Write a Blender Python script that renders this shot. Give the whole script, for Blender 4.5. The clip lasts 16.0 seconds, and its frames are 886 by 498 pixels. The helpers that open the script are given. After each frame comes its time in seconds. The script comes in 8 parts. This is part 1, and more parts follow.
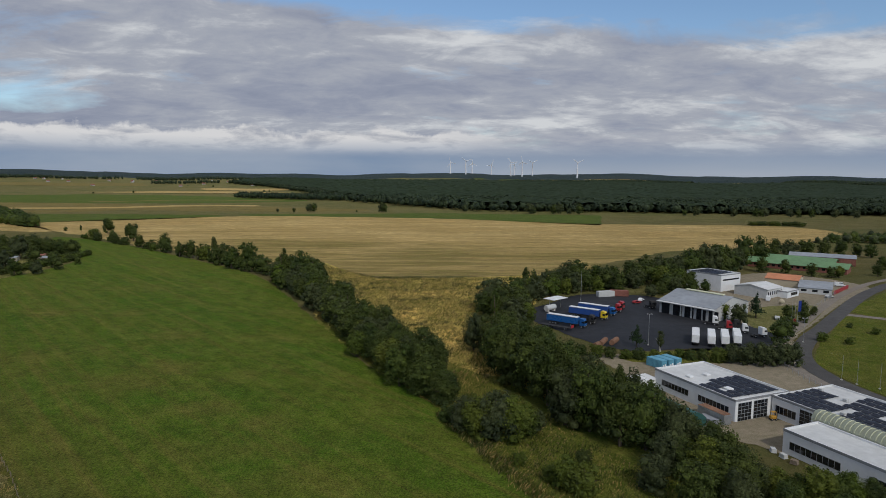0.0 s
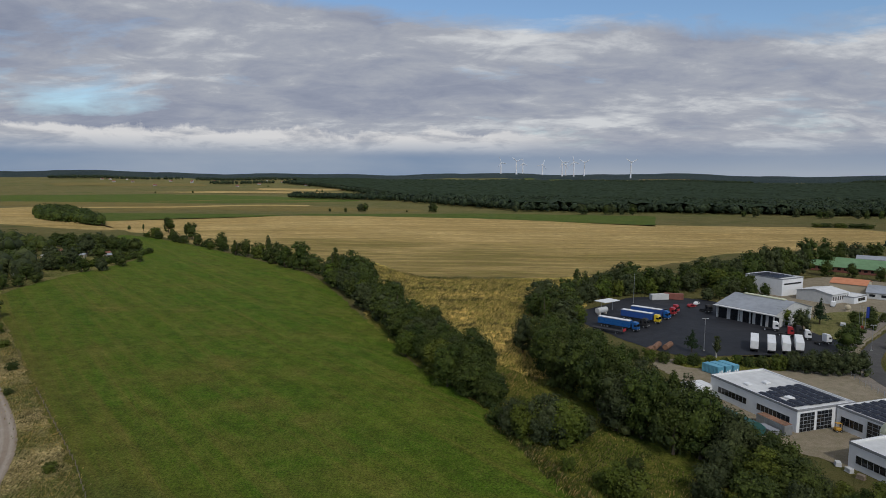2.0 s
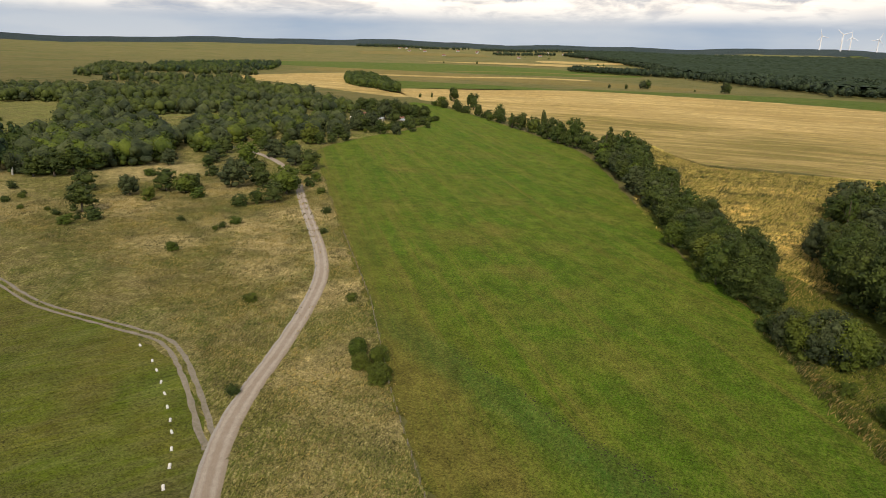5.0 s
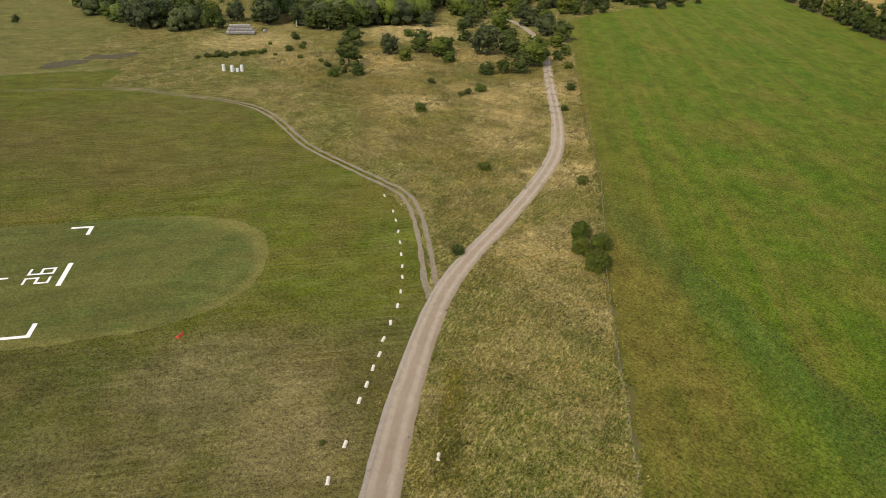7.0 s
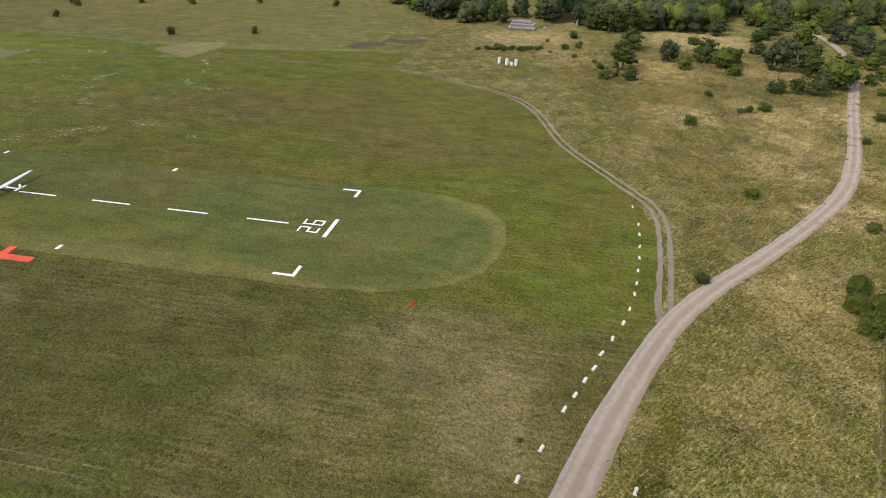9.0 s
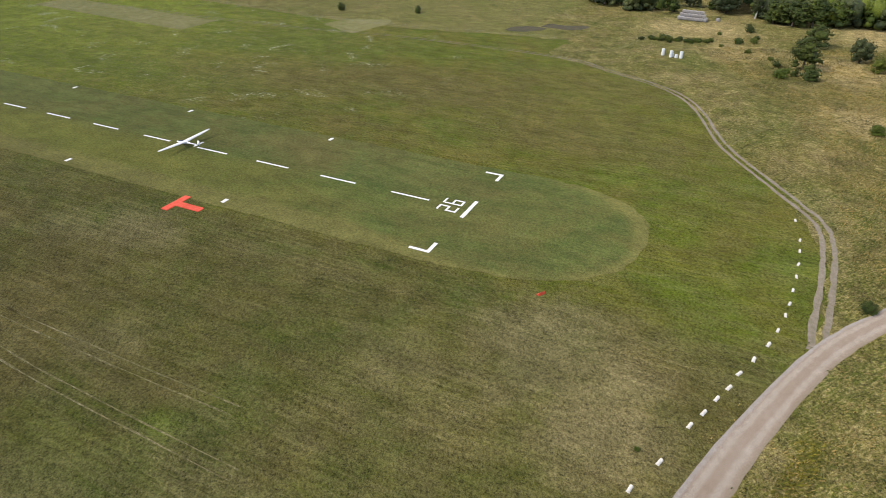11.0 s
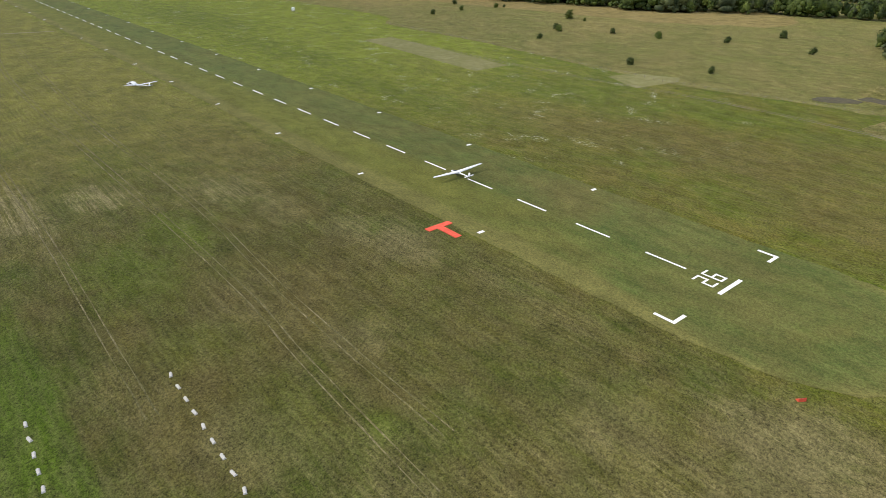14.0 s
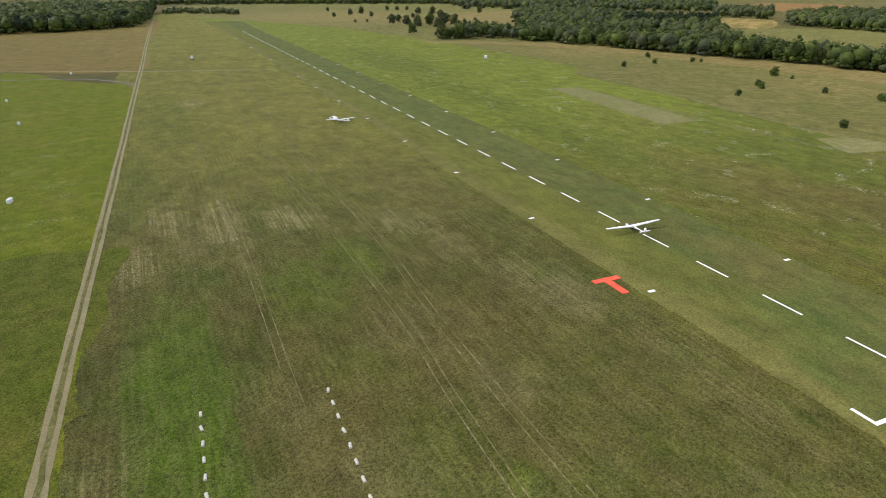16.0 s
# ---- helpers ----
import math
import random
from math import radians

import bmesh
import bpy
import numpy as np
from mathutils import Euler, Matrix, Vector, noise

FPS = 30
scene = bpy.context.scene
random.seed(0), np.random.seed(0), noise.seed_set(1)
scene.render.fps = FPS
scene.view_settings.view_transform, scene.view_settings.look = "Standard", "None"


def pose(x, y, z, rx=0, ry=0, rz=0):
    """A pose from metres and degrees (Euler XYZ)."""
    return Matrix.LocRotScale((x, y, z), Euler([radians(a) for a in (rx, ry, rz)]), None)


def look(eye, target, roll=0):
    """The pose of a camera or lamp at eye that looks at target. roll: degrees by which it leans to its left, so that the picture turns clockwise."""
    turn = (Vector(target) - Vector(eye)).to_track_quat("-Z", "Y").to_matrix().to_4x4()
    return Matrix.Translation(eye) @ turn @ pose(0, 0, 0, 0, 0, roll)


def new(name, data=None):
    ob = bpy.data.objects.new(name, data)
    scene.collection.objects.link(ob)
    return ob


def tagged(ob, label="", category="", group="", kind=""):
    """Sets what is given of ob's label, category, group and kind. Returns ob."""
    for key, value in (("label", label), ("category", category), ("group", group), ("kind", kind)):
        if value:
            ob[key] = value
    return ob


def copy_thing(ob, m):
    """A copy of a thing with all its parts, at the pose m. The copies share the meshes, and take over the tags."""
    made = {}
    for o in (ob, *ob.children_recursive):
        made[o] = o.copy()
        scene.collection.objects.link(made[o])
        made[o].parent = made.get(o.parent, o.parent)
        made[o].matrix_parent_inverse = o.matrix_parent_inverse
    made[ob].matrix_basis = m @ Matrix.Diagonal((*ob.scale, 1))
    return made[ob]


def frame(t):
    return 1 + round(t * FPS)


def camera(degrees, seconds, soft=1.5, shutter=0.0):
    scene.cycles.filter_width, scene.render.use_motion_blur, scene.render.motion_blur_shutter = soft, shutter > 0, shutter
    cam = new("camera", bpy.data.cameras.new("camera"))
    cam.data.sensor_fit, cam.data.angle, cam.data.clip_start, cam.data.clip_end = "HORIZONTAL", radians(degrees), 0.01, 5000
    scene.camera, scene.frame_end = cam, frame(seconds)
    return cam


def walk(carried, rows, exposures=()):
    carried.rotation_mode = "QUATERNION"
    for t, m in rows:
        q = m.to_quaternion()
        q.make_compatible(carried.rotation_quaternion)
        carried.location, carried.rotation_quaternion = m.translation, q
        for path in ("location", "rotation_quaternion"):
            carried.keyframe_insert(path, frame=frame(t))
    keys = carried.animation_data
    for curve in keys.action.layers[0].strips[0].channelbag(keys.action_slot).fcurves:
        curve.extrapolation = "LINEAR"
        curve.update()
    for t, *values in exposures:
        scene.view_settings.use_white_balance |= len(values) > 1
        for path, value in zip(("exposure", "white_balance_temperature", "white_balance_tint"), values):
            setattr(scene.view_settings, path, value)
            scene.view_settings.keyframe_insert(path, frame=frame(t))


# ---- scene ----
cam = camera(68.98, 16.0, soft=0.5)
PATH = [
    (0.0, pose(0.00, -0.00, 60.00, 83.40, -0.45, 0.00)),
    (0.5, pose(0.06, 0.23, 60.09, 83.39, -0.43, 1.07)),
    (1.0, pose(0.18, 0.65, 60.16, 83.38, -0.30, 2.21)),
    (1.5, pose(0.16, 0.65, 60.16, 83.38, -0.36, 3.32)),
    (2.0, pose(0.12, 0.59, 60.11, 83.38, -0.37, 4.44)),
    (2.5, pose(-0.02, 0.52, 60.10, 83.37, -0.44, 5.57)),
    (3.0, pose(-0.39, 0.70, 60.08, 83.35, -0.52, 9.78)),
    (3.5, pose(-0.40, 0.88, 60.10, 81.61, -0.65, 15.20)),
    (6.0, pose(-0.06, -0.39, 60.60, 64.77, -1.62, 38.21)),
    (6.5, pose(-0.21, -0.12, 60.69, 61.43, -1.46, 44.20)),
    (7.0, pose(-0.43, 0.13, 60.53, 60.95, -1.39, 50.30)),
    (7.5, pose(-0.72, 0.27, 60.37, 60.86, -1.34, 56.57)),
    (8.0, pose(-0.85, 0.43, 60.32, 60.78, -1.27, 62.84)),
    (8.5, pose(-1.11, 0.68, 60.13, 60.72, -1.14, 68.93)),
    (11.0, pose(-1.55, 0.76, 59.92, 59.03, -0.71, 87.40)),
    (11.5, pose(-1.63, 0.71, 59.87, 58.90, -0.67, 91.49)),
    (12.0, pose(-1.81, 0.79, 59.90, 58.84, -0.48, 95.58)),
    (12.5, pose(-2.00, 0.85, 59.84, 58.64, -0.44, 99.72)),
    (13.0, pose(-2.25, 0.77, 59.88, 59.66, -0.39, 103.79)),
    (13.5, pose(-2.25, 0.72, 59.79, 61.63, -0.31, 107.75)),
    (14.0, pose(-2.28, 0.52, 59.70, 62.93, -0.29, 111.67)),
    (14.5, pose(-2.68, 0.46, 59.47, 64.17, -0.20, 115.64)),
    (15.0, pose(-3.15, 0.17, 59.10, 65.32, -0.21, 119.69)),
    (15.5, pose(-3.38, 0.02, 58.94, 66.36, -0.19, 123.75)),
    (16.0, pose(-3.48, 0.02, 58.81, 66.91, -0.13, 127.70)),
]
EXPOSURES = [(0.0, -1.44, 6220, 11), (2.8, -1.44, 6250, 11), (3.7, -1.28, 6550, 13), (5.8, -0.40, 7550, 11), (7.0, -0.42, 7450, 12), (8.7, -0.36, 6600, 18), (10.8, -0.24, 6500, 15), (12.5, -0.16, 6550, 13), (14.5, -0.12, 6550, 12), (16.0, -0.11, 6800, 10)]
walk(cam, PATH, EXPOSURES)

# ---- sky and sun ----
SUN_AZ, SUN_EL = 162.0, 40.0            # degrees clockwise from +y, degrees above the ground


def sky_world():
    w = bpy.data.worlds.new("sky")
    scene.world = w
    w.use_nodes = True
    nt = w.node_tree
    N, L = nt.nodes, nt.links
    N.clear()
    out, bg = N.new("ShaderNodeOutputWorld"), N.new("ShaderNodeBackground")
    L.new(bg.outputs[0], out.inputs[0])
    sky = N.new("ShaderNodeTexSky")
    sky.sky_type, sky.sun_disc = "NISHITA", False
    sky.sun_elevation, sky.sun_rotation = radians(SUN_EL), radians(SUN_AZ)
    tc, sep = N.new("ShaderNodeTexCoord"), N.new("ShaderNodeSeparateXYZ")
    L.new(tc.outputs["Generated"], sep.inputs[0])

    def m(op, a, b=None, clamp=False):
        n = N.new("ShaderNodeMath")
        n.operation, n.use_clamp = op, clamp
        for i, v in enumerate((a, b)):
            if v is None:
                continue
            if isinstance(v, (int, float)):
                n.inputs[i].default_value = v
            else:
                L.new(v, n.inputs[i])
        return n.outputs[0]

    def ramp(f, stops):
        n = N.new("ShaderNodeValToRGB")
        e = n.color_ramp.elements
        while len(e) < len(stops):
            e.new(0.5)
        for k, (p, c) in enumerate(stops):
            e[k].position, e[k].color = p, (*c, 1) if len(c) == 3 else c
        L.new(f, n.inputs[0])
        return n.outputs[0]

    def noise_tex(vec, scale, detail=8, rough=0.55, dist=0.0):
        n = N.new("ShaderNodeTexNoise")
        n.inputs["Scale"].default_value, n.inputs["Detail"].default_value = scale, detail
        n.inputs["Roughness"].default_value, n.inputs["Distortion"].default_value = rough, dist
        L.new(vec, n.inputs["Vector"])
        return n.outputs["Fac"]

    def mix(f, a, b):
        n = N.new("ShaderNodeMix")
        n.data_type = "RGBA"
        L.new(f, n.inputs[0])
        for i, v in ((6, a), (7, b)):
            if isinstance(v, tuple):
                n.inputs[i].default_value = (*v, 1)
            else:
                L.new(v, n.inputs[i])
        return n.outputs[2]

    z = m("MAXIMUM", sep.outputs[2], 0.0)
    zz = m("ADD", z, 0.20)
    comb = N.new("ShaderNodeCombineXYZ")
    comb_x, comb_y = m("DIVIDE", sep.outputs[0], zz), m("DIVIDE", sep.outputs[1], zz)
    L.new(comb_x, comb.inputs[0])
    L.new(comb_y, comb.inputs[1])
    vec = N.new("ShaderNodeMapping")
    vec.inputs["Rotation"].default_value = (0, 0, radians(-18))
    vec.inputs["Scale"].default_value = (0.90, 1.25, 1)
    vec.inputs["Location"].default_value = (3.1, 0.4, 0)
    L.new(comb.outputs[0], vec.inputs[0])
    v = vec.outputs[0]
    def gap(px, py, r):
        dx = m("DIVIDE", m("SUBTRACT", comb_x, px), r)
        dy = m("DIVIDE", m("SUBTRACT", comb_y, py), r * 0.8)
        return m("SUBTRACT", 1.0, m("SQRT", m("ADD", m("MULTIPLY", dx, dx), m("MULTIPLY", dy, dy))), True)

    # the sheet ends in a ragged bright edge high in the north-east, and two thin places let pale blue through
    body = noise_tex(v, 0.95, 13, 0.58, 0.15)
    wisp = noise_tex(v, 2.6, 10, 0.60, 0.5)
    ragged = m("MULTIPLY", m("SUBTRACT", m("ADD", body, wisp), 1.0), 0.11)
    height = m("ADD", m("ADD", sep.outputs[2], m("MULTIPLY", sep.outputs[0], 0.075)), ragged)
    past_edge = m("MULTIPLY", m("DIVIDE", m("SUBTRACT", height, 0.205), 0.028, True), m("DIVIDE", m("SUBTRACT", 0.50, sep.outputs[2]), 0.12, True))
    near_edge = m("SUBTRACT", 1.0, m("DIVIDE", m("ABSOLUTE", m("SUBTRACT", height, 0.192)), 0.045), True)
    thin = m("ADD", gap(-2.25, 2.0, 0.34), gap(-1.88, 2.85, 0.42))
    breaks = m("ADD", m("MULTIPLY", past_edge, 0.28), m("MULTIPLY", thin, 0.20))
    cover = ramp(m("SUBTRACT", m("ADD", m("MULTIPLY", body, 0.55), m("MULTIPLY", wisp, 0.45)), breaks), [(0.24, (0, 0, 0)), (0.44, (1, 1, 1))])
    fine = noise_tex(v, 4.2, 10, 0.62, 0.5)
    tone = m("ADD", m("MULTIPLY", noise_tex(v, 1.15, 14, 0.61, 0.25), 0.66), m("MULTIPLY", fine, 0.34))
    tone = m("ADD", m("ADD", tone, m("MULTIPLY", near_edge, 0.06)), m("MULTIPLY", m("SUBTRACT", sep.outputs[0], 0.05), 0.075))
    shade = ramp(tone, [(0.32, (0.35, 0.39, 0.50)), (0.43, (0.44, 0.475, 0.57)), (0.53, (0.57, 0.595, 0.65)), (0.63, (0.95, 0.96, 0.95))])
    blue = N.new("ShaderNodeMix")
    blue.data_type, blue.blend_type = "RGBA", "MULTIPLY"
    blue.inputs[0].default_value = 1.0
    L.new(sky.outputs[0], blue.inputs[6])
    blue.inputs[7].default_value = (0.135, 0.150, 0.162, 1)
    high = mix(cover, blue.outputs[2], shade)
    # a line of cumulus near the horizon and grey-blue rain haze under it
    cv = N.new("ShaderNodeMapping")
    cv.inputs["Scale"].default_value = (1, 1, 4.5)
    L.new(tc.outputs["Generated"], cv.inputs[0])
    lump = noise_tex(cv.outputs[0], 9.0, 10, 0.62, 0.3)
    puff = ramp(lump, [(0.30, (0.44, 0.48, 0.57)), (0.42, (0.66, 0.67, 0.70)), (0.54, (1.0, 0.98, 0.95))])
    top = m("ADD", 0.066, m("MULTIPLY", m("SUBTRACT", noise_tex(tc.outputs["Generated"], 16.0, 6, 0.6), 0.5), 0.06))
    below_top = m("DIVIDE", m("SUBTRACT", top, z), 0.006, True)
    above_base = m("DIVIDE", m("SUBTRACT", z, m("ADD", 0.024, m("MULTIPLY", m("SUBTRACT", lump, 0.5), 0.03))), 0.012, True)
    west = m("ADD", m("MULTIPLY", m("SUBTRACT", 0.10, sep.outputs[0]), 6.0), 0.35, True)
    s1 = mix(m("MULTIPLY", m("MULTIPLY", below_top, above_base), m("MAXIMUM", west, 0.12)), high, puff)
    haze = ramp(noise_tex(cv.outputs[0], 3.0, 6, 0.5), [(0.35, (0.24, 0.36, 0.54)), (0.65, (0.45, 0.53, 0.64))])
    glow = ramp(m("DIVIDE", z, 0.03), [(0.1, (0.56, 0.61, 0.67)), (0.9, (0.40, 0.48, 0.60))])
    hz = m("SUBTRACT", 1.25, m("DIVIDE", z, 0.042), True)
    s2 = mix(m("MULTIPLY", hz, 1.4, True), s1, mix(m("SUBTRACT", 0.75, m("MULTIPLY", west, 0.55)), haze, glow))
    L.new(s2, bg.inputs[0])
    bg.inputs[1].default_value = 1.78
    return w


sky_world()
sun = new("sun", bpy.data.lights.new("sun", "SUN"))
sun.data.energy, sun.data.angle, sun.data.color = 3.6, radians(0.55), (1.0, 0.95, 0.86)
_a, _e = radians(SUN_AZ), radians(SUN_EL)
SUN_TO = Vector((math.sin(_a) * math.cos(_e), math.cos(_a) * math.cos(_e), math.sin(_e)))
sun.matrix_world = look(SUN_TO * 300, (0, 0, 0))

# ---- materials ----
MATS = {}


class Mat:
    """A small builder for node materials in world-size coordinates."""

    def __init__(self, name, rough=0.8, metal=0.0, spec=0.3):
        self.m = bpy.data.materials.new(name)
        self.m.use_nodes = True
        self.t = self.m.node_tree
        self.N, self.L = self.t.nodes, self.t.links
        self.b = self.N["Principled BSDF"]
        self.b.inputs["Roughness"].default_value = rough
        self.b.inputs["Metallic"].default_value = metal
        self.b.inputs["Specular IOR Level"].default_value = spec
        self.b.inputs["Diffuse Roughness"].default_value = 1.0 if rough > 0.8 else 0.3
        self.co = self.N.new("ShaderNodeTexCoord").outputs["Object"]
        MATS[name] = self.m

    def val(self, socket, v):
        if isinstance(v, tuple):
            socket.default_value = (*v, 1) if len(v) == 3 else v
        elif isinstance(v, (int, float)):
            socket.default_value = v
        else:
            self.L.new(v, socket)

    def mapping(self, scale=(1, 1, 1), rot=0.0, vec=None):
        n = self.N.new("ShaderNodeMapping")
        n.inputs["Rotation"].default_value = (0, 0, rot)
        self.L.new(vec or self.co, n.inputs[0])
        k = self.N.new("ShaderNodeMapping")
        k.inputs["Scale"].default_value = scale
        self.L.new(n.outputs[0], k.inputs[0])
        return k.outputs[0]

    def noise(self, size, detail=5, rough=0.6, dist=0.0, vec=None, lo=0.35, hi=0.65):
        n = self.N.new("ShaderNodeTexNoise")
        n.inputs["Scale"].default_value = 1.0 / size
        n.inputs["Detail"].default_value = detail
        n.inputs["Roughness"].default_value = rough
        n.inputs["Distortion"].default_value = dist
        self.L.new(vec or self.co, n.inputs["Vector"])
        r = self.N.new("ShaderNodeMapRange")
        r.inputs[1].default_value, r.inputs[2].default_value = lo, hi
        self.L.new(n.outputs["Fac"], r.inputs[0])
        return r.outputs[0]

    def math(self, op, a, b=0.0, clamp=False):
        n = self.N.new("ShaderNodeMath")
        n.operation, n.use_clamp = op, clamp
        self.val(n.inputs[0], a)
        self.val(n.inputs[1], b)
        return n.outputs[0]

    def mix(self, f, a, b, mode="MIX"):
        n = self.N.new("ShaderNodeMix")
        n.data_type, n.blend_type = "RGBA", mode
        self.val(n.inputs[0], f)
        self.val(n.inputs[6], a)
        self.val(n.inputs[7], b)
        return n.outputs[2]

    def axis(self, d, o):
        """Signed metres from the point o along the direction d."""
        n = self.N.new("ShaderNodeVectorMath")
        n.operation = "DOT_PRODUCT"
        self.L.new(self.co, n.inputs[0])
        n.inputs[1].default_value = (d[0], d[1], 0)
        return self.math("ADD", n.outputs["Value"], -(o[0] * d[0] + o[1] * d[1]))

    def smooth(self, x, a, b):
        r = self.N.new("ShaderNodeMapRange")
        r.interpolation_type = "SMOOTHSTEP"
        self.val(r.inputs[0], x)
        r.inputs[1].default_value, r.inputs[2].default_value = a, b
        return r.outputs[0]

    def stains(self, u, v, spots, warp, mean=1.3, soft=0.5):
        """The strongest of several soft ragged spots: along, across, half-length, half-width, strength."""
        total = None
        for (u0, v0, ru, rv, k) in spots:
            a = self.math("MULTIPLY", self.math("ADD", u, -u0), 1.0 / ru)
            b = self.math("MULTIPLY", self.math("ADD", v, -v0), 1.0 / rv)
            d = self.math("ADD", self.math("MULTIPLY", a, a), self.math("MULTIPLY", b, b))
            f = self.math("MULTIPLY", self.smooth(self.math("ADD", self.math("SQRT", d), warp), mean + 0.75 + soft, mean + 0.75 - soft), k)
            total = f if total is None else self.math("MAXIMUM", total, f)
        return total

    def rand(self):
        return self.N.new("ShaderNodeObjectInfo").outputs["Random"]

    def island(self):
        return self.N.new("ShaderNodeNewGeometry").outputs["Random Per Island"]

    def color(self, c):
        self.val(self.b.inputs["Base Color"], c)
        return self

    def rough(self, v):
        self.val(self.b.inputs["Roughness"], v)
        return self

    def bump(self, h, dist=0.05, strength=0.6):
        n = self.N.new("ShaderNodeBump")
        n.inputs["Distance"].default_value = dist
        n.inputs["Strength"].default_value = strength
        self.val(n.inputs["Height"], h)
        self.L.new(n.outputs[0], self.b.inputs["Normal"])
        return self


def grass(name, green, olive, dry, dryness=0.3, big=45.0, rot=0.0, stripe=0.0, stripe_w=3.0, mid=6.0, relief=0.12, dark=0.45, streak=0.0, fleck=0.5, bloom=0.0, tone=0.80):
    """Grassland: broad patches of three tones, tufts, and mown or drilled lines."""
    q = Mat(name, 0.95, spec=0.1)
    green, olive, dry = ((c[0] * tone * 0.97, c[1] * tone, c[2] * tone * 0.72) for c in (green, olive, dry))
    lines = q.mapping((1, 0.07, 1), rot)
    p1 = q.noise(big, 6, 0.62, 0.6, lo=0.38, hi=0.62)
    p2 = q.noise(mid, 9, 0.74, 0.3, lo=0.38, hi=0.62)
    p3 = q.noise(0.5, 5, 0.75, lo=0.38, hi=0.62)
    p4 = q.noise(big * 0.35, 8, 0.7, 0.8, q.mapping((1, 0.45, 1), rot), lo=0.4, hi=0.66)
    col = q.mix(p1, green, olive)
    far = q.math("MULTIPLY", q.math("ADD", q.math("MULTIPLY", p4, 0.65), q.math("MULTIPLY", p2, 0.5)), dryness * 1.6, True)
    col = q.mix(far, col, dry)
    if stripe:
        s1 = q.noise(stripe_w, 3, 0.55, 0.1, q.mapping((1, 0.02, 1), rot), lo=0.38, hi=0.62)
        s2 = q.noise(stripe_w * 0.33, 4, 0.6, 0.0, q.mapping((1, 0.03, 1), rot), lo=0.4, hi=0.62)
        gate = q.noise(big * 0.6, 3, 0.5, lo=0.38, hi=0.6)
        s0 = q.noise(stripe_w * 6, 3, 0.5, 0.2, q.mapping((1, 0.03, 1), rot), lo=0.40, hi=0.60)
        col = q.mix(q.math("MULTIPLY", s0, min(1.0, stripe * 0.9)), col, q.mix(0.35, green, olive))
        col = q.mix(q.math("MULTIPLY", s1, stripe), col, q.mix(0.6, dry, olive))
        col = q.mix(q.math("MULTIPLY", q.math("MULTIPLY", s2, gate), stripe * 1.3, True), col, q.mix(0.8, olive, dry))
    if streak:
        straw = (dry[0] * 1.35, dry[1] * 1.32, dry[2] * 1.6)
        s3 = q.noise(0.24, 4, 0.8, 0.2, q.mapping((1, 0.35, 1), rot), lo=0.49, hi=0.60)
        s4 = q.noise(0.5, 5, 0.8, 0.3, q.mapping((1, 0.12, 1), rot), lo=0.44, hi=0.58)
        g3 = q.noise(13.0, 7, 0.68, 0.8, lo=0.50, hi=0.60)
        g4 = q.noise(2.4, 5, 0.75, 0.4, lo=0.42, hi=0.60)
        f3 = q.math("ADD", q.math("MULTIPLY", s3, q.math("ADD", q.math("MULTIPLY", g4, 0.35), 0.18)), q.math("MULTIPLY", q.math("MULTIPLY", s4, g3), q.math("ADD", q.math("MULTIPLY", g4, 0.6), 0.3)))
        col = q.mix(q.math("MULTIPLY", f3, streak, True), col, straw)
    fl = q.noise(0.27, 3, 0.8, 0.4, lo=0.40, hi=0.60)
    shade = q.math("ADD", q.math("MULTIPLY", q.math("ADD", q.math("MULTIPLY", p2, 0.55), q.math("MULTIPLY", q.math("ADD", p3, fl), 0.75 * fleck)), dark), 1.0 - dark * 0.62)
    col = q.mix(1.0, col, shade, "MULTIPLY")
    if bloom:
        b1 = q.noise(14.0, 3, 0.5, 0.5, lo=0.60, hi=0.70)
        b2 = q.noise(0.8, 3, 0.8, lo=0.56, hi=0.66)
        col = q.mix(q.math("MULTIPLY", q.math("MULTIPLY", b1, b2), bloom), col, (0.46, 0.47, 0.33))
    q.color(col)
    q.bump(q.math("ADD", q.math("MULTIPLY", p2, 1.2), q.math("ADD", p3, fl)), relief, 0.8)
    return q.m


def dirt(name, a, b, c, size=2.0, relief=0.04, rough=0.92):
    q = Mat(name, rough, spec=0.2)
    col = q.mix(q.noise(size * 6, 5, 0.6), a, b)
    col = q.mix(q.math("MULTIPLY", q.noise(size, 6, 0.7, 0.4), 0.7), col, c)
    g = q.noise(0.16, 3, 0.7, lo=0.3, hi=0.7)
    col = q.mix(0.35, col, q.mix(g, (0.1, 0.09, 0.08), (0.7, 0.66, 0.6)), "OVERLAY")
    q.color(col).bump(q.math("ADD", g, q.noise(size * 0.4)), relief)
    return q.m


def plain(name, c, rough=0.5, metal=0.0, vary=0.12, size=0.8, spec=0.4, relief=0.0):
    """Paint, sheet metal or plastic with slight staining and wear."""
    q = Mat(name, rough, metal, spec)
    n = q.noise(size, 6, 0.65)
    n2 = q.noise(size * 9, 3, 0.5)
    dk = tuple(x * (1 - vary * 1.6) for x in c)
    lt = tuple(min(1, x * (1 + vary * 0.6)) for x in c)
    q.color(q.mix(q.math("MULTIPLY", q.math("ADD", n, n2), 0.5), lt, dk))
    q.rough(q.math("ADD", q.math("MULTIPLY", n, 0.2), rough - 0.1))
    if relief:
        q.bump(n, relief)
    return q.m


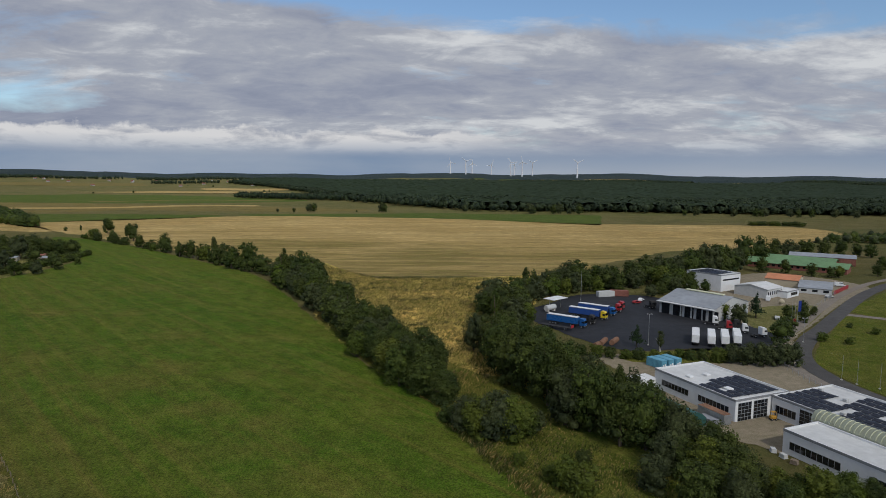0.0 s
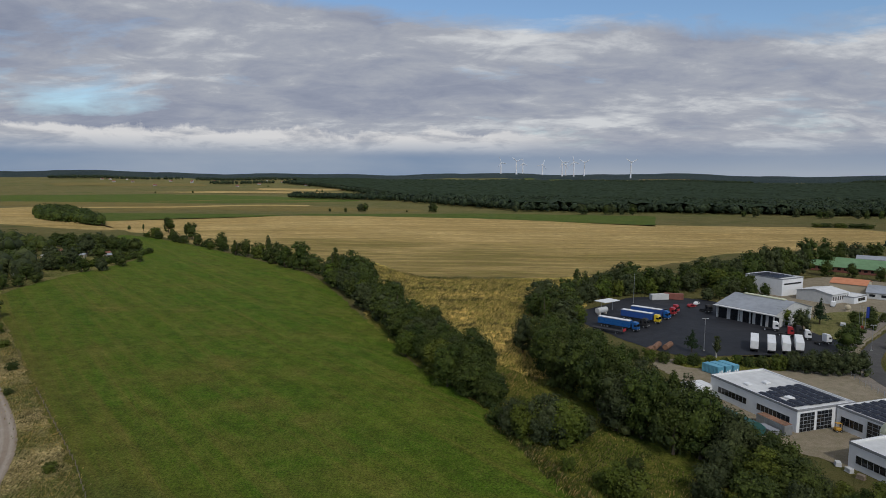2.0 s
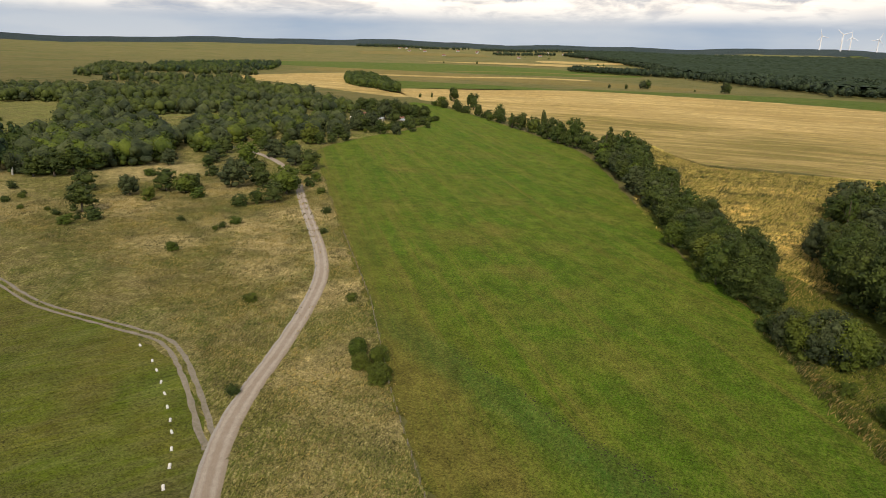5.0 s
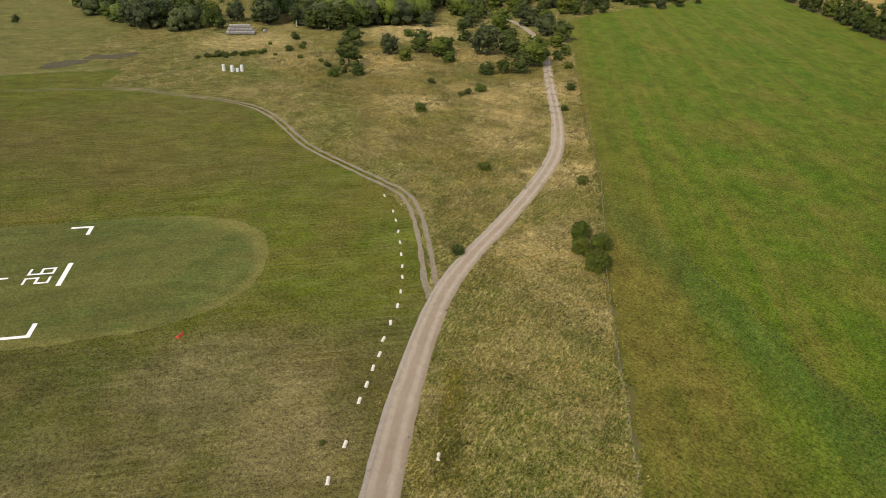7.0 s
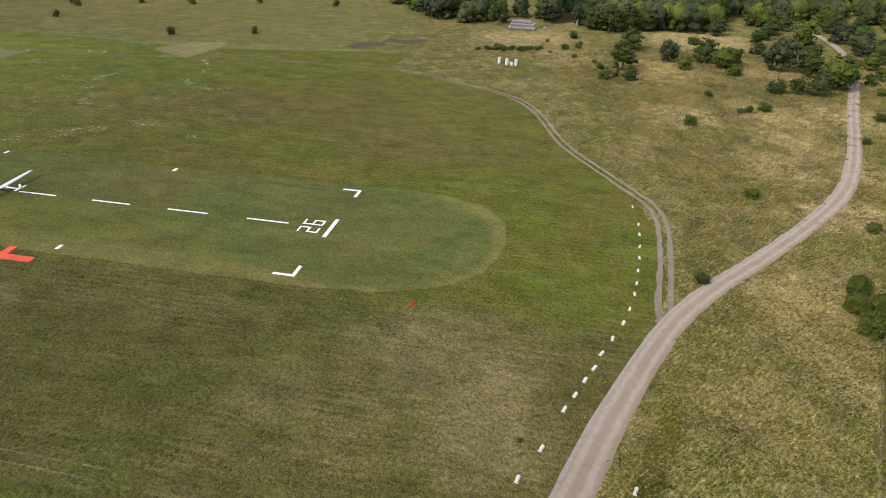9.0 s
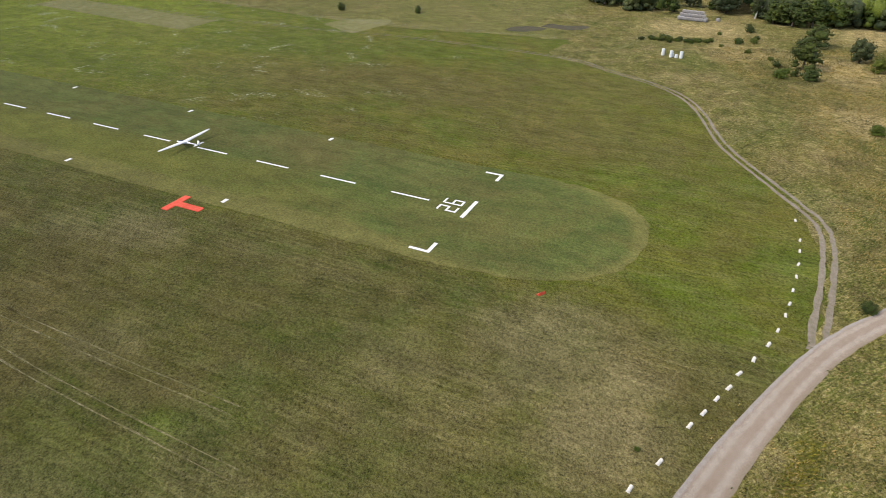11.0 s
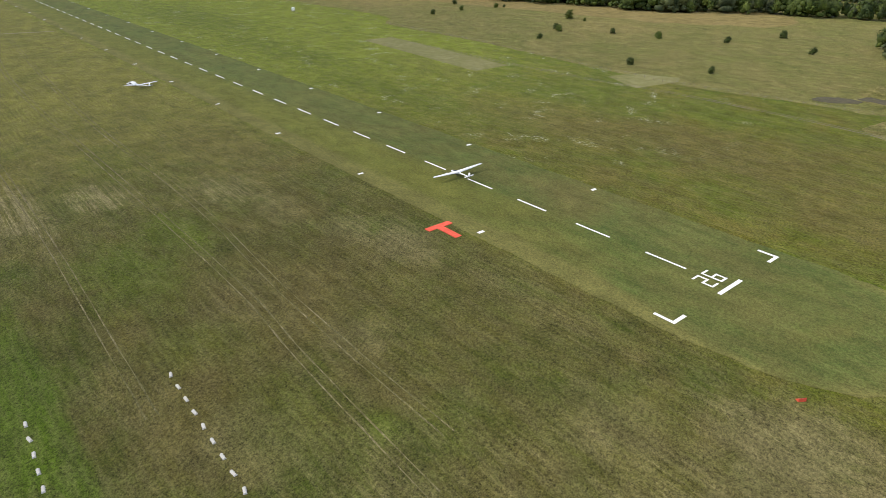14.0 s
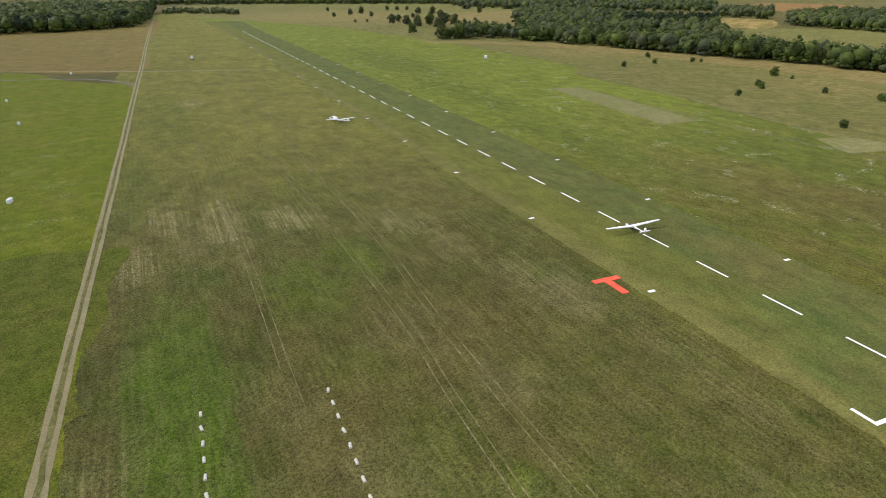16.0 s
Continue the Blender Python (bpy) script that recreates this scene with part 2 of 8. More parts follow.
def leaves(name, a, b, c, trans=0.12):
    """Foliage: each leaf clump of its own tone, each tree of its own hue, lit tips and shaded gaps imitated in the
    tone.
    """
    q = Mat(name, 0.7, spec=0.25)
    col = q.mix(q.math("ADD", q.math("MULTIPLY", q.island(), 0.60), 0.10), a, b)
    col = q.mix(q.math("MULTIPLY", q.rand(), 0.75), col, c)
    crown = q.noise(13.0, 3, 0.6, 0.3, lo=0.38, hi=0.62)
    # fine noise that paints sunlit tips and shaded gaps into the leaf colour
    tip_gap = q.noise(0.45, 3, 0.8, lo=0.36, hi=0.64)
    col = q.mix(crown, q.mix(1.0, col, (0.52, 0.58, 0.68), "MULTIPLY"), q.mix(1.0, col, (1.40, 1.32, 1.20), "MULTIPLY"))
    col = q.mix(1.0, col, q.math("ADD", q.math("MULTIPLY", tip_gap, 0.8), 0.54), "MULTIPLY")
    q.color(col)
    t = q.N.new("ShaderNodeBsdfTranslucent")
    q.L.new(col, t.inputs[0])
    ms = q.N.new("ShaderNodeMixShader")
    ms.inputs[0].default_value = trans
    q.L.new(q.b.outputs[0], ms.inputs[1])
    q.L.new(t.outputs[0], ms.inputs[2])
    q.L.new(ms.outputs[0], q.N["Material Output"].inputs[0])
    return q.m


# soft stains of the turf in runway axes: along, across, half-length, half-width, strength
STRAW = ((120, -93, 24, 6, 0.9), (128, -106, 14, 7, 0.6), (118, -77, 12, 8, 0.7), (105, -51, 12, 9, 0.6), (55, -34, 16, 10, 0.8), (52, -70, 10, 9, 0.7), (38, -95, 14, 5, 0.6),
         (33, -118, 8, 6, 0.9), (101, -114, 14, 5, 0.7), (-5, -60, 7, 9, 0.55), (-26, -31, 14, 8, 0.8), (-40, -33, 9, 14, 0.9), (-20, -52, 14, 9, 0.7), (0, -76, 16, 10, 0.6), (-38, -48, 12, 16, 0.8), (300, -87, 14, 8, 0.6), (22, -31, 26, 6, 0.55))
PALE = ((-27, -34, 13, 15, 0.9), (-38, -44, 10, 14, 0.9), (-8, -46, 10, 8, 0.5), (52, -36, 12, 8, 0.8), (66, -40, 10, 7, 0.6), (30, -62, 8, 7, 0.5), (20, -84, 10, 8, 0.5), (86, -46, 12, 7, 0.5), (108, -102, 8, 4, 0.6))
LUSH = ((52, -108, 34, 7, 1.0), (76, -83, 18, 10, 0.75), (88, -69, 14, 9, 0.9), (172, -118, 40, 14, 0.6), (144, -67, 20, 11, 0.5), (11, -70, 4, 3, 0.8), (21, -80, 12, 8, 0.45), (46, -84, 8, 8, 0.4), (-44, -8, 12, 18, 0.3), (270, -100, 70, 14, 0.5), (115, 98, 46, 24, 0.8), (160, 40, 90, 12, 0.6), (150, 150, 60, 26, 0.6), (265, 50, 90, 16, 0.7), (420, 60, 120, 30, 0.7), (60, 110, 40, 18, 0.5))
RUSTY = ((40, 70, 70, 26, 0.8), (-10, 48, 40, 16, 0.7), (0, 95, 50, 22, 0.6), (90, 55, 60, 18, 0.6), (-40, -40, 12, 18, 0.8), (30, -90, 22, 10, 0.7), (47, -60, 22, 12, 0.5), (230, -50, 60, 22, 0.6), (145, -40, 40, 12, 0.65), (20, -66, 14, 8, 0.4), (195, 84, 46, 12, 0.75), (44, 72, 40, 14, 0.35), (10, 55, 34, 14, 0.4), (50, 13, 16, 8, 0.8), (330, -70, 60, 30, 0.4), (60, 30, 60, 8, 0.4))


def turf(name, green, olive, brown, dry, north=None, tone=0.66, relief=0.14, dark=0.95, short=False):
    """Airfield turf: drilled rows along the runway, soft stains, cut straw, and fresher grass on the north side."""
    q = Mat(name, 0.95, spec=0.1)
    tn = lambda c: (c[0] * tone, c[1] * tone, c[2] * tone * 0.68)

    u, v = q.axis((-0.4720, -0.8816), (-116.5, 12.0)), q.axis((-0.8816, 0.4720), (-116.5, 12.0))
    edge = q.noise(7.0, 7, 0.72, 0.5, lo=0.0, hi=1.0)
    rows = q.noise(1.1, 4, 0.7, 0.1, q.mapping((1, 0.05, 1), RUN), lo=0.0, hi=1.0)
    warp = q.math("ADD", q.math("MULTIPLY", edge, 1.9), q.math("MULTIPLY", rows, 0.7))
    p1 = q.noise(24, 7, 0.66, 0.7, lo=0.36, hi=0.64)
    p2 = q.noise(4.5, 9, 0.76, 0.3, lo=0.36, hi=0.64)
    p3 = q.noise(0.55, 5, 0.78, lo=0.40, hi=0.60)
    p5 = q.noise(15, 7, 0.68, 0.8, q.mapping((1, 0.30, 1), RUN), lo=0.44, hi=0.66)
    p6 = q.noise(1.6, 6, 0.75, 0.2, q.mapping((1, 0.16, 1), RUN), lo=0.40, hi=0.62)
    col = q.mix(p1, tn(green), tn(olive))
    if north:
        side = q.smooth(q.math("ADD", v, q.math("MULTIPLY", edge, 14.0)), -20.0, -8.0)
        col = q.mix(side, col, q.mix(p1, tn(north[0]), tn(north[1])))
    col = q.mix(q.math("MULTIPLY", p5, q.math("SUBTRACT", 0.46, q.math("MULTIPLY", side, 0.20)) if north else 0.48), col, tn(brown))
    col = q.mix(q.math("MULTIPLY", q.stains(u, v, RUSTY, warp), q.math("ADD", q.math("MULTIPLY", p2, 0.5), 0.55), True), col, tn(brown))
    lush = north[0] if north else green
    if north:
        # far turf painted lighter, imitating how grass brightens at a grazing view
        off = q.math("MULTIPLY", q.smooth(u, 60.0, 240.0), q.math("ADD", q.math("MULTIPLY", p1, 0.35), 0.50))
        col = q.mix(off, col, q.mix(side, tn((0.300, 0.295, 0.074)), tn((0.235, 0.310, 0.030))))
    col = q.mix(q.math("MULTIPLY", q.stains(u, v, LUSH, warp), q.math("ADD", q.math("MULTIPLY", p6, 0.4), 0.7), True), col, tn(lush))
    if north:      # a fresher sown strip along the white markers
        wob = q.math("ADD", v, q.math("MULTIPLY", edge, 1.6))
        strip = q.math("MULTIPLY", q.math("MULTIPLY", q.smooth(wob, -99.5, -101.5), q.smooth(wob, -117.0, -115.0)), q.smooth(q.math("ADD", u, q.math("MULTIPLY", edge, 30.0)), 110.0, 60.0))
        col = q.mix(q.math("MULTIPLY", strip, 0.60), col, tn((0.088, 0.165, 0.014)))
    col = q.mix(q.math("MULTIPLY", p6, 0.28), col, tn(dry))
    if short:
        south = q.math("MULTIPLY", q.smooth(q.math("ADD", v, q.math("MULTIPLY", edge, 6.0)), 6.0, -2.0), q.smooth(u, -10.0, 90.0))
        col = q.mix(q.math("MULTIPLY", q.smooth(u, 40.0, 220.0), 0.35), col, tn((0.165, 0.192, 0.075)))
        col = q.mix(q.math("MULTIPLY", south, 0.65), col, tn((0.190, 0.190, 0.052)))
        # the pale dry rim: along the south edge and round the end
        run = q.math("MINIMUM", q.math("ADD", u, 13.0), 0.0)
        r = q.math("SQRT", q.math("ADD", q.math("MULTIPLY", run, run), q.math("MULTIPLY", v, v)))
        rim = q.math("MULTIPLY", q.smooth(q.math("ADD", q.math("ADD", r, q.math("MULTIPLY", edge, 3.0)), q.math("MULTIPLY", q.smooth(u, -10.0, 20.0), 4.0)), 19.3, 22.5), q.math("MAXIMUM", q.smooth(v, 8.0, -8.0), q.smooth(u, -8.0, -16.0)))
        col = q.mix(q.math("MULTIPLY", rim, q.math("ADD", q.math("MULTIPLY", p6, 0.35), 0.65)), col, tn((0.205, 0.192, 0.086)))
    if not short:      # cut, bleached swards near the road and beside the landing T
        pale = q.math("MULTIPLY", q.stains(u, v, PALE, warp, 1.3, 0.35), q.math("ADD", q.math("MULTIPLY", p2, 0.35), 0.38))
        col = q.mix(pale, col, tn((0.265, 0.225, 0.150)))
    # drilled rows and cut straw, strongest inside the stains
    s3 = q.noise(0.26, 4, 0.8, 0.2, q.mapping((1, 0.30, 1), RUN + radians(12)), lo=0.48, hi=0.60)
    s4 = q.noise(0.42, 5, 0.8, 0.2, q.mapping((1, 0.10, 1), RUN), lo=0.46, hi=0.58)
    gate = q.noise(3.0, 6, 0.75, 0.5, lo=0.46, hi=0.62)
    straw = tuple(c * 1.5 for c in tn(dry))
    line = q.noise(0.9, 4, 0.7, 0.0, q.mapping((1, 0.012, 1), RUN), lo=0.44, hi=0.58)
    st = q.math("MULTIPLY", q.stains(u, v, STRAW, warp), q.math("ADD", q.math("MULTIPLY", line, 0.95), 0.22)) if not short else 0.0
    f3 = q.math("ADD", q.math("MULTIPLY", s3, q.math("ADD", q.math("MULTIPLY", gate, 0.30), 0.10)), q.math("MULTIPLY", st, q.math("ADD", q.math("ADD", q.math("MULTIPLY", s4, 0.40), q.math("MULTIPLY", s3, 0.45)), q.math("ADD", q.math("MULTIPLY", p6, 0.25), 0.12))))
    far_rows = q.math("ADD", q.math("MULTIPLY", q.smooth(u, 60.0, 110.0), 1.0), 0.42)
    col = q.mix(q.math("MULTIPLY", f3, far_rows if not short else 0.30, True), col, straw)
    sw = q.math("SINE", q.math("ADD", q.math("MULTIPLY", v, 4.4), q.math("MULTIPLY", edge, 9.0)))
    wide = q.noise(11, 4, 0.6, 0.3, lo=0.46, hi=0.62)
    fl = q.noise(0.22, 3, 0.85, 0.4, lo=0.40, hi=0.60)
    tuft = q.noise(1.3, 5, 0.8, 0.4, lo=0.56, hi=0.70)
    k = q.math("ADD", q.math("MULTIPLY", p2, 0.42), q.math("MULTIPLY", q.math("ADD", p3, fl), 0.80))
    k = q.math("ADD", k, q.math("MULTIPLY", q.math("MULTIPLY", sw, wide), 0.14 if not short else 0.04))
    k = q.math("SUBTRACT", k, q.math("MULTIPLY", tuft, 0.32))
    shade = q.math("ADD", q.math("MULTIPLY", k, dark), 1.0 - dark * 0.92)
    col = q.mix(1.0, col, q.math("MAXIMUM", shade, 0.12), "MULTIPLY")
    mottle = q.noise(6.0, 7, 0.70, 0.5, q.mapping((1, 0.45, 1), RUN), lo=0.38, hi=0.62)
    col = q.mix(1.0, col, q.math("ADD", q.math("MULTIPLY", mottle, 0.30), 0.85), "MULTIPLY")
    if north:
        b1 = q.noise(11.0, 4, 0.6, 0.6, lo=0.58, hi=0.68)
        b2 = q.noise(1.1, 3, 0.8, lo=0.53, hi=0.60)
        far = q.math("MULTIPLY", side, q.smooth(u, 20, 90))
        col = q.mix(q.math("MULTIPLY", q.math("MULTIPLY", b1, b2), q.math("MULTIPLY", far, 1.0)), col, (0.56, 0.57, 0.42))
    q.color(col)
    q.bump(q.math("ADD", q.math("MULTIPLY", p2, 1.2), q.math("ADD", p3, fl)), relief, 0.8)
    return q.m


# stains of the meadow and of the rough grass, by plan place
OLIVE_SPOTS = ((-37, 75, 14, 7, 1.0), (-30, 62, 12, 7, 0.9), (-52, 92, 12, 5, 0.7), (-83, 194, 12, 9, 0.8), (-166, 270, 12, 8, 0.9), (-62, 186, 10, 8, 0.6), (-90, 180, 16, 9, 0.8), (-60, 158, 12, 8, 0.7), (-134, 271, 14, 9, 0.6), (-101, 234, 14, 8, 0.7), (-132, 205, 12, 9, 0.7), (-41, 151, 9, 7, 0.7), (-67, 276, 14, 8, 0.5), (-50, 134, 14, 7, 0.5), (-30, 120, 16, 8, 0.5), (-150, 330, 30, 12, 0.5), (-60, 230, 20, 8, 0.5))
GOLD_SPOTS = ((-136, 141, 16, 10, 0.9), (-164, 126, 14, 14, 0.9), (-156, 152, 18, 12, 1.0), (-122, 124, 14, 10, 0.8), (-216, 150, 22, 20, 0.9), (-112, 144, 8, 10, 0.9), (-150, 175, 16, 14, 1.0), (-190, 215, 20, 14, 0.9), (-73, 86, 12, 10, 0.6), (-53, 76, 14, 8, 0.2), (-96, 118, 9, 14, 0.9), (-52, 63, 14, 8, 0.15), (-262, 200, 30, 26, 0.9), (-282, 123, 20, 26, 0.8), (-240, 124, 14, 16, 0.7), (-205, 190, 20, 20, 0.8), (-320, 200, 40, 60, 0.6))


def field(name, green, olive, dry, straw, spots, spot_col, line_rot, tone=0.8, dark=1.05, relief=0.12, margin=None, lines=0.5, golden=0.0, spot_k=1.0):
    """Grass with ragged stains at given places, mown or driven lines and fine stalks."""
    q = Mat(name, 0.95, spec=0.1)
    tn = lambda c: (c[0] * tone, c[1] * tone, c[2] * tone * 0.70)
    x, y = q.axis((1, 0), (0, 0)), q.axis((0, 1), (0, 0))
    edge = q.noise(8.0, 8, 0.74, 0.6, lo=0.0, hi=1.0)
    p1 = q.noise(30, 7, 0.66, 0.7, lo=0.36, hi=0.64)
    p2 = q.noise(4.0, 9, 0.76, 0.3, lo=0.36, hi=0.64)
    p3 = q.noise(0.55, 5, 0.78, lo=0.40, hi=0.60)
    p5 = q.noise(12, 7, 0.70, 0.8, lo=0.46, hi=0.64)
    p6 = q.noise(2.0, 6, 0.72, 0.2, q.mapping((1, 0.03, 1), line_rot), lo=0.40, hi=0.62)
    p7 = q.noise(5.5, 4, 0.6, 0.2, q.mapping((1, 0.02, 1), line_rot), lo=0.42, hi=0.60)
    fl = q.noise(0.22, 3, 0.85, 0.4, lo=0.40, hi=0.60)
    s3 = q.noise(0.36, 4, 0.8, 0.2, q.mapping((1, 0.22, 1), line_rot + 0.6), lo=0.46, hi=0.60)
    warp = q.math("MULTIPLY", edge, 2.6)
    col = q.mix(p1, tn(green), tn(olive))
    col = q.mix(q.math("MULTIPLY", p5, 0.35 + golden * 0.3), col, tn(dry))
    sp = q.stains(x, y, spots, warp, 1.3, 0.6)
    col = q.mix(q.math("MULTIPLY", q.math("MULTIPLY", sp, spot_k), q.math("ADD", q.math("MULTIPLY", p2, 0.55), 0.40), True), col, tn(spot_col))
    if lines:
        col = q.mix(q.math("MULTIPLY", q.math("MULTIPLY", p7, p6), lines), col, tn(dry))
        col = q.mix(q.math("MULTIPLY", q.math("SUBTRACT", 1.0, p7), lines * 0.35), col, tn(tuple(c * 0.8 for c in green)))
    if margin:
        d = q.axis((0.739, 0.674), (-54, 84))
        far = q.smooth(y, 40.0, 220.0)
        m = q.smooth(q.math("ADD", q.math("ADD", d, q.math("MULTIPLY", far, 12.0)), q.math("MULTIPLY", edge, 16.0)), 36.0, 14.0)
        col = q.mix(q.math("MULTIPLY", m, q.math("ADD", q.math("MULTIPLY", p6, 0.45), 0.45)), col, tn(margin))
        # a darker green furrow beside the clods
        e = q.math("ADD", q.axis((0.447, 0.894), (-62, 111)), q.math("MULTIPLY", q.math("SUBTRACT", edge, 0.5), 9.0))
        furrow = q.math("MULTIPLY", q.smooth(e, 2.5, -1.5), q.smooth(e, -11.0, -5.0))
        furrow = q.math("MULTIPLY", q.math("MULTIPLY", furrow, q.smooth(y, 128.0, 104.0)), q.math("ADD", q.math("MULTIPLY", p2, 0.4), 0.35))
        col = q.mix(furrow, col, tn((0.050, 0.118, 0.024)))
        m2 = q.math("MULTIPLY", m, q.math("MULTIPLY", p2, p6))
        col = q.mix(q.math("MULTIPLY", m2, 0.5), col, tn(dry))
    gate = q.math("ADD", q.math("MULTIPLY", p2, 0.22 + golden * 0.35), 0.06 + golden * 0.1)
    if golden:
        gate = q.math("ADD", gate, q.math("MULTIPLY", sp, 0.25))
    col = q.mix(q.math("MULTIPLY", s3, gate, True), col, tn(straw))
    tuft = q.noise(1.2, 5, 0.8, 0.4, lo=0.55, hi=0.70)
    k = q.math("ADD", q.math("MULTIPLY", p2, 0.42), q.math("MULTIPLY", q.math("ADD", p3, fl), 0.80))
    k = q.math("SUBTRACT", k, q.math("MULTIPLY", tuft, 0.30 + golden * 0.25))
    shade = q.math("MAXIMUM", q.math("ADD", q.math("MULTIPLY", k, dark), 1.0 - dark * 0.92), 0.12)
    mottle = q.math("ADD", q.math("MULTIPLY", q.noise(7.0, 9, 0.74, 0.5, q.mapping((1, 0.55, 1), line_rot), lo=0.36, hi=0.64), 0.34), 0.83)
    q.color(q.mix(1.0, q.mix(1.0, col, shade, "MULTIPLY"), mottle, "MULTIPLY"))
    q.bump(q.math("ADD", q.math("MULTIPLY", p2, 1.2), q.math("ADD", p3, fl)), relief, 0.8)
    return q.m


def cereal(name, gold, pale, weed, line_rot, tone=0.86):
    """Ripe cereal: bands along the drilling, lodged stalks, and weeds that thicken towards the near end."""
    q = Mat(name, 0.95, spec=0.1)
    tn = lambda c: tuple(k * tone for k in c)
    y = q.axis((0.18, 0.98), (0, 0))
    big = q.noise(70, 6, 0.65, 0.5, q.mapping((1, 0.35, 1), line_rot), lo=0.40, hi=0.62)
    band = q.noise(14, 8, 0.72, 0.6, q.mapping((1, 0.16, 1), line_rot), lo=0.42, hi=0.60)
    fine = q.noise(2.6, 7, 0.78, 0.3, q.mapping((1, 0.28, 1), line_rot), lo=0.42, hi=0.58)
    near = q.smooth(q.math("ADD", y, q.math("MULTIPLY", q.math("SUBTRACT", big, 0.5), 130.0)), 600.0, 440.0)
    col = q.mix(big, tn(gold), tn(pale))
    col = q.mix(q.math("MULTIPLY", band, 0.45), col, tn(tuple(k * 0.66 for k in gold)))
    w = q.math("ADD", q.math("MULTIPLY", q.math("MULTIPLY", band, fine), 0.55), q.math("MULTIPLY", near, q.math("ADD", q.math("MULTIPLY", band, 0.40), q.math("ADD", q.math("MULTIPLY", fine, 0.30), 0.18))), True)
    col = q.mix(w, col, tn(weed))
    g = q.noise(0.9, 6, 0.8, 0.2, lo=0.38, hi=0.62)
    sh = q.math("ADD", q.math("MULTIPLY", q.math("ADD", g, fine), 0.58), 0.42)
    q.color(q.mix(1.0, col, sh, "MULTIPLY"))
    q.bump(q.math("ADD", g, fine), 0.3, 0.8)
    return q.m


def gravel_road_mat():
    """Packed gravel: pale wheel tracks, browner crown and grey loose stones along one edge."""
    q = Mat("gravel", 0.92, spec=0.2)
    at = q.N.new("ShaderNodeAttribute")
    at.attribute_name = "across"
    wander = q.noise(2.2, 5, 0.7, 0.3, lo=0.0, hi=1.0)
    a = q.math("ADD", at.outputs["Fac"], q.math("MULTIPLY", q.math("SUBTRACT", wander, 0.5), 0.45))
    col = q.mix(q.noise(9, 5, 0.6), (0.265, 0.210, 0.160), (0.320, 0.270, 0.218))
    d = q.math("ABSOLUTE", q.math("SUBTRACT", q.math("ABSOLUTE", a), 0.46))
    col = q.mix(q.math("MULTIPLY", q.smooth(d, 0.30, 0.06), 0.62), col, (0.42, 0.375, 0.322))
    col = q.mix(q.math("MULTIPLY", q.smooth(a, 0.66, 0.86), 0.8), col, (0.33, 0.315, 0.295))
    col = q.mix(q.math("MULTIPLY", q.smooth(a, -0.74, -0.95), 0.5), col, (0.22, 0.185, 0.115))
    col = q.mix(q.math("MULTIPLY", q.noise(1.0, 6, 0.72, 0.4), 0.4), col, (0.215, 0.175, 0.135))
    g = q.noise(0.16, 3, 0.75, lo=0.3, hi=0.7)
    col = q.mix(0.35, col, q.mix(g, (0.1, 0.09, 0.08), (0.7, 0.66, 0.6)), "OVERLAY")
    q.color(col).bump(q.math("ADD", g, q.noise(0.5)), 0.04)
    return q.m


def canopy_mat():
    q = Mat("leaf_canopy", 0.9, spec=0.1)
    q.color(q.mix(q.noise(9.0, 4, 0.7, lo=0.3, hi=0.7), (0.016, 0.028, 0.014), q.mix(q.noise(120.0, 4, 0.6), (0.038, 0.052, 0.024), (0.027, 0.040, 0.019))))
    return q.m


L_CANOPY = canopy_mat()
RUN, EDGE = radians(28.2), radians(-42.0)      # turns that lay lines along the runway and along the meadow's edge
G_FIELD = turf("airfield_grass", (0.080, 0.112, 0.020), (0.124, 0.114, 0.038), (0.162, 0.128, 0.058), (0.28, 0.240, 0.165), ((0.106, 0.160, 0.012), (0.164, 0.158, 0.028)), 0.77, dark=0.92)
G_LUSH = grass("lush_grass", (0.110, 0.172, 0.005), (0.142, 0.170, 0.010), (0.175, 0.150, 0.036), 0.30, 22, RUN, 0.3, 4.0, 5, 0.16, 1.0, 0.6, 1.2, 1.0, tone=0.76)
G_RANK = grass("rank_grass", (0.080, 0.135, 0.008), (0.110, 0.135, 0.016), (0.160, 0.135, 0.040), 0.35, 14, RUN, 0.3, 4.0, 4, 0.18, 1.1, 0.6, 1.2, 0.6, tone=0.66)
G_MOWN = grass("mown_grass", (0.190, 0.195, 0.085), (0.220, 0.210, 0.105), (0.28, 0.25, 0.15), 0.4, 25, RUN, 0.3, 1.5, 3, 0.06, 0.5, 0.6, 0.8, tone=0.72)
G_RUNWAY = turf("runway_grass", (0.080, 0.128, 0.042), (0.128, 0.138, 0.052), (0.162, 0.138, 0.066), (0.22, 0.195, 0.105), None, 0.76, 0.05, 0.55, True)
G_EDGE = grass("verge_grass", (0.125, 0.148, 0.042), (0.165, 0.155, 0.060), (0.27, 0.235, 0.13), 0.4, 25, RUN, 0.3, 1.5, 3, 0.08, 0.65, 0.8, 1.0, tone=0.64)
G_WORN = grass("worn_grass", (0.098, 0.105, 0.042), (0.135, 0.120, 0.060), (0.30, 0.255, 0.175), 0.42, 14, RUN + radians(20), 0.3, 1.5, 3, 0.12, 0.85, 1.2, 1.0, tone=0.70)
G_MEADOW = field("meadow_grass", (0.074, 0.152, 0.011), (0.104, 0.154, 0.015), (0.180, 0.160, 0.045), (0.30, 0.260, 0.110), OLIVE_SPOTS, (0.205, 0.162, 0.055), EDGE, 0.73, 0.88, 0.10, margin=(0.158, 0.134, 0.040), lines=0.75, spot_k=0.9)
